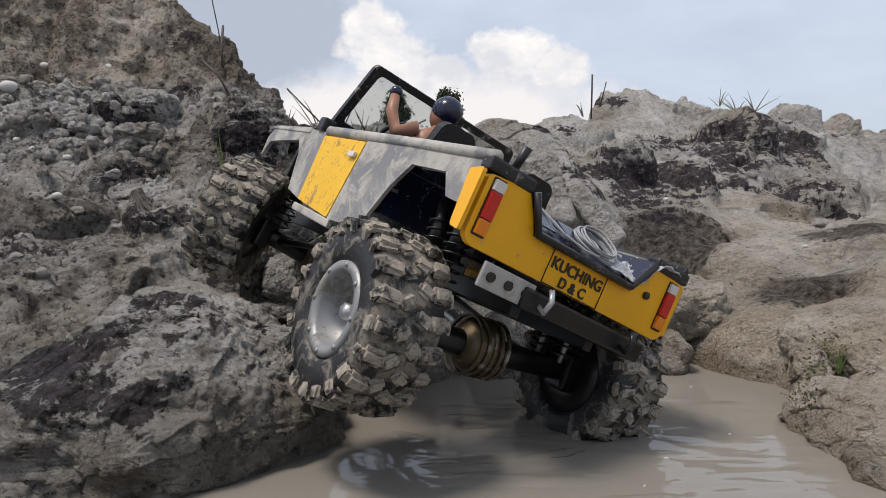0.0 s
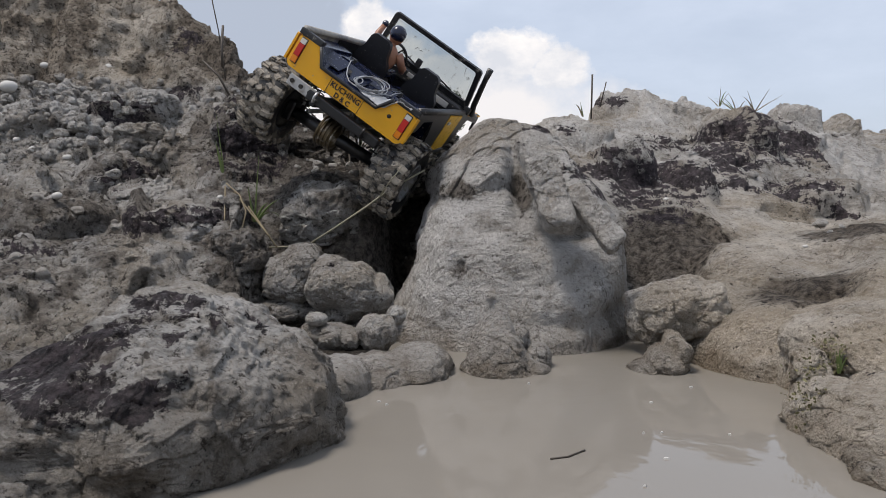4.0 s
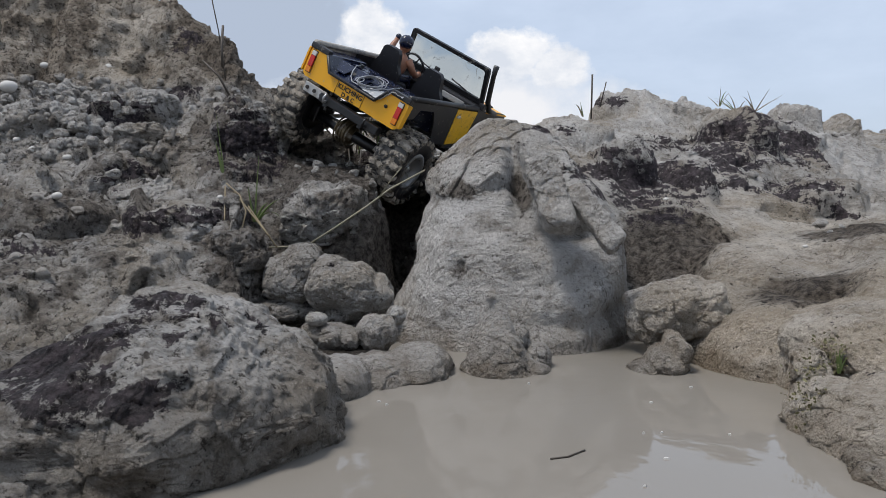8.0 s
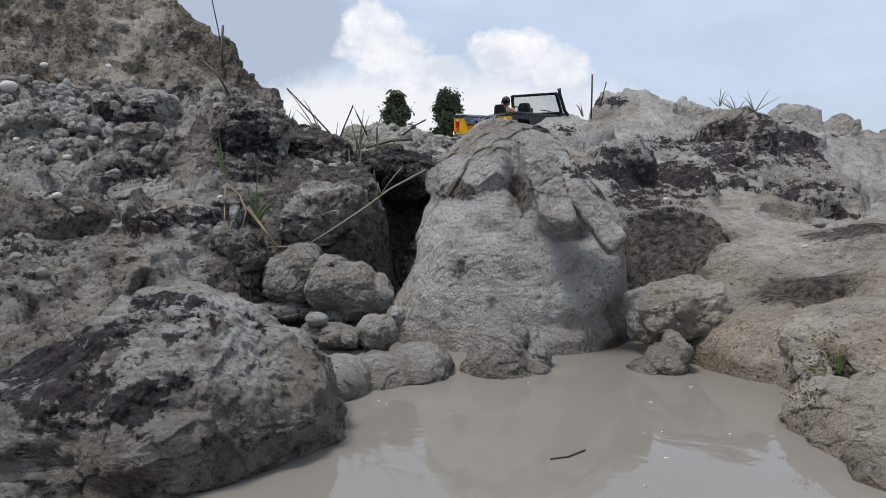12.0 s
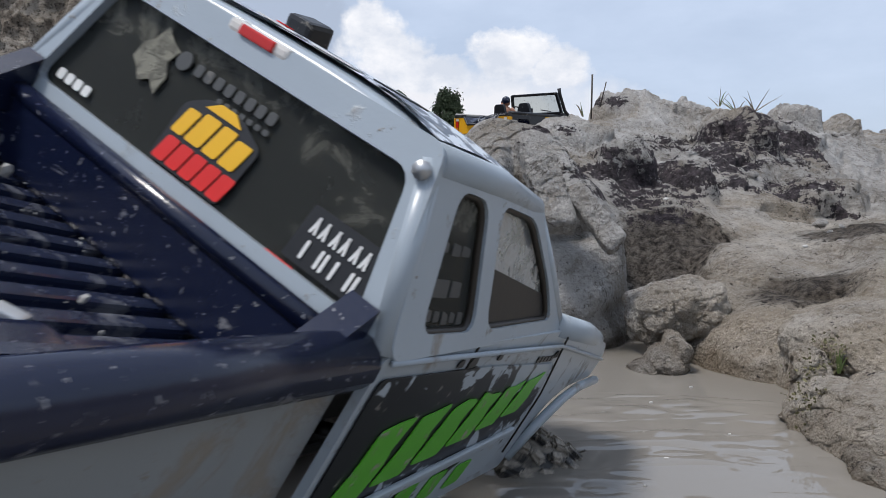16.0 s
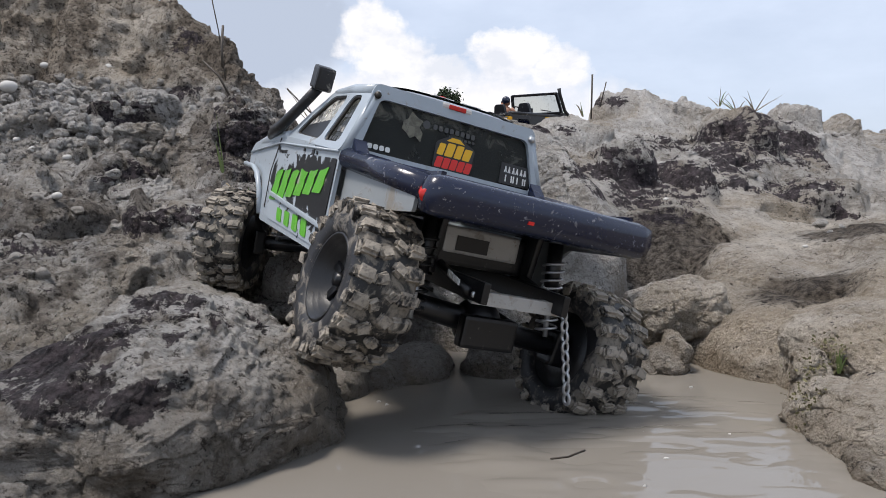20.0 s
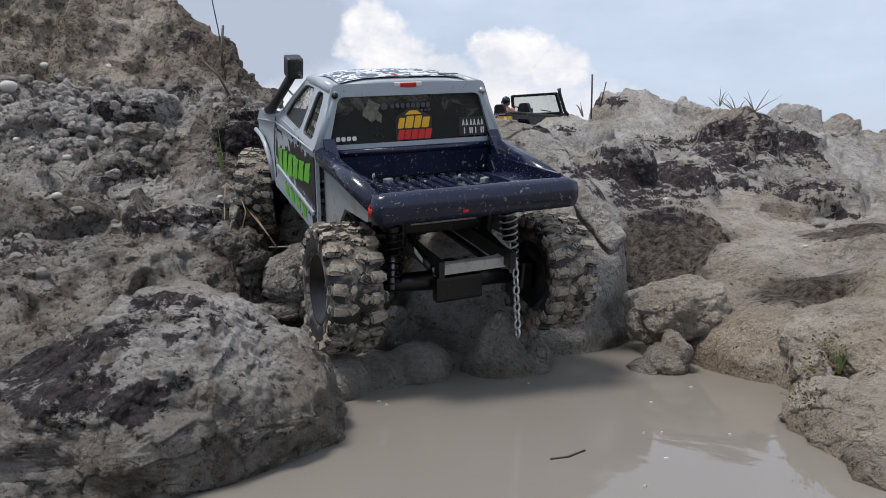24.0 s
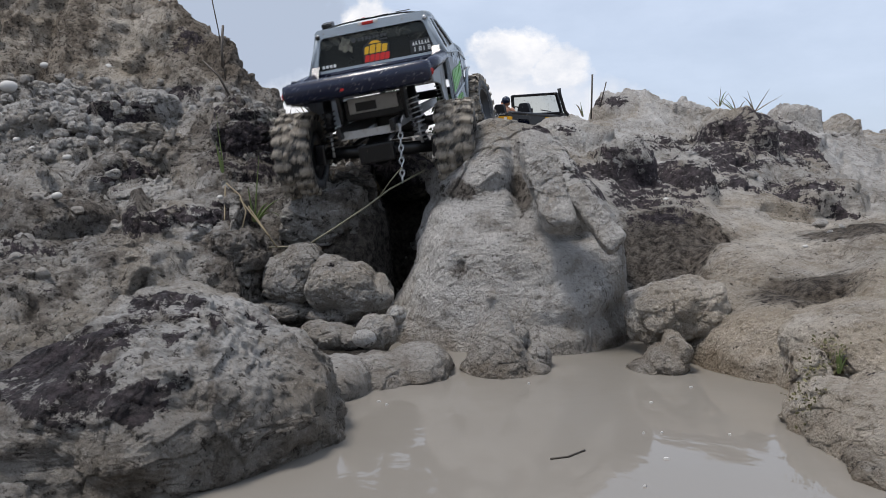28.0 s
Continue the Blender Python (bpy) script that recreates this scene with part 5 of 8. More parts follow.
# ---- the yellow open-top toy jeep ----
def build_jeep():
    car = tagged(new("toy_jeep"), "yellow and black open-top toy jeep caked in mud", "toy car")
    # tailgate with the cut-out for the deck
    gate = rounded([(-0.0985, 0.053), (-0.093, 0.048), (0.093, 0.048), (0.0985, 0.053), (0.0985, 0.0935), (0.062, 0.096), (0.046, 0.073), (-0.050, 0.073), (-0.064, 0.096), (-0.0985, 0.0925)], 0.003, 3)
    tg = part("tailgate", sheet(gate, lambda a, b: (a, -0.202, b), 0.005), YELLOW, car, "yellow painted tailgate")
    for s in (-1, 1):
        for name, mat, z0, z1 in (("reversing_lens", CLEAR, 0.084, 0.091), ("brake_lens", RED, 0.066, 0.0835), ("turn_lens", AMBER, 0.056, 0.0655)):
            part(name, one_box((s * 0.0895, -0.203, (z0 + z1) / 2), (0.0085, 0.004, z1 - z0), bevel=0.0006), mat, tg, {"CLEAR": "clear lens"}.get(name, ""))
        part("lamp_surround", sheet(rounded([(s * 0.0895 - 0.0052, 0.0548), (s * 0.0895 + 0.0052, 0.0548), (s * 0.0895 + 0.0052, 0.0922), (s * 0.0895 - 0.0052, 0.0922)], 0.001, 2), lambda a, b: (a, -0.2026, b), 0.001), INK, tg)
        # rear corners wrap round onto the flank
        part("corner_panel", sheet(rounded([(-0.202, 0.053), (-0.192, 0.055), (-0.188, 0.092), (-0.202, 0.094)], 0.002, 2), side_of(s * 0.1015), 0.003), YELLOW, car)
        part("corner_cap", one_box((s * 0.083, -0.198, 0.0985), (0.038, 0.011, 0.009), bevel=0.002), BLACK, car)
    bm = bmesh.new()
    for a, b, c, d in ((-0.029, 0.0485, -0.029, 0.0715), (-0.029, 0.0485, 0.025, 0.0485), (0.025, 0.0485, 0.025, 0.0715)):
        tube(bm, [(a, -0.2024, b), (c, -0.2024, d)], 0.0004, 5)
    part("plate_groove", bm, INK, tg)
    for line, z, size in (("KUCHING", 0.0600, 0.0108), ("D & C", 0.0503, 0.0098)):
        cu = bpy.data.curves.new("lettering", "FONT")
        cu.body, cu.size, cu.align_x, cu.extrude, cu.space_character, cu.offset = line, size, "CENTER", 0.0003, 1.02, 0.00022
        tmp = bpy.data.objects.new("lettering", cu)
        me = bpy.data.meshes.new_from_object(tmp)
        bpy.data.objects.remove(tmp)
        ob = new("lettering", me)
        me.materials.append(INK)
        ob.parent, ob.matrix_local = tg, pose(-0.002, -0.2026, z, 90, 0, 0)
        tagged(ob, "black lettering reading " + line)
    bm = bmesh.new()
    tube(bm, [(0.066, -0.2022, 0.074), (0.066, -0.2042, 0.074)], 0.0028, 10)
    part("screw", bm, INK, tg)

    # flanks
    flank = [(-0.196, 0.1015), (-0.190, 0.075), (-0.183, 0.070), (-0.168, 0.072), (-0.156, 0.088), (-0.110, 0.089), (-0.092, 0.070), (-0.072, 0.034), (-0.016, 0.032), (-0.026, 0.1015)]
    for s in (-1, 1):
        mat = SILVER if s < 0 else BLACK
        lab = "grey rear quarter smeared with clay" if s < 0 else "black rear quarter panel"
        part("quarter_panel", sheet(flank, side_of(s * 0.1), 0.003 * s), mat, car, lab)
        part("door", sheet(rounded([(-0.015, 0.033), (0.057, 0.040), (0.061, 0.1015), (-0.025, 0.1005)], 0.002, 2), side_of(s * 0.1005), 0.0035 * s), YELLOW_DOOR, car, "muddy yellow door")
        hd = car.children[-1]
        part("door_handle", one_box((s * 0.1025, -0.014, 0.088), (0.003, 0.012, 0.005), bevel=0.001), CLEAR, hd)
        part("sill", one_box((s * 0.098, 0.02, 0.031), (0.005, 0.085, 0.007), (3, 0, 0), bevel=0.0015), BLACK if s > 0 else SILVER, car)
        part("cowl_panel", sheet([(0.058, 0.04), (0.090, 0.046), (0.105, 0.080), (0.110, 0.106), (0.061, 0.105)], side_of(s * 0.1), 0.003 * s), mat, car)
        part("front_fender", sheet(rounded([(0.088, 0.047), (0.104, 0.080), (0.118, 0.094), (0.196, 0.088), (0.206, 0.070), (0.208, 0.092), (0.195, 0.106), (0.100, 0.108)], 0.003, 2), side_of(s * 0.1), 0.004 * s), mat, car)
        part("fender_top", one_box((s * 0.084, 0.150, 0.1035), (0.034, 0.105, 0.003), bevel=0.001), YELLOW if s > 0 else SILVER, car)
        part("tub_rail", one_tube([(s * 0.0975, -0.200, 0.103), (s * 0.0975, -0.1, 0.105), (s * 0.0975, 0.06, 0.107)], 0.0048, 8), BLACK if s > 0 else SILVER, car, soft=True)
        part("inner_wall", one_box((s * 0.0945, -0.012, 0.078), (0.003, 0.135, 0.05)), BLACK, car)
        part("inner_arch", one_box((s * 0.0805, -0.140, 0.0925), (0.029, 0.112, 0.009), bevel=0.0025), NAVY, car)

    # deck, tub and cabin
    def slot(x, y, w, d):
        return rounded([(x - w, y - d), (x + w, y - d), (x + w, y + d), (x - w, y + d)], 0.002, 2)
    slots = [slot(-0.045, -0.140, 0.012, 0.009), slot(0.007, -0.150, 0.019, 0.004), slot(0.007, -0.132, 0.019, 0.004), slot(0.052, -0.140, 0.011, 0.009)]
    slots += [slot(x, y, 0.004, 0.004) for x, y in ((-0.026, -0.134), (-0.026, -0.112), (0.032, -0.128), (0.044, -0.116), (0.032, -0.108), (-0.050, -0.112))]
    dk = part("rear_deck", sheet([(-0.0665, -0.164), (0.0665, -0.164), (0.0665, -0.082), (-0.0665, -0.082)], lambda a, b: (a, b, 0.0925), 0.003, slots), NAVY, car, "pierced dark navy rear deck splashed with mud")
    part("deck_pan", one_box((0, -0.123, 0.083), (0.132, 0.080, 0.003)), NAVY, dk)
    part("deck_seam", one_tube([(0.030, -0.163, 0.0957), (0.030, -0.084, 0.0957)], 0.0007, 5), BLACK, dk)
    ramp_at = lambda a, b, lift=0.0: (a, -0.203 + 0.039 * b - 0.483 * lift, 0.0735 + 0.0215 * b + 0.876 * lift)
    rp = part("cargo_ramp", sheet([(-0.050, 0.0), (0.046, 0.0), (0.062, 1.0), (-0.066, 1.0)], ramp_at, 0.003), NAVY, dk, "sloping navy cargo floor")
    for x0, x1 in ((-0.046, -0.029), (-0.012, 0.010), (0.034, 0.046)):
        part("raised_panel", sheet(rounded([(x0, 0.22), (x1, 0.22), (x1 + 0.002, 0.80), (x0 - 0.002, 0.80)], 0.002, 2), lambda a, b: ramp_at(a, b, 0.0042), 0.001), NAVY, rp)
    # Flat black discs paint the dark of two holes; the ramp is uncut.
    for x in (-0.020, 0.026):
        part("drain_hole", sheet([(x + 0.0042 * math.cos(a), 0.52 + 0.095 * math.sin(a)) for a in np.linspace(0, 6.28, 14, endpoint=False)], lambda a, b: ramp_at(a, b, 0.0040), 0.0006), INK, rp)
    for s in (-1, 1):
        part("ramp_cheek", sheet([(-0.203, 0.074), (-0.164, 0.0945), (-0.164, 0.097), (-0.203, 0.097)], lambda a, b, s=s: (s * (0.047 + 0.75 * (b - 0.074)), a, b), 0.002), NAVY, dk)
    part("deck_edge", one_tube([(-0.063, -0.2055, 0.096), (-0.049, -0.206, 0.0735), (0.045, -0.206, 0.0735), (0.061, -0.2055, 0.096)], 0.0028, 6), BLACK, dk)
    part("floor_pan", one_box((0, -0.005, 0.052), (0.185, 0.16, 0.004)), NAVY, car)
    part("tunnel", one_box((0, -0.02, 0.067), (0.032, 0.15, 0.03), bevel=0.006), NAVY, car)
    part("bulkhead", one_box((0, -0.078, 0.07), (0.185, 0.004, 0.036)), NAVY, car)
    part("firewall", one_box((0, 0.078, 0.083), (0.188, 0.004, 0.06)), BLACK, car)
    da = part("dashboard", one_box((0, 0.066, 0.101), (0.186, 0.024, 0.022), bevel=0.004), BLACK, car)
    part("glovebox", one_box((0.045, 0.053, 0.101), (0.05, 0.003, 0.010), bevel=0.001), ALLOY, da, "dull metal grab panel")
    part("radio", one_box((-0.006, 0.053, 0.106), (0.022, 0.003, 0.007), bevel=0.001), ALLOY, da)
    for x in (-0.046, 0.046):
        st = part("seat", one_box((x, -0.028, 0.078), (0.052, 0.052, 0.022), bevel=0.006), SEAT, car, "black bucket seat")
        back = [(-0.030, 0), (0.030, 0), (0.029, 0.016), (0.021, 0.027), (0.0175, 0.048), (0.012, 0.053), (-0.012, 0.053), (-0.0175, 0.048), (-0.021, 0.027), (-0.029, 0.016)]
        part("seat_back", sheet(rounded(back, 0.004, 3), lambda a, b, x=x: (x + a, -0.054 - 0.17 * b, 0.088 + b), 0.010), SEAT, st, "black moulded bucket seat back")
    sw = lathe(bmesh.new(), [(-0.0016, 0.0195), (0.0016, 0.0195), (0.0016, 0.0225), (-0.0016, 0.0225)], 28)
    for k in range(3):
        a = 2 * math.pi * k / 3
        tube(sw, [(0, 0, 0), (0, 0.02 * math.cos(a), 0.02 * math.sin(a))], 0.0014, 6)
    tube(sw, [(0, 0, 0), (-0.03, 0, 0)], 0.003, 8)
    bmesh.ops.transform(sw, matrix=pose(-0.045, 0.032, 0.122, 0, 30, -90) @ pose(0, 0, 0, 0, 0, 180), verts=sw.verts)
    part("steering_wheel", sw, BLACK, car)

    # windshield, leaning back
    lean = lambda a, b: (a, 0.074 - 0.335 * b, 0.112 + 0.945 * b)
    ws = part("windshield_frame", sheet(rounded([(-0.096, 0), (0.096, 0), (0.088, 0.071), (-0.088, 0.071)], 0.006), lean, 0.006,
                                        [rounded([(-0.087, 0.010), (0.087, 0.010), (0.080, 0.064), (-0.080, 0.064)], 0.005)]), BLACK, car, "black windshield frame")
    part("windshield", sheet([(-0.0885, 0.008), (0.0885, 0.008), (0.0815, 0.066), (-0.0815, 0.066)], lambda a, b: tuple(Vector(lean(a, b)) + Vector((0, 0.003, 0))), 0.0012), GLASS, ws, "clear plastic windshield spotted with mud")
    ws.children[-1].visible_shadow = False
    for x in (-0.03, 0.042):
        part("wiper", one_tube([(x + 0.016, 0.066, 0.124), (x - 0.02, 0.063, 0.1305)], 0.0015, 6), BLACK, ws)
    for s in (-1, 1):
        part("frame_hinge", one_box((s * 0.098, 0.074, 0.112), (0.012, 0.014, 0.012), bevel=0.002), BLACK, ws)
    part("inside_mirror", one_box((-0.012, 0.060, 0.1290), (0.011, 0.004, 0.016), bevel=0.002), BLACK, ws, "muddy black mirror")
    part("snorkel", one_tube([(0.104, 0.130, 0.105), (0.104, 0.095, 0.110), (0.103, 0.074, 0.125), (0.099, 0.052, 0.172), (0.098, 0.046, 0.190)], [0.005, 0.0055, 0.005, 0.0045, 0.0055], 10), BLACK, car, "black plastic snorkel", soft=True)

    # bonnet and nose
    hood = part("bonnet", sheet(rounded([(-0.068, 0.082), (0.068, 0.082), (0.060, 0.205), (-0.060, 0.205)], 0.006), lambda a, b: (a, b, 0.1135 - 0.06 * (b - 0.08)), 0.008), YELLOW, car, "yellow bonnet with black panels")
    for x in (-0.03, 0.03):
        part("bonnet_panel", sheet(rounded([(x - 0.02, 0.12), (x + 0.02, 0.12), (x + 0.018, 0.18), (x - 0.018, 0.18)], 0.003), lambda a, b: (a, b, 0.1145 - 0.06 * (b - 0.08)), 0.001), BLACK, hood)
    part("grille", one_box((0, 0.208, 0.083), (0.13, 0.006, 0.048), bevel=0.002), BLACK, car)
    for s in (-1, 1):
        part("headlight", one_tube([(s * 0.048, 0.209, 0.088), (s * 0.048, 0.214, 0.088)], 0.012, 16), CLEAR, car)

    # chassis, bumper, hooks
    for s in (-1, 1):
        part("frame_rail", one_box((s * 0.036, 0.0, 0.027), (0.008, 0.40, 0.014), bevel=0.001), FRAME_BLACK, car)
        part("link_arm", one_tube([(s * 0.06, -0.135, -0.004), (s * 0.036, -0.02, 0.018)], 0.0035, 8), STEEL, car)
        part("link_arm", one_tube([(s * 0.06, 0.16, -0.004), (s * 0.036, 0.03, 0.018)], 0.0035, 8), FRAME_BLACK, car)
        shock_of(car, (s * 0.062, -0.128, 0.004), (s * 0.066, -0.120, 0.078), "twin black coil-over shock absorber")
        shock_of(car, (s * 0.064, -0.152, 0.004), (s * 0.066, -0.150, 0.078), "twin black coil-over shock absorber")
        shock_of(car, (s * 0.062, 0.170, 0.004), (s * 0.060, 0.155, 0.085), "black coil-over shock absorber")
    part("rear_bumper", one_box((0.015, -0.205, 0.034), (0.12, 0.014, 0.014), bevel=0.002), FRAME_BLACK, car)
    br = part("bumper_bracket", one_box((-0.058, -0.208, 0.036), (0.044, 0.003, 0.016), bevel=0.001), ALLOY, car, "bare alloy bracket")
    bm = bmesh.new()
    for x in (-0.073, -0.058, -0.043):
        tube(bm, [(x, -0.2092, 0.036), (x, -0.2112, 0.036)], 0.0032, 10)
    part_each("bracket_bolt", bm, INK, br)
    for x in (-0.03, 0.052):
        part("tow_hook", one_tube([(x, -0.208, 0.034), (x, -0.218, 0.030), (x, -0.221, 0.038), (x, -0.217, 0.045)], 0.002, 8), STEEL if x < 0 else FRAME_BLACK, car)
    part("gearbox", one_box((0, 0.01, 0.02), (0.05, 0.08, 0.03), bevel=0.005), FRAME_BLACK, car)
    part("drive_shaft", one_tube([(0.0, -0.03, 0.015), (-0.012, -0.13, -0.004)], 0.004, 8), STEEL, car)
    part("drive_shaft", one_tube([(0.0, 0.05, 0.015), (-0.012, 0.16, -0.004)], 0.004, 8), STEEL, car)

    # winch cable coiled on the deck lip, and a wad of wet foam
    rnd, bm = random.Random(4), bmesh.new()
    for k in range(6):
        cx, cb, rr = 0.017 + rnd.uniform(-0.002, 0.002), 0.50 + rnd.uniform(-0.04, 0.04), 0.0190 + rnd.uniform(-0.0016, 0.0016)
        tube(bm, [ramp_at(cx + rr * math.cos(a) * (1 + 0.05 * math.sin(2 * a + k)), cb + rr / 0.0445 * math.sin(a + 0.1 * k), 0.0052 + 0.0011 * k) for a in np.linspace(0, 2 * math.pi, 33)], 0.0007, 5)
    tube(bm, [ramp_at(0.002 + 0.006 * math.cos(a), 0.26 + 0.16 * math.sin(a), 0.010) for a in np.linspace(0, 2 * math.pi, 17)], 0.0007, 5)
    tube(bm, [(-0.036, -0.150, 0.099), ramp_at(-0.032, 0.97, 0.005), ramp_at(-0.026, 0.62, 0.005), ramp_at(-0.018, 0.30, 0.005), ramp_at(-0.006, 0.06, 0.006), ramp_at(0.006, 0.04, 0.007), ramp_at(0.012, 0.16, 0.009)], 0.0009, 5)
    tube(bm, [(0.047, -0.150, 0.100), ramp_at(0.047, 0.98, 0.005), ramp_at(0.0455, 0.70, 0.006), ramp_at(0.040, 0.44, 0.010), ramp_at(0.034, 0.30, 0.011)], 0.0009, 5)
    part_each("winch_rope", bm, ROPE, car, "loosely coiled grey winch rope")
    for x, y in ((-0.036, -0.146), (0.047, -0.146)):
        part("cable_clip", one_box((x, y, 0.0985), (0.008, 0.006, 0.006), bevel=0.001), BLACK, car)
    # a wet film of plastic that clings to the lip's corner
    u, v = np.meshgrid(np.linspace(0, 1, 34), np.linspace(0, 1, 22), indexing="ij")
    u, v = u.ravel(), v.ravel()
    q = np.stack([u * 3, v * 2, 0 * u], 1)
    edge = 0.10 * fbm(q, 1.7, 3, 12)
    x = 0.018 + 0.070 * u + 0.008 * v * (1 - u)
    inward = np.clip(0.036 * v * (0.35 + 0.65 * u) * (1 + edge), 0, 0.05)
    slope = 1 - smooth(0.45, 0.75, u)
    film = np.stack([x, -0.2070 + inward + 0.0008 * fbm(q, 4, 3, 13), 0.0780 + 0.0215 * (1 - slope) + 0.55 * inward * slope + 0.0022 * fbm(q, 5, 3, 14)], 1)
    me = grid_mesh("plastic_film", film, 34, 22)
    me.materials.append(FILM)
    fo = new("plastic_film", me)
    fo.parent = car
    fo.modifiers.new("thick", "SOLIDIFY").thickness = 0.0006
    tagged(fo, "crumpled wet plastic film, milky white")

    wheels = [wheel_of(car, 0.060, 0.052, "dish", 10 + k) for k in range(4)]
    axles = [axle_of(car, 0.105, 0.060, -0.01, BRONZE) for _ in range(2)]
    return car, wheels, axles


def build_doll():
    """The figure at the wheel: one plain shape."""
    bm = bmesh.new()

    def ball(at, r, size=(1, 1, 1), turn=(0, 0, 0), mat=0):
        got = bmesh.ops.create_uvsphere(bm, u_segments=16, v_segments=10, radius=r, matrix=pose(*at, *turn) @ Matrix.Diagonal((*size, 1)))
        for f in {f for v in got["verts"] for f in v.link_faces}:
            f.material_index, f.smooth = mat, True
    ball((0, 0, 0.030), 0.018, (1.15, 0.75, 1.3))
    ball((0, -0.001, 0.012), 0.016, (1.1, 0.9, 1.0), mat=1)
    ball((0, 0.002, 0.066), 0.0125, (0.9, 1.0, 1.12))
    ball((0, -0.001, 0.070), 0.0136, (0.95, 1.02, 0.95), mat=1)
    tube(bm, [(0, 0, 0.045), (0, 0.001, 0.060)], 0.0062, 10)
    tube(bm, [(-0.018, 0, 0.045), (-0.030, 0.012, 0.036), (-0.036, 0.022, 0.052), (-0.036, 0.028, 0.066)], [0.0068, 0.0062, 0.0052, 0.004], 10)
    tube(bm, [(0.018, 0, 0.045), (0.030, 0.008, 0.030), (0.026, 0.034, 0.022), (0.022, 0.05, 0.024)], [0.0068, 0.0062, 0.005, 0.004], 10)
    ball((-0.036, 0.029, 0.069), 0.0055, mat=1)
    ball((0.021, 0.052, 0.025), 0.0052)
    for s in (-1, 1):
        tube(bm, [(s * 0.009, 0.004, 0.006), (s * 0.012, 0.04, 0.010), (s * 0.012, 0.05, -0.018)], [0.008, 0.0075, 0.006], 10, mat=1)
    me = bpy.data.meshes.new("doll")
    bm.to_mesh(me)
    bm.free()
    me.materials.append(SKIN)
    me.materials.append(NAVY)
    return tagged(new("doll", me), "tan plastic driver doll with dark cap in the jeep seat", "doll")


# ---- the white toy pickup ----
def build_pickup():
    car = tagged(new("toy_pickup"), "pale toy pickup with navy bed and muddy tyres", "toy car")
    # greenhouse
    rear = lambda a, b: (a, -0.074 + 0.010 * b / 0.062, 0.114 + b)
    frame = part("rear_cab_panel", sheet(rounded([(-0.104, 0), (0.104, 0), (0.085, 0.068), (-0.085, 0.068)], 0.006), rear, -0.004,
                                         [rounded([(-0.092, 0.008), (0.092, 0.008), (0.079, 0.0555), (-0.079, 0.0555)], 0.007)]), WHITE, car, "pale blue-white cab back")
    glass = part("rear_window", sheet([(-0.094, 0.006), (0.094, 0.006), (0.081, 0.0575), (-0.081, 0.0575)], lambda a, b: tuple(Vector(rear(a, b)) + Vector((0, 0.002, 0))), -0.0015), DARKGLASS, car, "smoked rear window with stickers")
    glass.visible_shadow = False
    on = lambda a, b: tuple(Vector(rear(a, b + 0.003)) + Vector((0, -0.0006, 0)))

    def sticker(name, outlines, mat, label, lift=0.0):
        bm = bmesh.new()
        for o in outlines:
            plate(bm, o, [], lambda a, b: tuple(Vector(on(a, b)) + Vector((0, -lift, 0))), -0.0004)
        part_each(name, bm, mat, glass, label)

    def slant(x, z, w, h, lean=0.25):
        return rounded([(x, z), (x + w, z), (x + w + lean * h, z + h), (x + lean * h, z + h)], 0.0012, 2)
    sticker("sticker", [rounded([(-0.019, 0.006), (0.021, 0.006), (0.024, 0.030), (0.010, 0.036), (-0.008, 0.036), (-0.018, 0.030)], 0.003)], STICK_K, "black sticker ground")
    sticker("sticker", [slant(-0.0165, 0.0185, 0.0065, 0.011), slant(-0.0085, 0.0185, 0.0085, 0.0125), slant(0.0015, 0.0185, 0.0075, 0.0125), slant(0.0105, 0.0185, 0.008, 0.011),
                        rounded([(-0.008, 0.0325), (0.012, 0.0325), (0.006, 0.0365), (-0.002, 0.0365)], 0.001, 2)], STICK_Y, "row of yellow sticker shapes", 0.0005)
    sticker("sticker", [slant(-0.0175 + 0.0078 * k, 0.0070, 0.0068, 0.0100) for k in range(5)], STICK_R, "row of red sticker shapes", 0.0005)
    sticker("sticker", [rounded([(0.054, 0.007), (0.0895, 0.007), (0.085, 0.027), (0.055, 0.027)], 0.001, 2)], STICK_K, "small black plate sticker")
    sticker("sticker", [slant(0.0585 + 0.0092 * k + 0.0021 * j, 0.0180, 0.0011, 0.0062, 0.2 * (-1) ** j) for k in range(3) for j in range(4)] + [slant(0.0605 + 0.0068 * k + 0.0024 * j, 0.0092, 0.0014, 0.0068, 0) for k in range(4) for j in range(1 + k % 2)], STICK_W, "white bars on the plate sticker", 0.0005)
    sticker("sticker", [rounded([(-0.030 + 0.004 * math.cos(a), 0.042 + 0.004 * math.sin(a)) for a in np.linspace(0, 2 * math.pi, 12, endpoint=False)], 0.001, 1)] +
            [slant(-0.023 + 0.0058 * k, 0.0395, 0.0042, 0.0048, 0) for k in range(8)], material("faded_grey_vinyl", coated((0.058, 0.060, 0.060), 0.3, 0.5)), "faded grey sticker bars")
    sticker("sticker", [slant(-0.084 + 0.0058 * k, 0.0085, 0.0044, 0.0045, 0) for k in range(4)], STICK_W, "small white sticker bars")
    sticker("sticker", [slant(-0.006 + 0.0042 * k, 0.0355, 0.0030, 0.0022, 0) for k in range(7)], material("faded_grey_vinyl", None), "faded grey sticker bars")
    sticker("sticker", [rounded([(0.048, 0.0035), (0.062, 0.0035), (0.062, 0.0055), (0.048, 0.0055)], 0.0005, 1)], STICK_R, "red sticker strip", 0.0007)
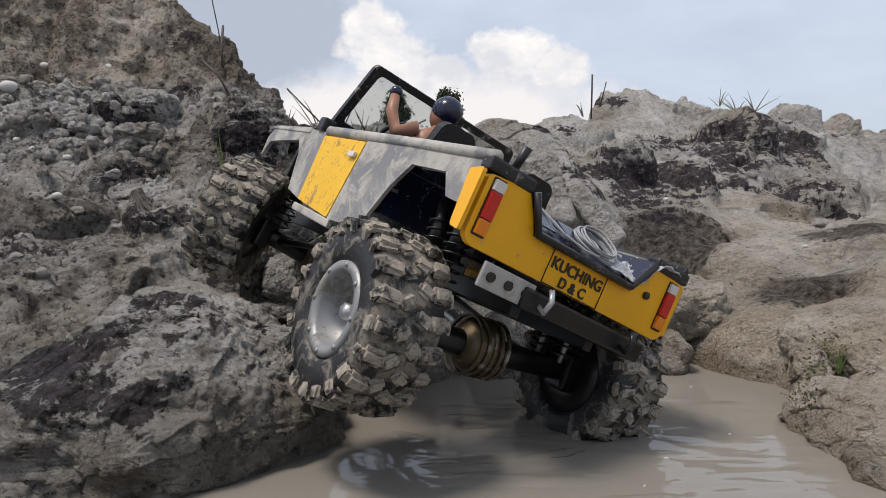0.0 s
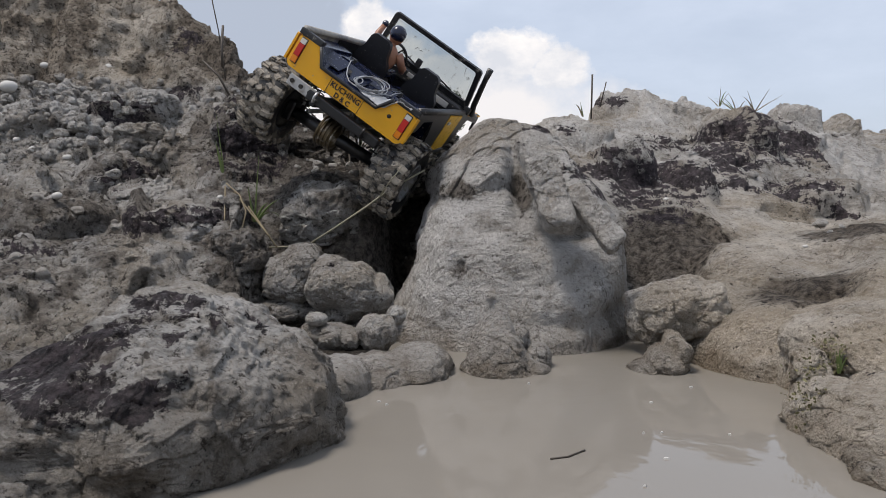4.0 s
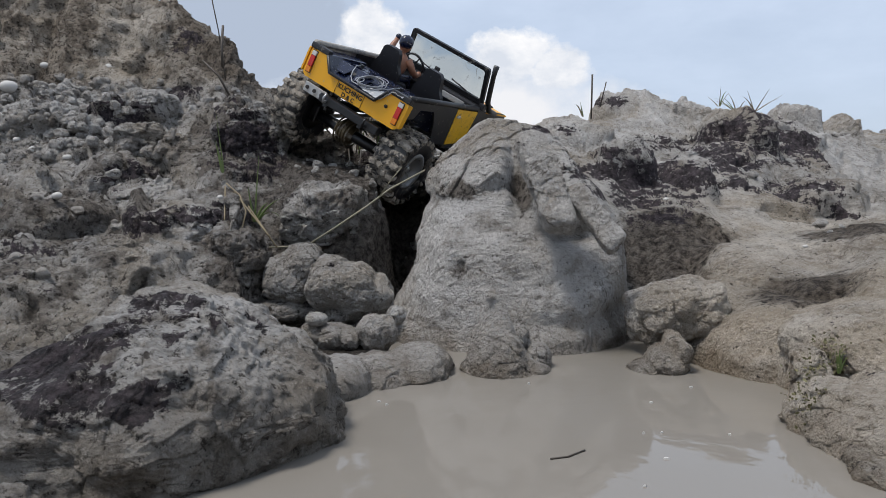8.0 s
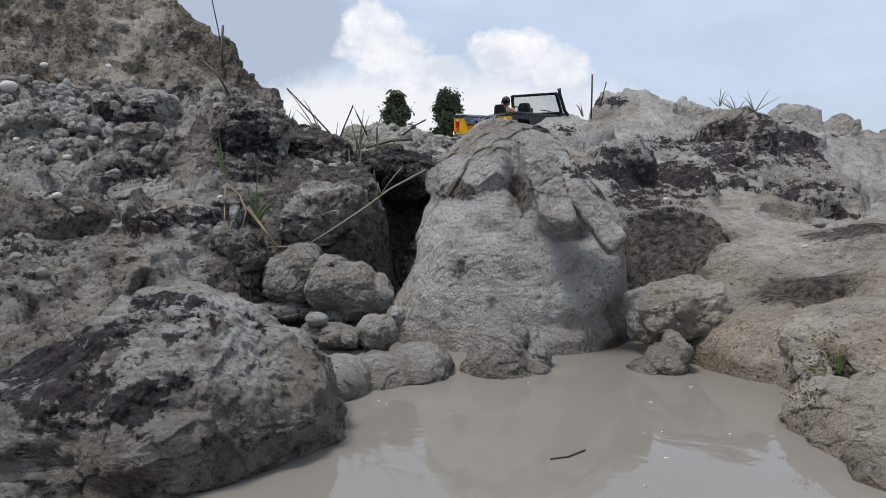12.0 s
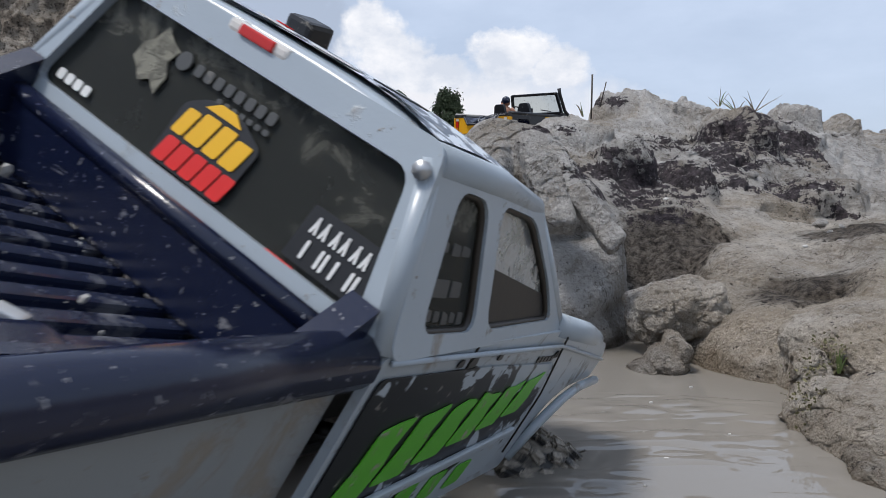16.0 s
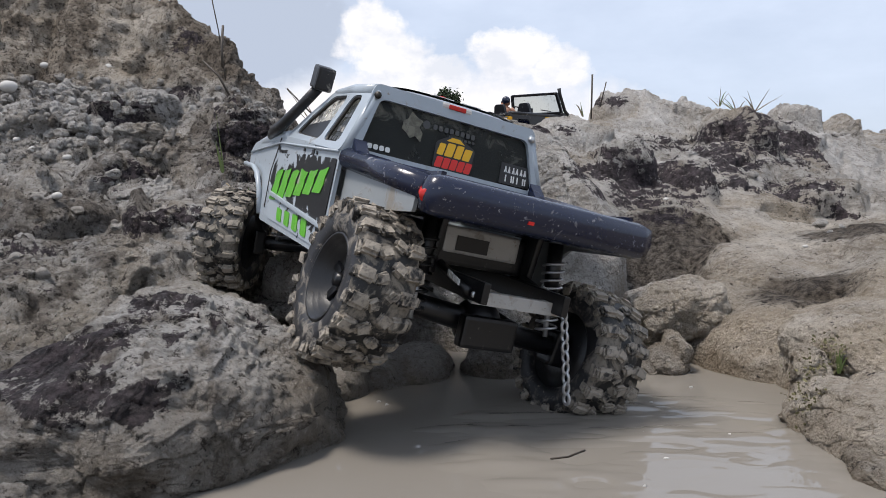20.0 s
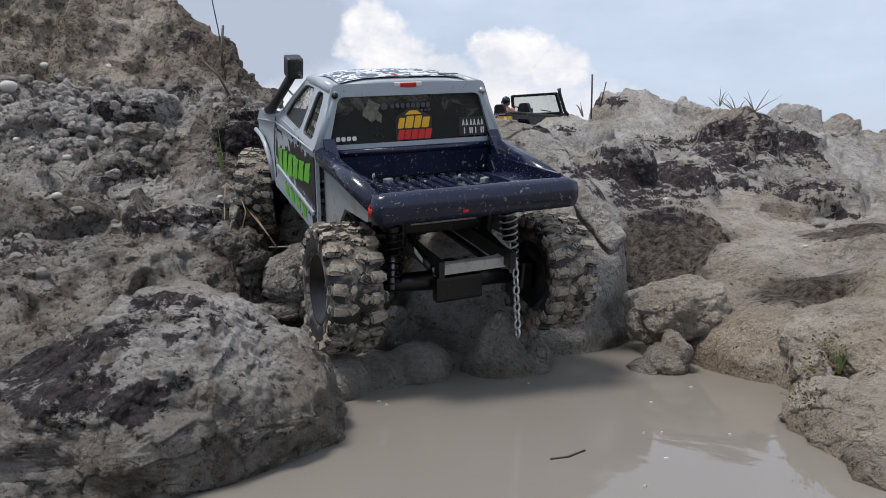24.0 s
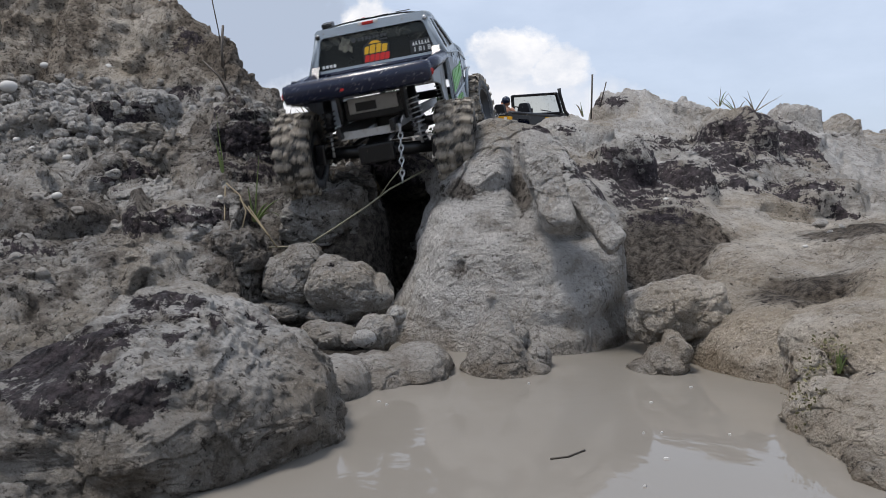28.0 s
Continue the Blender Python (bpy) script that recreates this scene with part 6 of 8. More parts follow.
    sticker("dried_mud", [[(-0.054, 0.033), (-0.049, 0.030), (-0.045, 0.026), (-0.040, 0.029), (-0.034, 0.025), (-0.033, 0.033), (-0.037, 0.038), (-0.034, 0.044), (-0.040, 0.046), (-0.046, 0.050), (-0.049, 0.043), (-0.053, 0.040)]], SMEAR, "smear of dried pale mud")

    tl = part("brake_light", one_box((-0.003, -0.066, 0.1805), (0.032, 0.004, 0.0055), bevel=0.0018), CLEAR, frame)
    part("red_lens", one_box((-0.003, -0.0675, 0.1805), (0.018, 0.003, 0.0042), bevel=0.0008), RED, tl)
    for s in (-1, 1):
        part("body_screw", one_tube([(s * 0.0815, -0.066, 0.172), (s * 0.0835, -0.0715, 0.172)], 0.0032, 10), STEEL if s > 0 else INK, frame)

    for s in (-1, 1):
        wall = lambda y, v, s=s: (s * (0.1055 - 0.023 * v), y, 0.116 + 0.061 * v)
        flank = lambda y, z, s=s: wall(y, z / 0.061)
        outer = rounded([(-0.074, 0), (0.116, 0.0085), (0.045, 0.061), (-0.066, 0.061)], 0.008)
        q = rounded([(-0.056, 0.008), (-0.010, 0.009), (-0.020, 0.055), (-0.047, 0.055)], 0.009, 5)
        w = rounded([(0.002, 0.0095), (0.090, 0.0145), (0.073, 0.032), (0.036, 0.056), (-0.006, 0.056)], 0.009, 5)
        sp = part("side_cab_panel", sheet(outer, flank, -0.003 * s, [q, w]), WHITE, car, "pale blue-white cab side")
        inn = lambda y, z, s=s: tuple(Vector(flank(y, z)) - Vector((s * 0.0018, 0, 0)))
        quarter = part("quarter_window", sheet([(-0.058, 0.006), (-0.008, 0.007), (-0.018, 0.057), (-0.049, 0.057)], inn, -0.001 * s), DARKGLASS, sp, "smoked quarter window with grey stickers")
        door = part("door_window", sheet([(0.0, 0.0075), (0.093, 0.0125), (0.075, 0.033), (0.037, 0.058), (-0.008, 0.058)], inn, -0.001 * s), MUDGLASS, sp, "muddy clear door window")
        for g, o in ((quarter, q), (door, w)):
            g.visible_shadow = False
            if g is door:
                # Added black sheet stands in for the dark interior behind the glass.
                part("window_mask", sheet([(0.003, 0.0100), (0.089, 0.0150), (0.078, 0.0255), (-0.001, 0.0330)], lambda y, z, s=s: tuple(Vector(flank(y, z)) - Vector((s * 0.0006, 0, 0))), -0.0003 * s), STICK_K, g, "black sheet in place of the dark interior behind the glass")
            part("window_seal", one_tube([flank(*p) for p in o + o[:1]], 0.0019, 6), INK, g, "black rubber seal")
        bm = bmesh.new()
        wr = random.Random(17)
        for z, h, count in ((0.011, 0.0042, 5), (0.0195, 0.0060, 2), (0.034, 0.0040, 3)):
            y = -0.049 + 0.12 * (z - 0.01)
            step = (0.034 - 0.35 * (z - 0.01)) / count
            for k in range(count):
                wide, lift = step * wr.uniform(0.55, 0.88), wr.uniform(-0.0006, 0.0006)
                plate(bm, rounded([(y, z + lift), (y + wide, z + lift), (y + wide * 1.05, z + h * wr.uniform(0.7, 1.0)), (y + wide * 0.1, z + h)], 0.0008, 2), [], lambda a, v, s=s: tuple(Vector(flank(a, v)) - Vector((s * 0.0008, 0, 0))), -0.0005 * s)
                y += step
        part_each("window_sticker", bm, material("faded_grey_vinyl", None), sp, "rows of faded grey sticker bars")
        # the moulded shell is rounded where its faces meet
        for name, pts, r in (("roof_edge", [(s * 0.0815, -0.064, 0.1760), (s * 0.0810, -0.01, 0.1785), (s * 0.0795, 0.044, 0.1755)], 0.0065), ("windshield_pillar", [(s * 0.0800, 0.042, 0.1755), (s * 0.0905, 0.080, 0.1505), (s * 0.1000, 0.116, 0.1245)], 0.0058),
                             ("cab_corner", [(s * 0.0815, -0.064, 0.1755), (s * 0.0925, -0.069, 0.147), (s * 0.1030, -0.073, 0.117)], 0.0045), ("wing_edge", [(s * 0.1000, 0.108, 0.1270), (s * 0.1010, 0.19, 0.1215), (s * 0.0985, 0.235, 0.1150), (s * 0.090, 0.258, 0.1075)], 0.0075)):
            part(name, one_tube(pts, r, 14), WHITE, car, soft=True)

        low = [(-0.074, 0.118), (0.116, 0.127), (0.19, 0.124), (0.245, 0.116), (0.260, 0.106), (0.258, 0.088), (0.236, 0.086), (0.205, 0.084), (0.180, 0.074), (0.162, 0.050), (0.155, 0.030), (-0.030, 0.026), (-0.074, 0.024)]
        ls = part("lower_body_side", sheet(rounded(low, 0.004, 2), side_of(s * 0.1065), 0.0035 * s), WHITE, car, "pale blue-white lower body side")
        sill = rounded([(-0.070, 0.030), (0.120, 0.036), (0.138, 0.070), (0.130, 0.106), (0.02, 0.110), (-0.070, 0.110)], 0.004)
        part("splash_decal", sheet(sill, side_of(s * 0.1075), 0.0006 * s), SPLASH, ls, "black splash decal")
        bm = bmesh.new()
        rnd = random.Random(21)
        for k in range(6):
            y, h, w = -0.060 + 0.029 * k, 0.034 - 0.002 * k, 0.030
            z = 0.056 + 0.0040 * k
            lean = w * 0.42
            glyph = [(y, z), (y + w * 0.80, z + 0.001), (y + w * 0.80 + lean * 0.5, z + h * rnd.uniform(0.42, 0.55)), (y + w * 0.72 + lean * 0.6, z + h * 0.62), (y + w * 0.80 + lean, z + h * rnd.uniform(0.86, 1.1)),
                     (y + w * 0.40 + lean, z + h * rnd.uniform(0.90, 1.05)), (y + lean, z + h * rnd.uniform(0.86, 1.0)), (y + w * 0.08 + lean * 0.5, z + h * rnd.uniform(0.45, 0.6))]
            flip = lambda a, b, s=s: (s * 0.1083, a if s > 0 else 0.064 - a, b)
            plate(bm, rounded(glyph, 0.0022, 2), [], flip, 0.0005)
        for k in range(4):
            y = -0.030 + 0.030 * k
            plate(bm, rounded([(y, 0.034 + 0.001 * k), (y + 0.018, 0.035 + 0.001 * k), (y + 0.023, 0.051), (y + 0.005, 0.050)], 0.002, 2), [], side_of(s * 0.1083), 0.0005 * s)
        part_each("green_decal", bm, GREEN, ls, "torn bright green decal shapes")
        part("side_trim", one_box((s * 0.1090, 0.028, 0.0565), (0.0028, 0.19, 0.0045), (4, 0, 0), bevel=0.001), WHITE, ls)
        bm = bmesh.new()
        for k in range(4):
            bar_text(bm, (s * 0.1072, 0.094 - 0.002 * k, 0.108 - 0.006 * k), 0.03, 0.0035, 5, (0, 1, 0), (0, 0, 1), 0.0006 * s, k)
        part_each("sponsor_bar", bm, STICK_K, ls)
        bm = bmesh.new()
        for k in range(12):
            y, z, r = rnd.uniform(-0.03, 0.13), rnd.uniform(0.092, 0.114), rnd.uniform(0.0015, 0.0038)
            plate(bm, rounded([(y - r, z - r * 0.6), (y + r * 1.4, z - r * 0.4), (y + r, z + r), (y - r * 0.8, z + r * 0.7)], r * 0.5, 2), [], side_of(s * 0.1074), 0.0005 * s)
        part_each("splash_spot", bm, STICK_K, ls)
        part("door_seam", one_box((s * 0.1066, -0.0405 + 0.04, 0.075), (0.001, 0.0012, 0.09)), INK, ls)
        part("wing_seam", one_tube([(s * 0.1082, 0.136, 0.045), (s * 0.1082, 0.140, 0.085), (s * 0.1082, 0.122, 0.124)], 0.0006, 5), INK, ls)
        part("shoulder_line", one_tube([(s * 0.1078, -0.07, 0.1165), (s * 0.1082, 0.12, 0.1185), (s * 0.1078, 0.255, 0.1035)], 0.0012, 6), WHITE, ls)
        part("fender_flare", one_tube([(s * 0.107, 0.158, 0.036), (s * 0.110, 0.168, 0.062), (s * 0.112, 0.184, 0.080), (s * 0.112, 0.210, 0.087), (s * 0.111, 0.258, 0.088)], 0.003, 8), WHITE, car, soft=True)
        part("bed_side", sheet(rounded([(-0.075, 0.110), (-0.222, 0.096), (-0.222, 0.082), (-0.150, 0.076), (-0.128, 0.055), (-0.116, 0.018), (-0.075, 0.014)], 0.003, 2), side_of(s * 0.0985), 0.003 * s), GREYPANEL, car, "scuffed grey-white bed side")
        part("bed_rail", one_tube([(s * 0.0985, -0.075, 0.1125), (s * 0.096, -0.15, 0.107), (s * 0.0925, -0.228, 0.0995)], 0.0095, 12), NAVY, car, "worn black bed rail", soft=True)
        part("bed_wall", one_box((s * 0.0855, -0.155, 0.095), (0.004, 0.155, 0.028), (-3.5, 0, 0)), NAVY, car)
        part("wheel_box", one_box((s * 0.070, -0.186, 0.0915), (0.030, 0.078, 0.018), (-3.5, 0, 0), bevel=0.004), NAVY, car)
        part("corner_gusset", sheet([(0, 0), (0.030, 0), (0, 0.026)], lambda a, b, s=s: (s * 0.087, -0.078 - a, 0.104 + b), 0.012 * s), NAVY, car)
        part("tail_lamp", one_tube([(s * 0.0945, -0.2265, 0.0985), (s * 0.0985, -0.2395, 0.0945)], 0.005, 10), RED, car, "small cracked red tail lamp")

    # roof
    u, v = np.meshgrid(np.linspace(-1, 1, 15), np.linspace(0, 1, 17), indexing="ij")
    u, v = u.ravel(), v.ravel()
    half = 0.083 - 0.004 * v
    z = 0.1855 - 0.0085 * np.abs(u) ** 4 + 0.003 * np.sin(np.pi * v) - 0.003 * smooth(0.85, 1.0, v) - 0.002 * smooth(0.1, 0, v)
    top = grid_mesh("roof", np.stack([u * half, -0.066 + 0.115 * v, z], 1), 15, 17, flip=True)
    top.materials.append(WHITE)
    roof = new("roof", top)
    roof.parent = car
    sol = roof.modifiers.new("thick", "SOLIDIFY")
    sol.thickness, sol.offset = 0.004, 1
    tagged(roof, "pale roof under a black and white camouflage wrap")
    inside = grid_mesh("roof_decal", np.stack([u * half * 0.9, -0.056 + 0.098 * v, 0.1872 - 0.0085 * np.abs(u * 0.9) ** 4 + 0.003 * np.sin(np.pi * (0.09 + 0.85 * v))], 1), 15, 17, flip=True)
    inside.materials.append(ROOFWRAP)
    wr = new("roof_decal", inside)
    wr.parent = roof
    tagged(wr, "black and white camouflage decal")
    on_roof = lambda a, b: (a, b, 0.1892)
    for name, x, mat in (("roof_sticker", -0.012, STICK_W), ("roof_sticker", 0.018, STICK_W), ("roof_sticker", 0.05, STICK_K)):
        part(name, sheet(rounded([(x - 0.011, -0.054), (x + 0.011, -0.054), (x + 0.010, -0.044), (x - 0.010, -0.044)], 0.001, 2), on_roof, 0.0006), mat, roof, "small printed sticker")
    part("red_disc", sheet([(-0.012 + 0.0035 * math.cos(a), -0.049 + 0.0035 * math.sin(a)) for a in np.linspace(0, 6.28, 14, endpoint=False)], lambda a, b: (a, b, 0.1900), 0.0005), STICK_R, roof, "red disc on white")

    # windshield, bonnet, nose
    front = lambda a, b: (a, 0.116 - 0.071 * b, 0.126 + 0.052 * b)
    wf = part("windshield_frame", sheet(rounded([(-0.1, 0), (0.1, 0), (0.081, 1), (-0.081, 1)], 0.005), front, 0.003, [rounded([(-0.088, 0.10), (0.088, 0.10), (0.073, 0.9), (-0.073, 0.9)], 0.006)]), WHITE, car)
    part("windshield", sheet([(-0.09, 0.08), (0.09, 0.08), (0.075, 0.92), (-0.075, 0.92)], lambda a, b: tuple(Vector(front(a, b)) - Vector((0, 0.002, 0.001))), 0.001), GLASS, wf)
    wf.children[-1].visible_shadow = False
    part("cowl", one_box((0, 0.110, 0.1265), (0.202, 0.020, 0.009), (-6, 0, 0), bevel=0.0035), WHITE, car)
    hd = part("bonnet", sheet(rounded([(-0.101, 0.112), (0.101, 0.112), (0.100, 0.20), (0.088, 0.262), (-0.088, 0.262), (-0.100, 0.20)], 0.008), lambda a, b: (a, b, 0.1275 - 0.085 * (b - 0.112)), 0.008), WHITE, car, "pale bonnet with black vents")
    for s in (-1, 1):
        part("bonnet_vent", sheet(rounded([(s * 0.05 - 0.026, 0.125), (s * 0.05 + 0.026, 0.125), (s * 0.05 + 0.020, 0.185), (s * 0.05 - 0.020, 0.185)], 0.004), lambda a, b: (a, b, 0.1290 - 0.085 * (b - 0.112)), 0.002), STICK_K, hd)
        part("headlight", one_box((s * 0.073, 0.2625, 0.100), (0.036, 0.006, 0.016), bevel=0.003), CLEAR, car)
        part("wiper", one_tube([(s * 0.05, 0.117, 0.130), (s * 0.05 - 0.05, 0.108, 0.136)], 0.0012, 5), BLACK, wf)
    part("grille", one_box((0, 0.262, 0.098), (0.11, 0.006, 0.02), bevel=0.002), BLACK, car)
    part("front_panel", one_box((0, 0.2585, 0.09), (0.196, 0.006, 0.036), bevel=0.003), WHITE, car)
    part("front_bumper", one_box((0, 0.272, 0.05), (0.15, 0.016, 0.016), bevel=0.003), FRAME_BLACK, car)

    part("interior_tray", one_box((0, 0.006, 0.132), (0.176, 0.138, 0.034), (-5, 0, 0), bevel=0.003), BLACK, car, "black moulded interior tray")

    # snorkel on the driver's side
    sn = part("snorkel", one_tube([(-0.106, 0.175, 0.126), (-0.110, 0.150, 0.131), (-0.112, 0.120, 0.136), (-0.104, 0.092, 0.158), (-0.096, 0.068, 0.180)], [0.006, 0.0065, 0.006, 0.0055, 0.0055], 10), BLACK, car, "black plastic snorkel", soft=True)
    part("snorkel_head", one_box((-0.095, 0.062, 0.190), (0.019, 0.021, 0.024), (12, 0, 0), bevel=0.003), BLACK, sn)

    # bed
    fl = part("bed_floor", one_box((0, -0.154, 0.0835), (0.170, 0.158, 0.004), (-3.5, 0, 0)), NAVY, car, "ribbed navy bed floor splashed with clay")
    for k in range(13):
        part("rib", one_box((-0.078 + 0.013 * k, -0.154, 0.0876), (0.0076, 0.152, 0.0052), (-3.5, 0, 0), bevel=0.0016), RIBNAVY, fl)
    part("bed_front", one_box((0, -0.081, 0.100), (0.172, 0.006, 0.028), bevel=0.002), NAVY, car)
    part("bed_front_rail", one_tube([(-0.094, -0.0815, 0.1145), (0.094, -0.0815, 0.1145)], 0.0042, 8), NAVY, car)
    part("tail_bar", one_box((0, -0.236, 0.0965), (0.202, 0.025, 0.029), bevel=0.0115), NAVY, car, "thick black rubber-coated tail bar", soft=True)
    tb = car.children[-1]
    part("red_sticker", one_box((-0.018, -0.2484, 0.092), (0.005, 0.0012, 0.0025)), STICK_R, tb)
    rnd, bm = random.Random(9), bmesh.new()
    for k in range(80):
        x, y, r = rnd.uniform(-0.08, 0.08), rnd.uniform(-0.222, -0.09), 0.0004 + 0.0022 * rnd.random() ** 4
        bmesh.ops.create_icosphere(bm, subdivisions=1, radius=r, matrix=pose(x, y, 0.0892 - (y + 0.154) * -0.061 - 0.0, k * 40, k * 70, 0) @ Matrix.Diagonal((1.4, 1, 0.7, 1)))
    part_each("clay_crumb", bm, CRUMB, fl, "pale crumbs of clay")
    wires = one_tube([(-0.044, -0.128, 0.092), (-0.05, -0.145, 0.0905), (-0.035, -0.165, 0.0895), (-0.005, -0.178, 0.0885), (0.028, -0.170, 0.0895), (0.045, -0.155, 0.0905)], 0.0009, 6)
    wi = part("cable", wires, BLACK, car, "black cable with two plugs")
    for x, y in ((-0.046, -0.124), (0.048, -0.152)):
        part("plug", one_box((x, y, 0.0925), (0.009, 0.006, 0.006), (0, 0, 30), bevel=0.001), STEEL, wi)

    # chassis
    for s in (-1, 1):
        part("frame_rail", one_box((s * 0.036, 0.01, 0.036), (0.006, 0.50, 0.016), bevel=0.001), FRAME_BLACK, car)
        bk = part("rear_strut", one_tube([(s * 0.041, -0.224, 0.034), (s * 0.040, -0.170, 0.046)], 0.0035, 8), FRAME_BLACK, car)
        bar_text_bm = bar_text(bmesh.new(), (s * 0.0452, -0.215, 0.036), 0.022, 0.005, 5, (0, 1, 0.2), (0, 0, 1), 0.0006 * s, 3)
        part_each("maker_bar", bar_text_bm, STICK_W, bk)
        part("shock_tower", one_box((s * 0.046, -0.160, 0.062), (0.006, 0.026, 0.046), (8, 0, 0), bevel=0.002), FRAME_BLACK, car)
        part("link_arm", one_tube([(s * 0.07, -0.165, -0.006), (s * 0.036, -0.02, 0.02)], 0.004, 8), FRAME_BLACK, car)
        part("link_arm", one_tube([(s * 0.07, 0.215, -0.006), (s * 0.036, 0.06, 0.02)], 0.004, 8), FRAME_BLACK, car)
        shock_of(car, (s * 0.064, -0.186, 0.002), (s * 0.060, -0.178, 0.080), "coil-over shock absorber with pale spring" if s > 0 else "black coil-over shock absorber")
        shock_of(car, (s * 0.062, 0.226, 0.002), (s * 0.052, 0.205, 0.085), "coil-over shock absorber with pale spring")
    rb = part("rear_crossmember", sheet(rounded([(-0.0385, 0), (0.0445, 0), (0.039, 0.016), (0.026, 0.008), (-0.020, 0.008), (-0.033, 0.016)], 0.002, 2), lambda a, b: (a, -0.227 + b, 0.036), 0.010), ALLOY, car, "bare alloy rear crossmember")
    for x in (-0.0375, 0.0435):
        part("crossmember_bolt", one_tube([(x, -0.229, 0.033), (x, -0.226, 0.033)], 0.003, 6), STEEL, rb)
    ch = new("chain")
    ch.parent = car
    tagged(ch, "steel chain hanging from the crossmember")
    link = lathe(bmesh.new(), [(-0.0009, 0.0022), (0.0009, 0.0022), (0.0009, 0.0038), (-0.0009, 0.0038)], 12)
    for v in link.verts:
        v.co.z *= 1.45
    first = part("link", link, STEEL, ch)
    ch.matrix_local = pose(0.044, -0.230, 0.028)
    first.matrix_local = pose(0, 0, 0)
    for k in range(1, 9):
        o = new("link", first.data)
        o.parent = ch
        o.matrix_local = pose(0.0004 * k, 0, -0.0082 * k, 0, 0, 90 * (k % 2) + 8)
    part("battery_tray", one_box((0, -0.120, 0.060), (0.088, 0.08, 0.03), bevel=0.003), FRAME_BLACK, car)
    part("receiver_box", one_box((0.0, -0.155, 0.066), (0.072, 0.012, 0.022), bevel=0.002), ALLOY, car, "silver box with black label")
    part("label", one_box((-0.01, -0.1618, 0.064), (0.03, 0.001, 0.012)), STICK_K, car.children[-1])
    part("gearbox", one_box((0, 0.03, 0.028), (0.06, 0.10, 0.04), bevel=0.006), FRAME_BLACK, car)
    part("skid_plate", one_box((0, 0.03, 0.004), (0.07, 0.12, 0.008), bevel=0.002), FRAME_BLACK, car)
    part("drive_shaft", one_tube([(0.0, -0.02, 0.015), (0.0, -0.165, 0.0)], 0.004, 8), STEEL, car)
    part("drive_shaft", one_tube([(0.0, 0.08, 0.015), (0.0, 0.215, 0.0)], 0.004, 8), STEEL, car)
    part("servo_plate", one_box((0, -0.196, 0.0), (0.05, 0.012, 0.026), bevel=0.003), FRAME_BLACK, car)

    wheels = [wheel_of(car, 0.060, 0.050, "step", 20 + k) for k in range(4)]
    axles = [axle_of(car, 0.112, 0.060, 0.0, FRAME_BLACK) for _ in range(2)]
    return car, wheels, axles, ch


YT, YWHEELS, YAXLES = build_jeep()
DOLL = build_doll()
WT, WWHEELS, WAXLES, WCHAIN = build_pickup()


# ---- loose small things ----
for k, (x, y, z, r) in enumerate(((-0.901, 1.628, 0.388, 0.017), (-0.490, 1.227, 0.198, 0.018), (-0.966, 1.664, 0.432, 0.028), (-0.318, 1.054, 0.183, 0.007), (-0.408, 0.878, 0.091, 0.006),
                                  (-0.676, 1.333, 0.257, 0.010), (-0.742, 1.346, 0.272, 0.012), (-0.799, 1.393, 0.294, 0.010), (-0.880, 1.976, 0.533, 0.024), (-1.050, 1.972, 0.538, 0.015),
                                  (0.342, 1.131, 0.180, 0.007), (0.468, 0.951, 0.119, 0.005), (1.147, 2.048, 0.368, 0.012), (-0.526, 1.007, 0.185, 0.009), (-0.376, 1.12, 0.172, 0.006))):
    pebble((x, y, z), r * 0.72, PEBBLE, "smooth white quartz pebble on the clay bank", k)
pebble((-0.590, 1.393, 0.276), 0.013, RUST, "rust-brown pebble among grey rubble", 33)


def plant_mat(a, b, rough=0.6):
    def build(nt, bsdf):
        nt.links.new(mixed(nt, tex_noise(nt, 60.0, 4, 0.6, obj_co(nt)), a, b), bsdf.inputs["Base Color"])
        bsdf.inputs["Roughness"].default_value = rough
    return build


STRAW = material("dry_grass", plant_mat((0.10, 0.075, 0.04), (0.24, 0.19, 0.11)))
BLADE = material("green_grass", plant_mat((0.05, 0.08, 0.018), (0.12, 0.16, 0.04)))
TWIG = material("dark_twig", plant_mat((0.025, 0.02, 0.016), (0.07, 0.055, 0.04)))
STEM = material("pale_stem", plant_mat((0.16, 0.15, 0.10), (0.26, 0.24, 0.17)))
LEAF = material("tree_leaves", plant_mat((0.014, 0.026, 0.010), (0.038, 0.060, 0.022), 0.7))
BARK = material("tree_bark", plant_mat((0.05, 0.04, 0.03), (0.11, 0.09, 0.07), 0.9))
AUTUMN = material("yellow_leaf", plant_mat((0.50, 0.22, 0.01), (0.62, 0.34, 0.03)))


def blade(bm, base, tip, wide, sag=0.0, side=(1, 0, 0), n=7):
    """A grass blade: a folded strip that narrows to its tip and droops by sag."""
    a, b, e = Vector(base), Vector(tip), Vector(side)
    rows = []
    for k in range(n + 1):
        f = k / n
        c = a.lerp(b, f) + Vector((0, 0, sag * 4 * f * (1 - f)))
        h = wide * (1 - f ** 1.6) * 0.5 + 0.0002
        rows.append([bm.verts.new(c - e * h), bm.verts.new(c + Vector((0, -h * 0.5, 0))), bm.verts.new(c + e * h)])
    for p, q in zip(rows, rows[1:]):
        for j in (0, 1):
            bm.faces.new((p[j], p[j + 1], q[j + 1], q[j]))


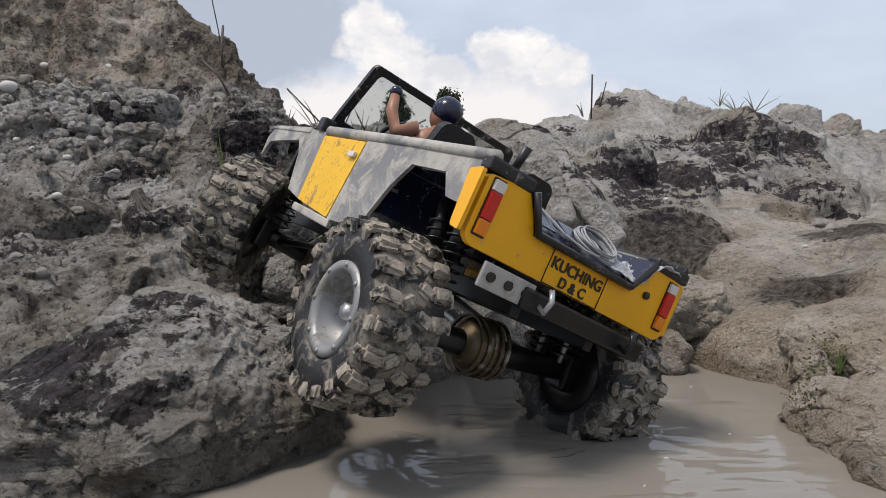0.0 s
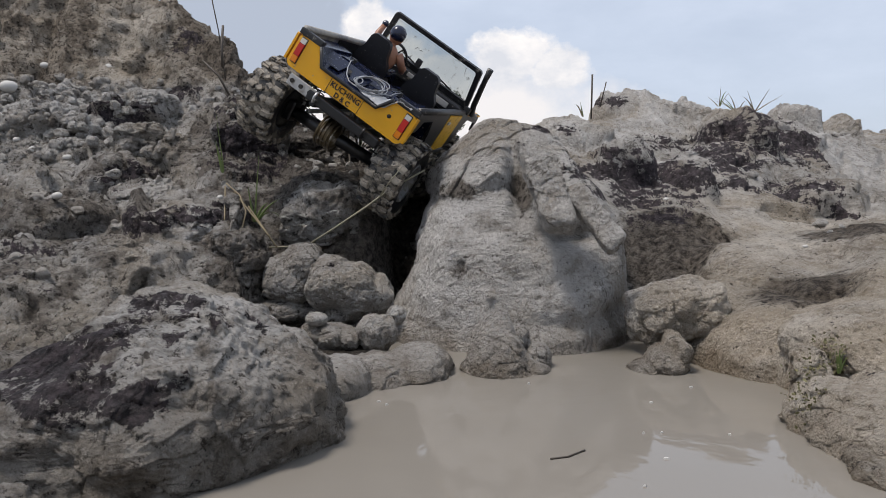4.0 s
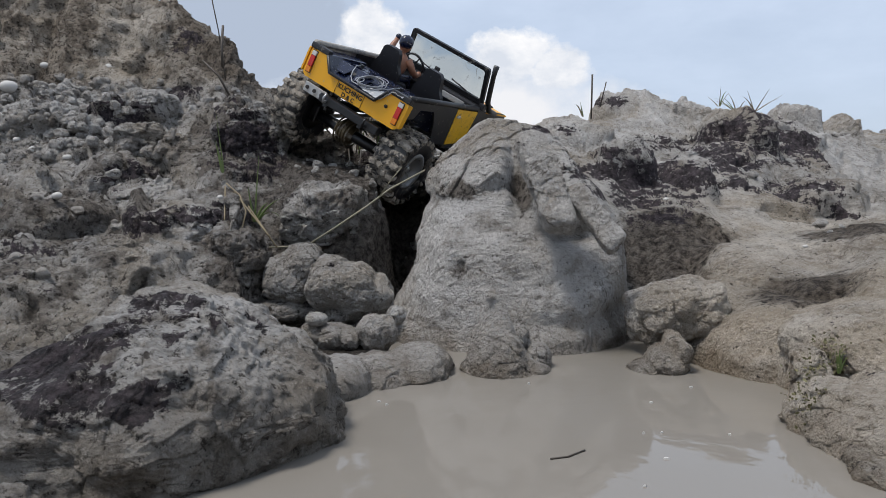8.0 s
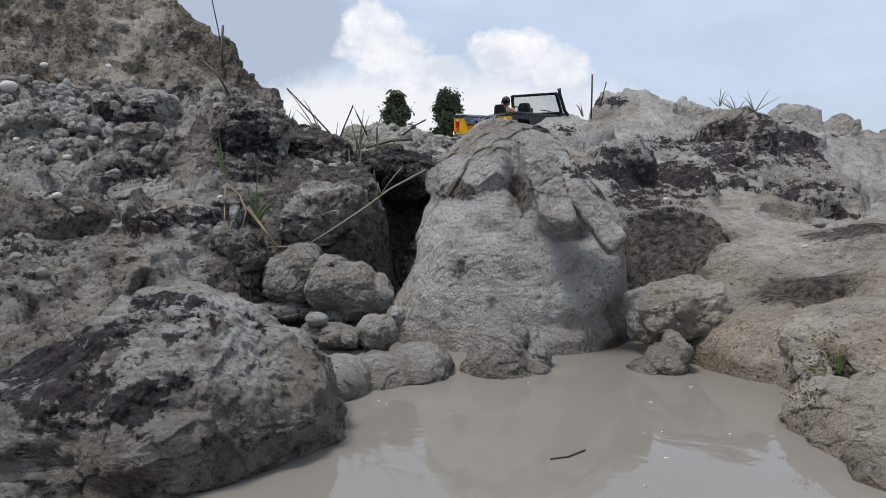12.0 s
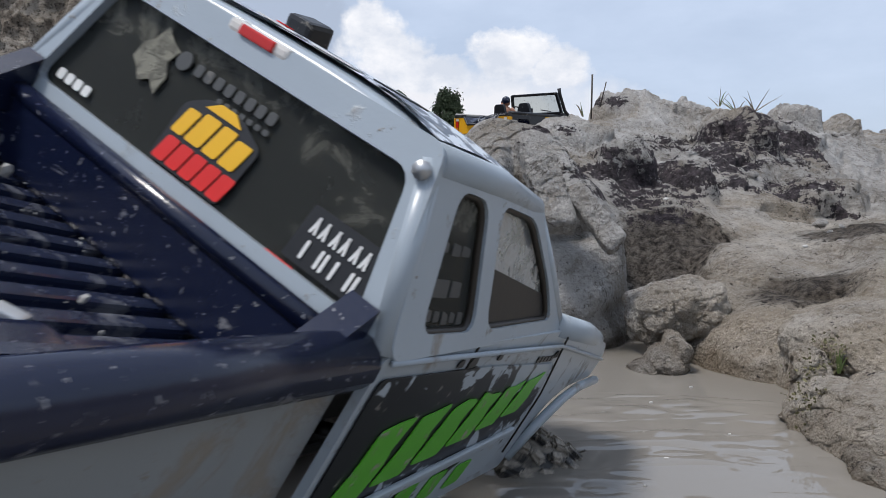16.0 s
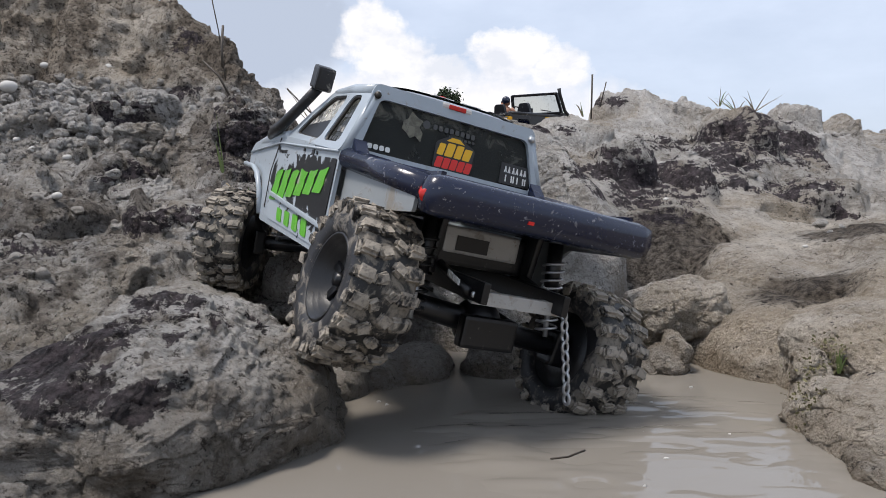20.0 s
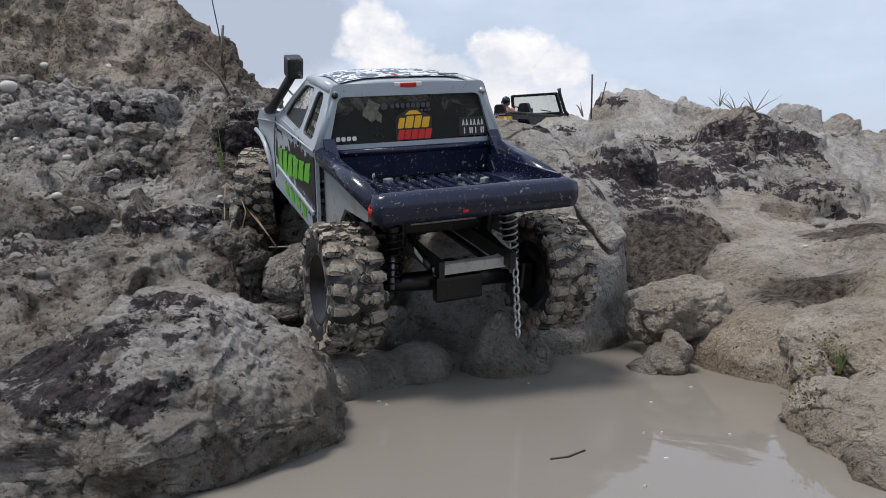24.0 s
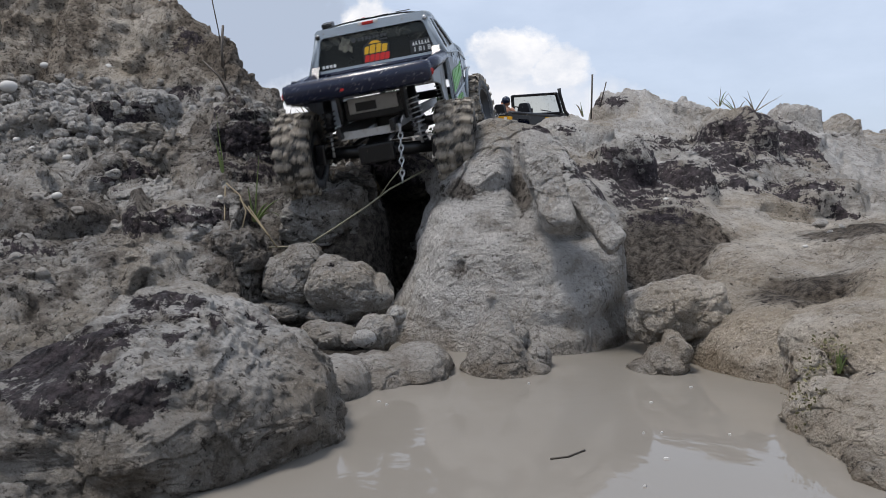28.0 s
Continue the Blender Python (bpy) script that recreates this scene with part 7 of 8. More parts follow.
def tuft(at, blades, label, name="grass_tuft"):
    """A tuft of grass: each blade is (dx, dy, dz of its tip, width, droop, material)."""
    e = tagged(new(name), label, "grass")
    e.matrix_world = pose(*at)
    for dx, dy, dz, wide, sag, mat in blades:
        bm = bmesh.new()
        blade(bm, (dx * 0.08, dy * 0.08, -0.004), (dx, dy, dz), wide, sag)
        part("blade", bm, mat, e)
    return e


def stalk(name, label, points, r, mat, kind="stalk"):
    bm = bmesh.new()
    o = points[0]
    tube(bm, [tuple(p[j] - o[j] for j in range(3)) for p in points], r, 6)
    me = bpy.data.meshes.new(name)
    bm.to_mesh(me)
    bm.free()
    me.materials.append(mat)
    ob = new(name, me)
    ob.matrix_world = pose(*o)
    return tagged(ob, label, kind)


rnd = random.Random(8)


def spray(n, reach, rise, wide, mats):
    return [(rnd.uniform(-1, 1) * reach, rnd.uniform(-0.4, 0.4) * reach, rise * rnd.uniform(0.45, 1.1), wide * rnd.uniform(0.7, 1.2), rnd.uniform(0.0, 0.25) * rise, rnd.choice(mats)) for _ in range(n)]


tuft((-0.2339, 1.44, 0.3074), [(-0.0707, 0.000, 0.0905, 0.0026, 0.006, STRAW), (-0.0409, 0.000, 0.0717, 0.0026, 0.012, STRAW), (-0.0574, 0.000, 0.0552, 0.0020, 0.004, TWIG), (-0.0133, 0.000, 0.0386, 0.0020, 0.000, BLADE)], "dry bent grass blades on the gully edge")
tuft((-0.2081, 1.4, 0.2716), [(0.0386, 0.000, 0.0890, 0.0026, 0.000, STRAW), (0.0107, 0.000, 0.0590, 0.0026, 0.000, STRAW), (0.0236, 0.000, 0.0482, 0.0033, 0.004, STRAW), (-0.0054, 0.000, 0.0407, 0.0026, 0.000, TWIG)], "tall dry grass on the gully edge")
tuft((-0.1633, 1.44, 0.2831), [(-0.0155, 0.000, 0.0552, 0.0033, 0.000, STRAW), (0.0099, 0.000, 0.0729, 0.0026, 0.000, STRAW), (0.0353, 0.000, 0.0508, 0.0026, 0.000, STRAW), (0.0210, 0.000, 0.0629, 0.0026, 0.004, BLADE), (0.0651, 0.000, 0.0188, 0.0026, 0.012, STRAW), (0.0044, 0.000, 0.0409, 0.0033, 0.000, STRAW)], "dry brown grass blades above the gully")
tuft((-0.3172, 1.5, 0.329), [(0.0115, 0.000, 0.0368, 0.0033, 0.000, TWIG), (0.0206, 0.000, 0.0322, 0.0033, 0.000, TWIG)], "dark dry blades on the cliff foot")
tuft((-0.3396, 1.16, 0.2088), [(-0.0142, 0.000, 0.1058, 0.0020, 0.000, BLADE), (-0.0160, 0.000, 0.0640, 0.0065, 0.000, BLADE), (-0.0240, 0.000, 0.0195, 0.0026, 0.000, TWIG)], "green grass blades growing from the bank")
tuft((-0.2687, 1.05, 0.1525), [(-0.0081, 0.000, 0.0466, 0.0039, 0.000, BLADE), (0.0080, 0.000, 0.0909, 0.0026, 0.000, BLADE), (0.0386, 0.000, 0.0289, 0.0052, 0.006, BLADE), (0.0402, 0.000, 0.0000, 0.0046, 0.012, BLADE), (-0.0202, 0.000, 0.0305, 0.0026, 0.004, STRAW), (0.0225, 0.000, 0.0225, 0.0039, 0.008, BLADE)], "green weed with narrow leaves on the mound")
tuft((0.326, 0.6, 0.0389), [(-0.0023, 0.000, 0.0147, 0.0020, 0.000, BLADE), (0.0004, 0.000, 0.0170, 0.0026, 0.000, BLADE), (0.0032, 0.000, 0.0129, 0.0020, 0.000, BLADE), (0.0060, 0.000, 0.0101, 0.0020, 0.000, BLADE)], "small bright green tuft on the mossy rock")
tuft((0.7751, 2.09, 0.4505), spray(4, 0.05, 0.05, 0.003, (STRAW, STRAW, BLADE)), "sparse dry grass on the ridge")
tuft((0.8106, 2.05, 0.4263), spray(7, 0.08, 0.055, 0.003, (STRAW, STRAW, BLADE)), "sparse dry grass on the ridge")
tuft((0.8786, 2.1, 0.4389), spray(6, 0.09, 0.05, 0.003, (STRAW, STRAW, BLADE)), "sparse dry grass on the ridge")
tuft((0.3016, 1.6, 0.365), spray(3, 0.02, 0.03, 0.003, (STRAW, STRAW, BLADE)), "sparse dry grass on the ridge")
stalk("dry_stalk", "thin upright dry stalk on the ridge", ((0.3088, 1.55, 0.3508), (0.31, 1.55, 0.4422)), 0.0018, TWIG)
stalk("dry_stalk", "tall thin stalk leaning over the cliff edge", ((-0.5503, 1.92, 0.4369), (-0.5562, 1.9, 0.5099), (-0.5633, 1.88, 0.6072), (-0.5772, 1.86, 0.7052)), 0.0016, TWIG)
stalk("twig", "dark dry twig hanging on the cliff", ((-0.5487, 1.86, 0.5142), (-0.5531, 1.87, 0.5691), (-0.5576, 1.9, 0.6234)), 0.0035, TWIG, "twig")
stalk("twig", "dark dry twig hanging on the cliff", ((-0.5972, 1.86, 0.5285), (-0.5557, 1.85, 0.4897), (-0.5217, 1.85, 0.4273)), 0.003, TWIG, "twig")
stalk("pale_stem", "long pale stem lying across the gully", ((-0.1889, 0.99, 0.1143), (-0.1472, 0.99, 0.1409), (-0.1027, 1.0, 0.1712), (-0.0728, 1.01, 0.1943), (-0.0253, 1.03, 0.2208)), 0.0013, STEM)
stalk("pale_stem", "thin forked stem lying across the gully", ((-0.0858, 1.0, 0.1842), (-0.0713, 0.99, 0.2038), (-0.0541, 0.98, 0.2231)), 0.0008, STEM)
stalk("pale_stem", "fallen straw on the mound", ((-0.2289, 0.97, 0.117), (-0.1962, 0.97, 0.1185), (-0.1648, 0.96, 0.1154)), 0.0011, STEM)
stalk("root", "pale hair-thin root hanging from the mound", ((-0.3015, 1.03, 0.2026), (-0.2751, 1.0, 0.1865), (-0.2613, 0.98, 0.1637), (-0.2668, 0.97, 0.1319)), 0.0011, STRAW, "root")
stalk("root", "pale hair-thin root hanging from the mound", ((-0.2884, 1.02, 0.1906), (-0.2534, 0.99, 0.156), (-0.2334, 0.97, 0.1378), (-0.2163, 0.96, 0.1176)), 0.0011, STRAW, "root")
stalk("root", "pale hair-thin root hanging from the mound", ((-0.2689, 1.02, 0.1711), (-0.2418, 0.98, 0.1465), (-0.2263, 0.965, 0.1306)), 0.0011, STRAW, "root")
stalk("root", "pale hair-thin root hanging from the mound", ((-0.309, 1.05, 0.1991), (-0.2958, 1.0, 0.1597), (-0.2914, 0.98, 0.1375)), 0.0011, STRAW, "root")
stalk("root", "dark fine root hanging into the gully", ((-0.1914, 1.38, 0.2829), (-0.1814, 1.33, 0.2361), (-0.1733, 1.3, 0.1899)), 0.0016, TWIG, "root")
stalk("root", "dark fine root hanging into the gully", ((-0.173, 1.36, 0.274), (-0.1614, 1.3, 0.2248), (-0.1635, 1.27, 0.175)), 0.0016, TWIG, "root")
stalk("root", "dark fine root hanging into the gully", ((-0.1512, 1.37, 0.2716), (-0.1474, 1.3, 0.2298), (-0.1393, 1.28, 0.1848)), 0.0016, TWIG, "root")
stalk("root", "dark fine root hanging into the gully", ((-0.1967, 1.38, 0.2786), (-0.1753, 1.33, 0.2463), (-0.1514, 1.3, 0.2348)), 0.0016, TWIG, "root")
stalk("root", "dark fine root hanging into the gully", ((-0.1302, 1.37, 0.2695), (-0.1186, 1.29, 0.2145), (-0.1236, 1.25, 0.1558)), 0.0016, TWIG, "root")

stalk("dry_stalk", "long dry seed stalk leaning over the gully", ((-0.1967, 1.42, 0.2873), (-0.2363, 1.42, 0.3312), (-0.2682, 1.42, 0.3632), (-0.2969, 1.42, 0.393)), 0.0016, TWIG, "stalk")
stalk("dry_stalk", "bent dry stalk over the gully", ((-0.2071, 1.4, 0.2496), (-0.1895, 1.4, 0.311), (-0.1689, 1.4, 0.3585), (-0.1595, 1.4, 0.3374), (-0.1427, 1.4, 0.3026)), 0.0015, TWIG, "stalk")
stalk("dry_stalk", "dry bent stalk reaching across the gully", ((-0.145, 1.4, 0.2793), (-0.1001, 1.4, 0.292), (-0.0575, 1.4, 0.2952)), 0.0022, TWIG, "stalk")
stalk("dry_stalk", "dry stalk leaning on the bank", ((-0.0789, 1.44, 0.3062), (-0.0536, 1.44, 0.3258), (-0.0328, 1.44, 0.3366)), 0.0016, TWIG, "stalk")
stalk("dry_stalk", "upright dry seed head above the gully", ((-0.1255, 1.42, 0.2722), (-0.1264, 1.42, 0.298), (-0.1263, 1.42, 0.3194)), 0.002, TWIG, "stalk")
stalk("dry_stalk", "slanting dry stalk beside the upright stalk", ((0.327, 1.55, 0.3746), (0.3336, 1.55, 0.4037), (0.3392, 1.55, 0.4269)), 0.0012, TWIG, "stalk")
stalk("dry_stalk", "short dry grass stalk on the gully edge", ((-0.1146, 1.39, 0.2277), (-0.1144, 1.39, 0.2477), (-0.1186, 1.39, 0.2677)), 0.0012, BLADE, "stalk")
stalk("dry_stalk", "short dry grass stalk on the gully edge", ((-0.1824, 1.39, 0.2239), (-0.1731, 1.39, 0.2438), (-0.1681, 1.39, 0.2637)), 0.0012, STRAW, "stalk")
stalk("dry_stalk", "short dry grass stalk on the gully edge", ((-0.1039, 1.39, 0.2196), (-0.1135, 1.39, 0.2351), (-0.1273, 1.39, 0.2505)), 0.0012, TWIG, "stalk")
stalk("dry_stalk", "short dry grass stalk on the gully edge", ((-0.1724, 1.39, 0.2367), (-0.1735, 1.39, 0.2658), (-0.1788, 1.39, 0.2948)), 0.0012, BLADE, "stalk")
stalk("dry_stalk", "short dry grass stalk on the gully edge", ((-0.1724, 1.39, 0.2553), (-0.1729, 1.39, 0.2725), (-0.1777, 1.39, 0.2897)), 0.0012, TWIG, "stalk")
stalk("dry_stalk", "short dry grass stalk on the gully edge", ((-0.1357, 1.39, 0.2283), (-0.1255, 1.39, 0.2664), (-0.1196, 1.39, 0.3043)), 0.0012, BLADE, "stalk")
stalk("dry_stalk", "short dry grass stalk on the gully edge", ((-0.1195, 1.39, 0.225), (-0.1176, 1.39, 0.245), (-0.12, 1.39, 0.2651)), 0.0012, TWIG, "stalk")
stalk("dry_stalk", "short dry grass stalk on the gully edge", ((-0.1641, 1.39, 0.2533), (-0.1579, 1.39, 0.2683), (-0.1559, 1.39, 0.2834)), 0.0012, BLADE, "stalk")
stalk("dry_stalk", "short dry grass stalk on the gully edge", ((-0.1736, 1.39, 0.219), (-0.1811, 1.39, 0.2508), (-0.1929, 1.39, 0.2825)), 0.0012, TWIG, "stalk")
stalk("dry_stalk", "short dry grass stalk on the gully edge", ((-0.1509, 1.39, 0.2439), (-0.1581, 1.39, 0.2799), (-0.1695, 1.39, 0.3157)), 0.0012, TWIG, "stalk")
stalk("dry_stalk", "short dry grass stalk on the gully edge", ((-0.1405, 1.39, 0.2415), (-0.1362, 1.39, 0.2602), (-0.1362, 1.39, 0.2787)), 0.0012, STRAW, "stalk")
stalk("dry_stalk", "short dry grass stalk on the gully edge", ((-0.1519, 1.39, 0.236), (-0.1384, 1.39, 0.2615), (-0.1291, 1.39, 0.2869)), 0.0012, BLADE, "stalk")
stalk("dry_stalk", "short dry grass stalk on the gully edge", ((-0.1498, 1.39, 0.2319), (-0.1432, 1.39, 0.2488), (-0.1408, 1.39, 0.2658)), 0.0012, TWIG, "stalk")
stalk("dry_stalk", "short dry grass stalk on the gully edge", ((-0.1704, 1.39, 0.2307), (-0.1632, 1.39, 0.2663), (-0.1602, 1.39, 0.3017)), 0.0012, TWIG, "stalk")
stalk("dry_stalk", "short dry grass stalk on the gully edge", ((-0.185, 1.39, 0.23), (-0.1785, 1.39, 0.268), (-0.1763, 1.39, 0.3058)), 0.0012, STRAW, "stalk")
stalk("dry_stalk", "short dry grass stalk on the gully edge", ((-0.1029, 1.39, 0.2591), (-0.0944, 1.39, 0.2765), (-0.0902, 1.39, 0.2937)), 0.0012, TWIG, "stalk")
stalk("root", "fine hanging rootlet in the gully", ((-0.1564, 1.33, 0.2277), (-0.1438, 1.29, 0.2055), (-0.1404, 1.26, 0.1846)), 0.001, STRAW, "root")
stalk("root", "fine hanging rootlet in the gully", ((-0.172, 1.33, 0.2206), (-0.1665, 1.29, 0.1843), (-0.17, 1.26, 0.1499)), 0.001, TWIG, "root")
stalk("root", "fine hanging rootlet in the gully", ((-0.1271, 1.33, 0.2342), (-0.114, 1.29, 0.2058), (-0.1099, 1.26, 0.1791)), 0.001, STRAW, "root")
stalk("root", "fine hanging rootlet in the gully", ((-0.1493, 1.33, 0.2088), (-0.1398, 1.29, 0.1756), (-0.1394, 1.26, 0.144)), 0.001, STRAW, "root")
stalk("root", "fine hanging rootlet in the gully", ((-0.1311, 1.33, 0.2316), (-0.1205, 1.29, 0.2034), (-0.1189, 1.26, 0.1767)), 0.001, STRAW, "root")
stalk("root", "fine hanging rootlet in the gully", ((-0.1814, 1.33, 0.207), (-0.1758, 1.29, 0.1731), (-0.1794, 1.26, 0.1409)), 0.001, TWIG, "root")
stalk("root", "fine hanging rootlet in the gully", ((-0.128, 1.33, 0.2188), (-0.1188, 1.29, 0.1899), (-0.1185, 1.26, 0.1626)), 0.001, STRAW, "root")
stalk("root", "fine hanging rootlet in the gully", ((-0.1842, 1.33, 0.2179), (-0.1806, 1.29, 0.1893), (-0.186, 1.26, 0.1622)), 0.001, STRAW, "root")
stalk("root", "fine hanging rootlet in the gully", ((-0.1514, 1.33, 0.2296), (-0.1389, 1.29, 0.19), (-0.1357, 1.26, 0.1524)), 0.001, TWIG, "root")
stalk("root", "fine hanging rootlet in the gully", ((-0.1732, 1.33, 0.2075), (-0.1552, 1.29, 0.1912), (-0.1468, 1.26, 0.1759)), 0.001, STRAW, "root")
stalk("root", "fine hanging rootlet in the gully", ((-0.1681, 1.33, 0.2183), (-0.1611, 1.29, 0.1824), (-0.1631, 1.26, 0.1483)), 0.001, STRAW, "root")
stalk("root", "fine hanging rootlet in the gully", ((-0.1567, 1.33, 0.2189), (-0.1413, 1.29, 0.195), (-0.1354, 1.26, 0.1724)), 0.001, STRAW, "root")
stalk("root", "fine hanging rootlet in the gully", ((-0.1302, 1.33, 0.2306), (-0.1131, 1.29, 0.2083), (-0.1052, 1.26, 0.1875)), 0.001, STRAW, "root")
stalk("root", "fine hanging rootlet in the gully", ((-0.1596, 1.33, 0.2269), (-0.1427, 1.29, 0.1987), (-0.1351, 1.26, 0.1721)), 0.001, TWIG, "root")


def yellow_leaf():
    bm = bmesh.new()
    blade(bm, (0, 0, -0.012), (0.002, 0, 0.022), 0.011, 0.0)
    me = bpy.data.meshes.new("dead_leaf")
    bm.to_mesh(me)
    bm.free()
    me.materials.append(AUTUMN)
    ob = new("dead_leaf", me)
    ob.matrix_world = pose(-0.2074, 1.395, 0.284, 0, 8, 0)
    tagged(ob, "small orange-yellow dead leaf caught on grass", "leaf")


yellow_leaf()


# ---- far trees ----
def crown_mesh(name, places, sizes, seed, thin=0.45):
    """Many small leaf clumps, each a bent pair of leaves."""
    r = np.random.RandomState(seed)
    n = len(places)
    a = r.normal(size=(n, 3))
    a /= np.linalg.norm(a, axis=1, keepdims=True)
    b = np.cross(a, r.normal(size=(n, 3)))
    b /= np.linalg.norm(b, axis=1, keepdims=True)
    c = np.cross(a, b)
    s = sizes[:, None]
    V = np.stack([places - a * s, places + b * s * thin + c * s * 0.2, places + a * s, places - b * s * thin + c * s * 0.2], 1).reshape(-1, 3)
    me = bpy.data.meshes.new(name)
    me.from_pydata(V.tolist(), [], (np.arange(n)[:, None] * 4 + np.array([0, 1, 2, 3])).tolist())
    return me


def far_tree(at, tall, low, wide, cone, palm, seed, label):
    e = tagged(new("tree"), label, "tree")
    e.matrix_world = pose(*at)
    bm = bmesh.new()
    tube(bm, [(0, 0, 0), (0.1, 0, tall * 0.5), (0, 0, tall * 0.93)], 0.16, 8)
    r = np.random.RandomState(seed)
    for k in range(9):
        z, a = tall * r.uniform(0.5, 0.85), r.uniform(0, 6.28)
        tube(bm, [(0.05, 0, z), (np.cos(a) * wide * 0.4, np.sin(a) * wide * 0.4, z + 0.7)], 0.06, 5)
    part("trunk", bm, BARK, e)
    # uneven clumps, then leaves round each clump
    clumps = []
    while len(clumps) < (70 if cone else 34):
        f, a, q = r.uniform(0, 1), r.uniform(0, 6.28), np.sqrt(r.uniform(0.05, 1))
        reach = wide * ((1.04 - f) ** 1.05 if cone else 1.1 * (1.02 - f) ** 0.55) * (0.8 + 0.3 * np.sin(5 * f * 6 + a * 3))
        clumps.append((np.cos(a) * reach * q, np.sin(a) * reach * q, low + f * (tall - low)))
    C = np.array(clumps)
    L = C[r.randint(0, len(C), 9000)] + r.normal(size=(9000, 3)) * wide * (0.11 if cone else 0.12)
    me = crown_mesh("crown", L, r.uniform(0.14, 0.30, 9000), seed)
    me.materials.append(LEAF)
    new("crown", me).parent = e
    if palm:
        for k in range(7):
            bm = bmesh.new()
            a, up = k * 0.9, r.uniform(0.5, 1.5)
            for j in range(9):
                f = j / 8
                c = Vector((np.cos(a) * 1.1 * f, np.sin(a) * 1.1 * f, tall - 0.1 + 2.2 * up * (f - 0.75 * f * f)))
                for s in (-1, 1):
                    blade(bm, c, c + Vector((-np.sin(a) * 0.3 * s, np.cos(a) * 0.3 * s, -0.35 * f)) + Vector((np.cos(a), np.sin(a), 0)) * 0.25, 0.16, 0.0)
            part("frond", bm, LEAF, e)
    return e


far_tree((-5.66, 90, 0.1), 12.9, 8.4, 3.1, True, True, 4, "far conical green tree with palm fronds on top")
far_tree((0.42, 92, 0.1), 13.7, 7.6, 2.9, False, False, 6, "far round dark green tree")


def far_woods():
    """A low line of woodland far behind the plateau."""
    r = np.random.RandomState(5)
    n = 9000
    x = r.uniform(-60, 60, n)
    h = 9.5 + 1.6 * np.sin(x * 0.35) + 0.9 * np.sin(x * 0.9 + 1) - 2.0 * (np.abs(x - 5) > 9)
    z = h * np.sqrt(r.uniform(0, 1, n))
    me = crown_mesh("far_woods", np.stack([x, 120 + r.uniform(-3, 3, n), z], 1), r.uniform(0.25, 0.6, n), 3)
    me.materials.append(LEAF)
    tagged(new("far_woods", me), "low line of far green woodland", "woods", kind="stuff")


far_woods()


# ---- moss ----
def moss():
    r = np.random.RandomState(9)
    n = 420
    base = np.array([(0.301, 0.590, 0.042), (0.283, 0.570, 0.026), (0.322, 0.612, 0.051), (0.327, 0.603, 0.044), (0.276, 0.545, 0.022)])
    p = base[r.randint(0, 5, n)] + r.normal(size=(n, 3)) * (0.007, 0.002, 0.008) + (0, -0.001, 0.001)
    me = crown_mesh("moss", p, r.uniform(0.0008, 0.002, n), 4, 0.7)
    me.materials.append(material("olive_moss", plant_mat((0.09, 0.085, 0.03), (0.20, 0.18, 0.09))))
    tagged(new("moss", me), "thin olive moss on the crumbling pool edge", "moss", kind="stuff")


moss()


# ---- on the water ----
def foam_fleck(x, y, r, seed):
    bm = bmesh.new()
    g = random.Random(seed)
    a = [r * g.uniform(0.5, 1.2) for _ in range(9)]
    ring = [[bm.verts.new((q * math.cos(k * 0.698) * s, 0.6 * q * math.sin(k * 0.698) * s, h)) for k, q in enumerate(a)] for s, h in ((1.0, -0.0006), (0.8, 0.0006), (0.3, 0.0009))]
    for p, q in zip(ring, ring[1:]):
        for k in range(9):
            bm.faces.new((p[k], p[(k + 1) % 9], q[(k + 1) % 9], q[k]))
    bm.faces.new(ring[-1])
    me = bpy.data.meshes.new("foam_fleck")
    bm.to_mesh(me)
    bm.free()
    me.materials.append(PEBBLE)
    o = new("foam_fleck", me)
    o.matrix_world = pose(x, y, 0.0004)
    tagged(o, "small pale fleck of foam floating on muddy water", "foam", "foam flecks on the pool")


for k, (x, y, r) in enumerate(((0.083, 0.707, 0.0014), (0.183, 0.638, 0.0025), (0.236, 0.692, 0.0018), (0.217, 0.548, 0.0018), (0.153, 0.496, 0.0029), (0.153, 0.552, 0.0012), (0.167, 0.553, 0.0012), (0.125, 0.446, 0.0017), (-0.057, 0.641, 0.0025), (-0.049, 0.631, 0.0021))):
    foam_fleck(x, y, r, k)
stalk("twig", "thin dark twig floating in the pool", ((0.0735, 0.4943, 0.0006), (0.0864, 0.4986, 0.0006), (0.1004, 0.5121, 0.0006)), 0.0007, TWIG, "twig")


def ripple(at, size, seed):
    """A patch of broken wavelets that rides on the pool; its rim dips under the surface."""
    nu, nv = 150, 110
    x, y = np.meshgrid(np.linspace(-1, 1, nu), np.linspace(-1, 1, nv), indexing="ij")
    x, y = x.ravel(), y.ravel()
    P = np.stack([x * size[0], y * size[1], 0 * x + seed * 3.1], 1)
    wind = P + 0.02 * np.stack([fbm(P, 9, 2, seed), fbm(P + 4, 9, 2, seed + 1), 0 * x], 1)
    swell = 1.5 * fbm(wind * (0.36, 1.0, 1.0), 48, 3, seed + 2, 0.45)
    gust = np.clip(0.55 + 1.1 * fbm(P, 8, 3, seed + 3), 0, 1)
    rim = smooth(1.0, 0.55, np.hypot(x, y))
    z = (0.0022 * swell * gust + 0.0003) * rim - 0.0022 * (1 - rim)
    me = grid_mesh("ripple", np.stack([P[:, 0], P[:, 1], z], 1), nu, nv, flip=False)
    me.materials.append(WATER)
    o = new("ripple", me)
    o.matrix_world = pose(*at, -0.008)
    return tagged(o, "patch of small ripples on the muddy pool", "ripple", "ripples on the pool")


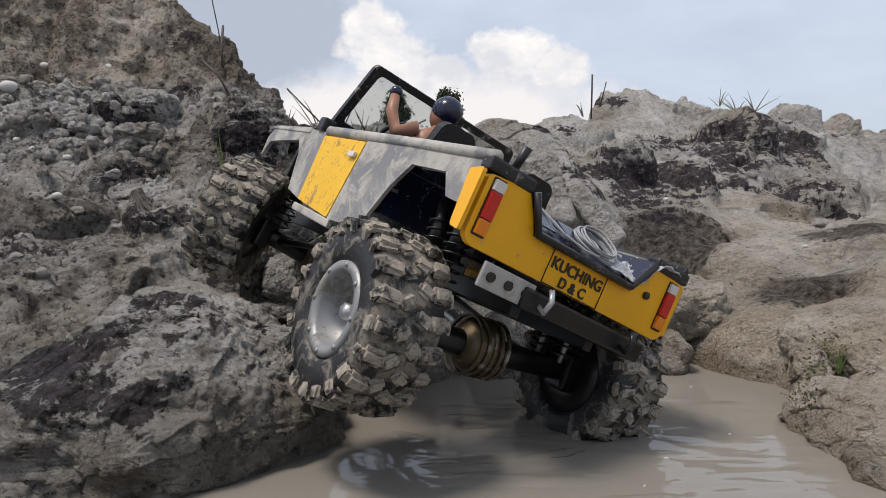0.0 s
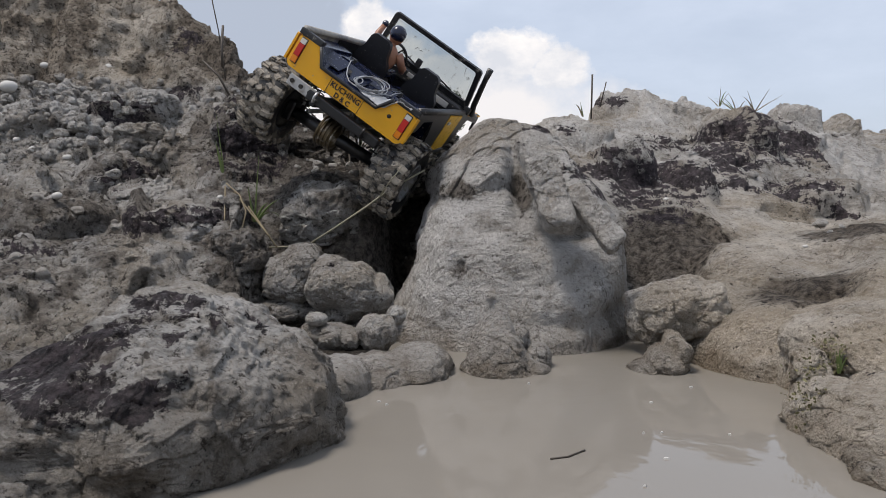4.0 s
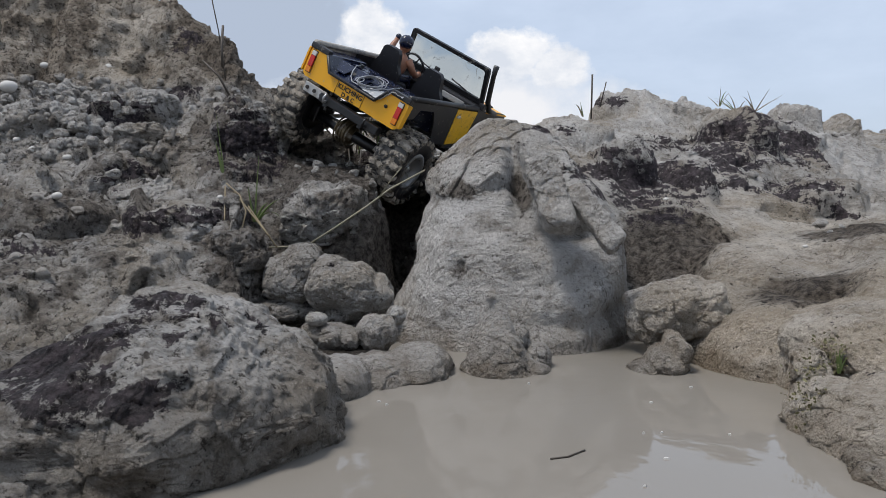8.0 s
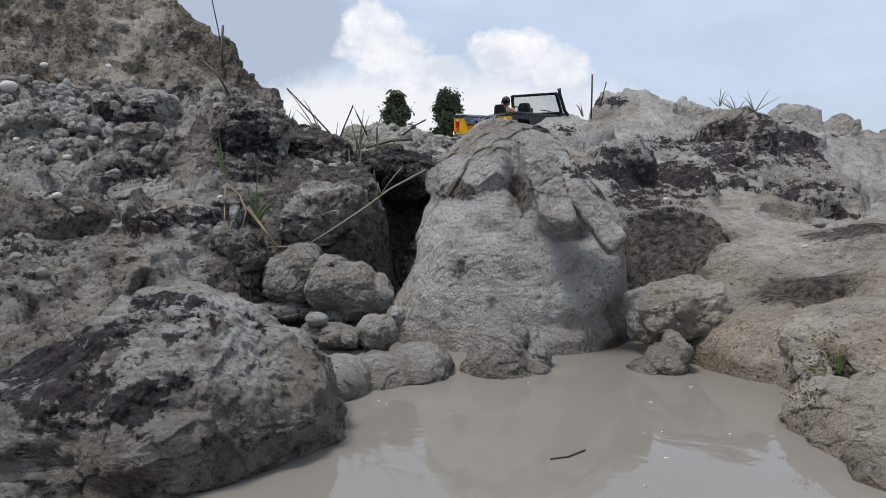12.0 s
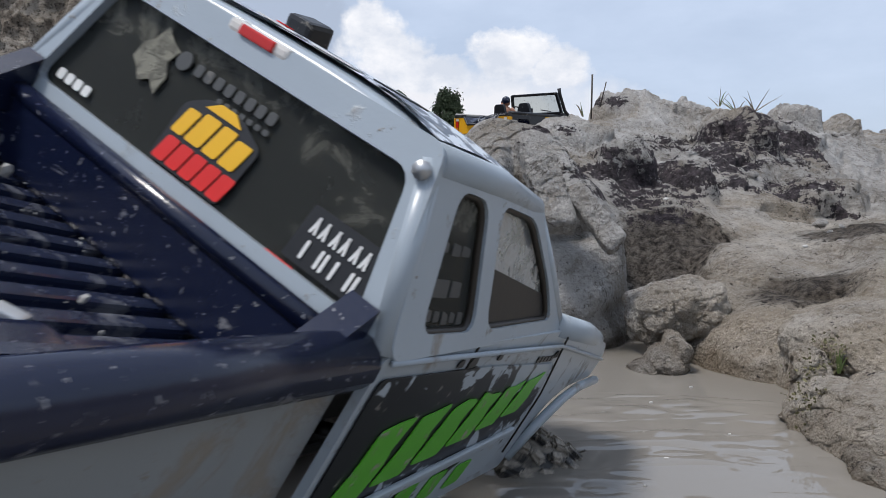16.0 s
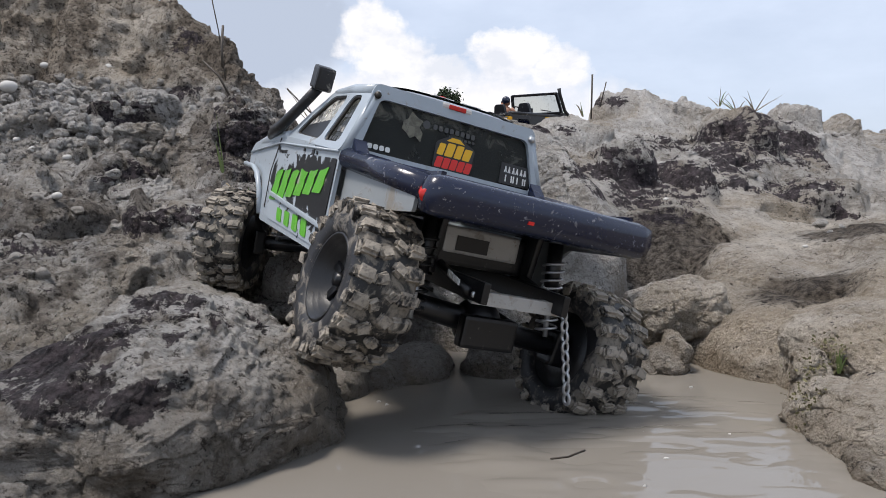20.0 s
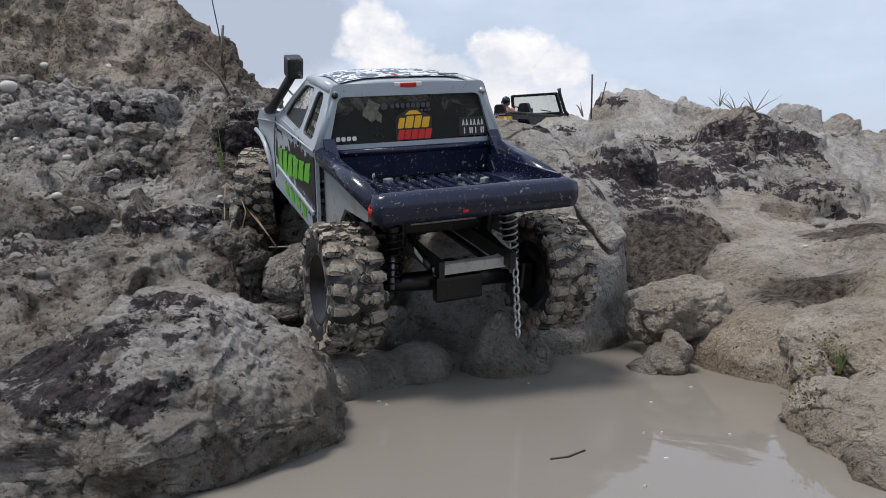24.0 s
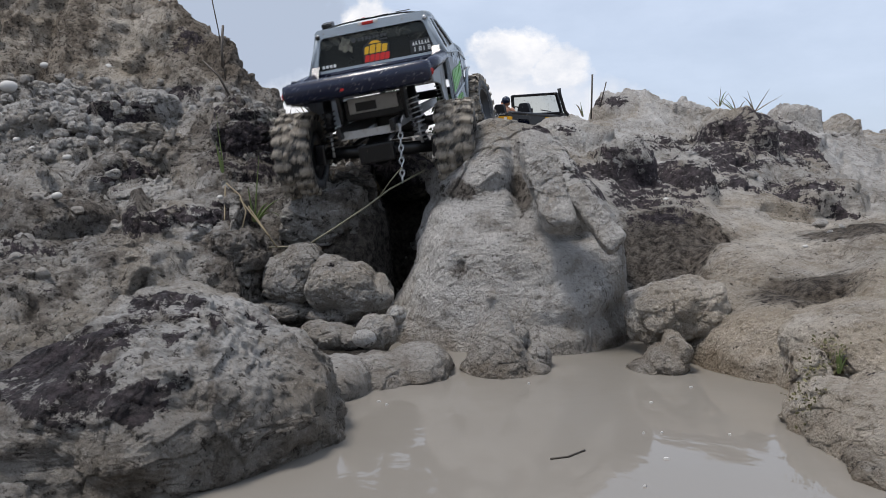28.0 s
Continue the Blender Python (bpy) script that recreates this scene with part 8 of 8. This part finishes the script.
def ripple_rows(at, k, start, stop):
    """Comes up, drifts to and fro while the wheels churn, and sinks again."""
    a = math.radians(-70 + 45 * k)
    low = pose(*at, -0.008)
    rows = [(0.0, low)] if start > 0 else []
    t, n = max(0.0, start), 0
    if start > 0:
        rows.append((start - 0.6, low))
    while t < stop:
        d = 0.028 * (n % 2)
        rows.append((round(t, 2), pose(at[0] + math.cos(a) * d, at[1] + math.sin(a) * d, -0.0004 * k)))
        t, n = t + 0.7, n + 1
    return rows + [(stop + 0.9, low), (28.0, low)]


RIPPLES = [(ripple(at, size, 5 * j + k), at, k, a, b) for j, (at, size, a, b) in enumerate((((0.13, 0.545), (0.25, 0.19), -1.0, 2.3), ((0.16, 0.545), (0.25, 0.20), 14.3, 21.2))) for k in range(3)]
LOOSE = pebble((-0.146, 0.843, 0.042), 0.011, CLAY, "clay stone knocked loose by the wheels", 5)


# ---- what moves ----
# how far each axle rolls in its car, in degrees: time, rear, front
YSWING = ((0.0, -5.9, 4.2), (1.0, 0.5, 4.1), (1.6, 10.6, 3.3), (2.0, 11.8, 4.6), (2.5, -4.0, 0.0), (3.0, -6.1, 0.0), (3.5, -2.8, 0.0), (5.5, -9.9, 0.0), (6.0, -6.8, 0.0), (7.0, -8.5, 0.0), (7.5, 2.9, 0.0),
          (8.0, -0.8, 0.0), (8.5, 1.4, 0.0), (9.0, -9.1, 0.0), (10.0, -4.0, 0.0), (11.0, 0.0, 0.0), (28.0, 0.0, 0.0))
# the pickup's axles also drop: time, rear roll, front roll, rear drop, front drop
WSWING = ((0.0, 0.0, 0.0, 0.0, 0.0), (12.3, 0.0, 0.0, 0.0, 0.0), (12.5, 0.0, 0.0, 0.0, 0.015), (13.2, 0.0, 0.0, 0.0, -0.01), (14.5, 0.0, 1.0, 0.0, -0.016), (15.5, 0.0, 0.0, -0.010, -0.018), (16.2, 2.0, 1.0, -0.018, -0.018), (17.0, 4.0, -2.0, -0.022, -0.006), (18.0, 8.0, 0.0, -0.012, 0.0))
WSWING = WSWING + (
          (18.5, 8.0, 0.0, -0.004, 0.0), (19.0, 9.0, -1.0, 0.006, 0.0), (20.0, 8.0, -3.2, 0.003, 0.0), (21.0, 6.7, 4.5, 0.0, 0.0), (21.5, 4.2, 2.0, 0.0, 0.0),
          (23.5, 2.3, 1.0, 0.0, 0.0), (24.5, 4.8, 1.6, 0.0, 0.0), (25.3, 8.0, 3.0, 0.0, 0.0), (26.0, -1.0, 7.9, 0.0, 0.0), (27.0, 5.6, 6.8, 0.0, 0.0), (27.7, 10.2, -1.8, 0.0, 0.0), (28.0, 4.9, -5.2, 0.0, 0.0))

# how far the front wheels are steered, in degrees, to the left above zero
YSTEER = ((0.0, -34.0), (1.4, -34.0), (2.0, -12.0), (3.0, 0.0), (5.5, 0.0), (7.0, -20.0), (8.5, -10.0), (10.0, -8.0), (28.0, -8.0))
WSTEER = ((0.0, 12.0), (12.6, 12.0), (14.5, 16.0), (17.5, 18.0), (18.5, -20.0), (19.0, -34.0), (21.0, -32.0), (23.5, -24.0), (25.3, -20.0), (26.0, -24.0), (27.5, -26.0), (28.0, -10.0))


def blend(rows, t):
    k = max(j for j, r in enumerate(rows) if r[0] <= t + 1e-6)
    a, b = rows[k], rows[min(k + 1, len(rows) - 1)]
    f = 0.0 if b[0] == a[0] else (t - a[0]) / (b[0] - a[0])
    return a[1].lerp(b[1], f) if isinstance(a[1], Matrix) else [x + (y - x) * f for x, y in zip(a[1:], b[1:])]


def roll_wheels(rows, swing, steer, wheels, axles, ends, half, drop, r, start, stop):
    """Keys wheels and axles in their car's space: they swing with the axle and turn with the way driven."""
    times = [0.0, *[round(start + 0.1 * k, 2) for k in range(int(round((stop - start) / 0.1)) + 1)], 28.0]
    way, last, spins = 0.0, None, []
    for t in times:
        m = blend(rows, t)
        if last is not None:
            way += (m.translation - last.translation).dot(last.to_3x3() @ Vector((0, 1, 0)))
        last = m
        spins.append(-math.degrees(way / r))
    keys = {o: [] for o in (*wheels, *axles)}
    for t, spin in zip(times, spins):
        sway, turned = blend(swing, t), blend(steer, t)[0]
        for e, tilt in enumerate(sway[:2]):
            hub = pose(0, ends[e], drop + (sway[2 + e] if len(sway) > 2 else 0.0)) @ pose(0, 0, 0, 0, tilt)
            keys[axles[e]].append((t, hub))
            for s in (0, 1):
                keys[wheels[2 * e + s]].append((t, hub @ pose(half * (2 * s - 1), 0, 0, 0, 0, turned * e) @ pose(0, 0, 0, spin) @ pose(0, 0, 0, 0, 0, 0 if s else 180)))
    for o, rr in keys.items():
        walk(o, sorted({round(k[0], 2): k for k in rr}.values(), key=lambda k: k[0]))


def motions():
    walk(YT, YROWS)
    walk(DOLL, [(t, m @ pose(-0.046, -0.026, 0.086, 0, 0, 0)) for t, m in YROWS])
    walk(WT, WROWS)
    roll_wheels(YROWS, YSWING, YSTEER, YWHEELS, YAXLES, (-0.146, 0.165), 0.105, -0.008, 0.060, 0.0, 11.0)
    roll_wheels(WROWS, WSWING, WSTEER, WWHEELS, WAXLES, (-0.177, 0.232), 0.112, 0.001, 0.060, 11.5, 28.0)
    # the chain hangs plumb under its bolt, however the pickup leans
    walk(WCHAIN, [(t, Matrix.Translation((0.044, -0.230, 0.028)) @ m.to_3x3().inverted().to_4x4() @ pose(0, 0, 0, 0, 0, m.to_euler().z * 57.3)) for t, m in WROWS])
    for ob, src, k, a, b in RIPPLES:
        walk(ob, ripple_rows(src, k, a, b))
    walk(LOOSE, [(0.0, pose(-0.146, 0.843, 0.042)), (19.8, pose(-0.146, 0.843, 0.042)), (20.3, pose(-0.115, 0.80, 0.048, 40)), (20.7, pose(-0.085, 0.785, 0.030, 110)), (28.0, pose(-0.085, 0.785, 0.030, 110))])


motions()
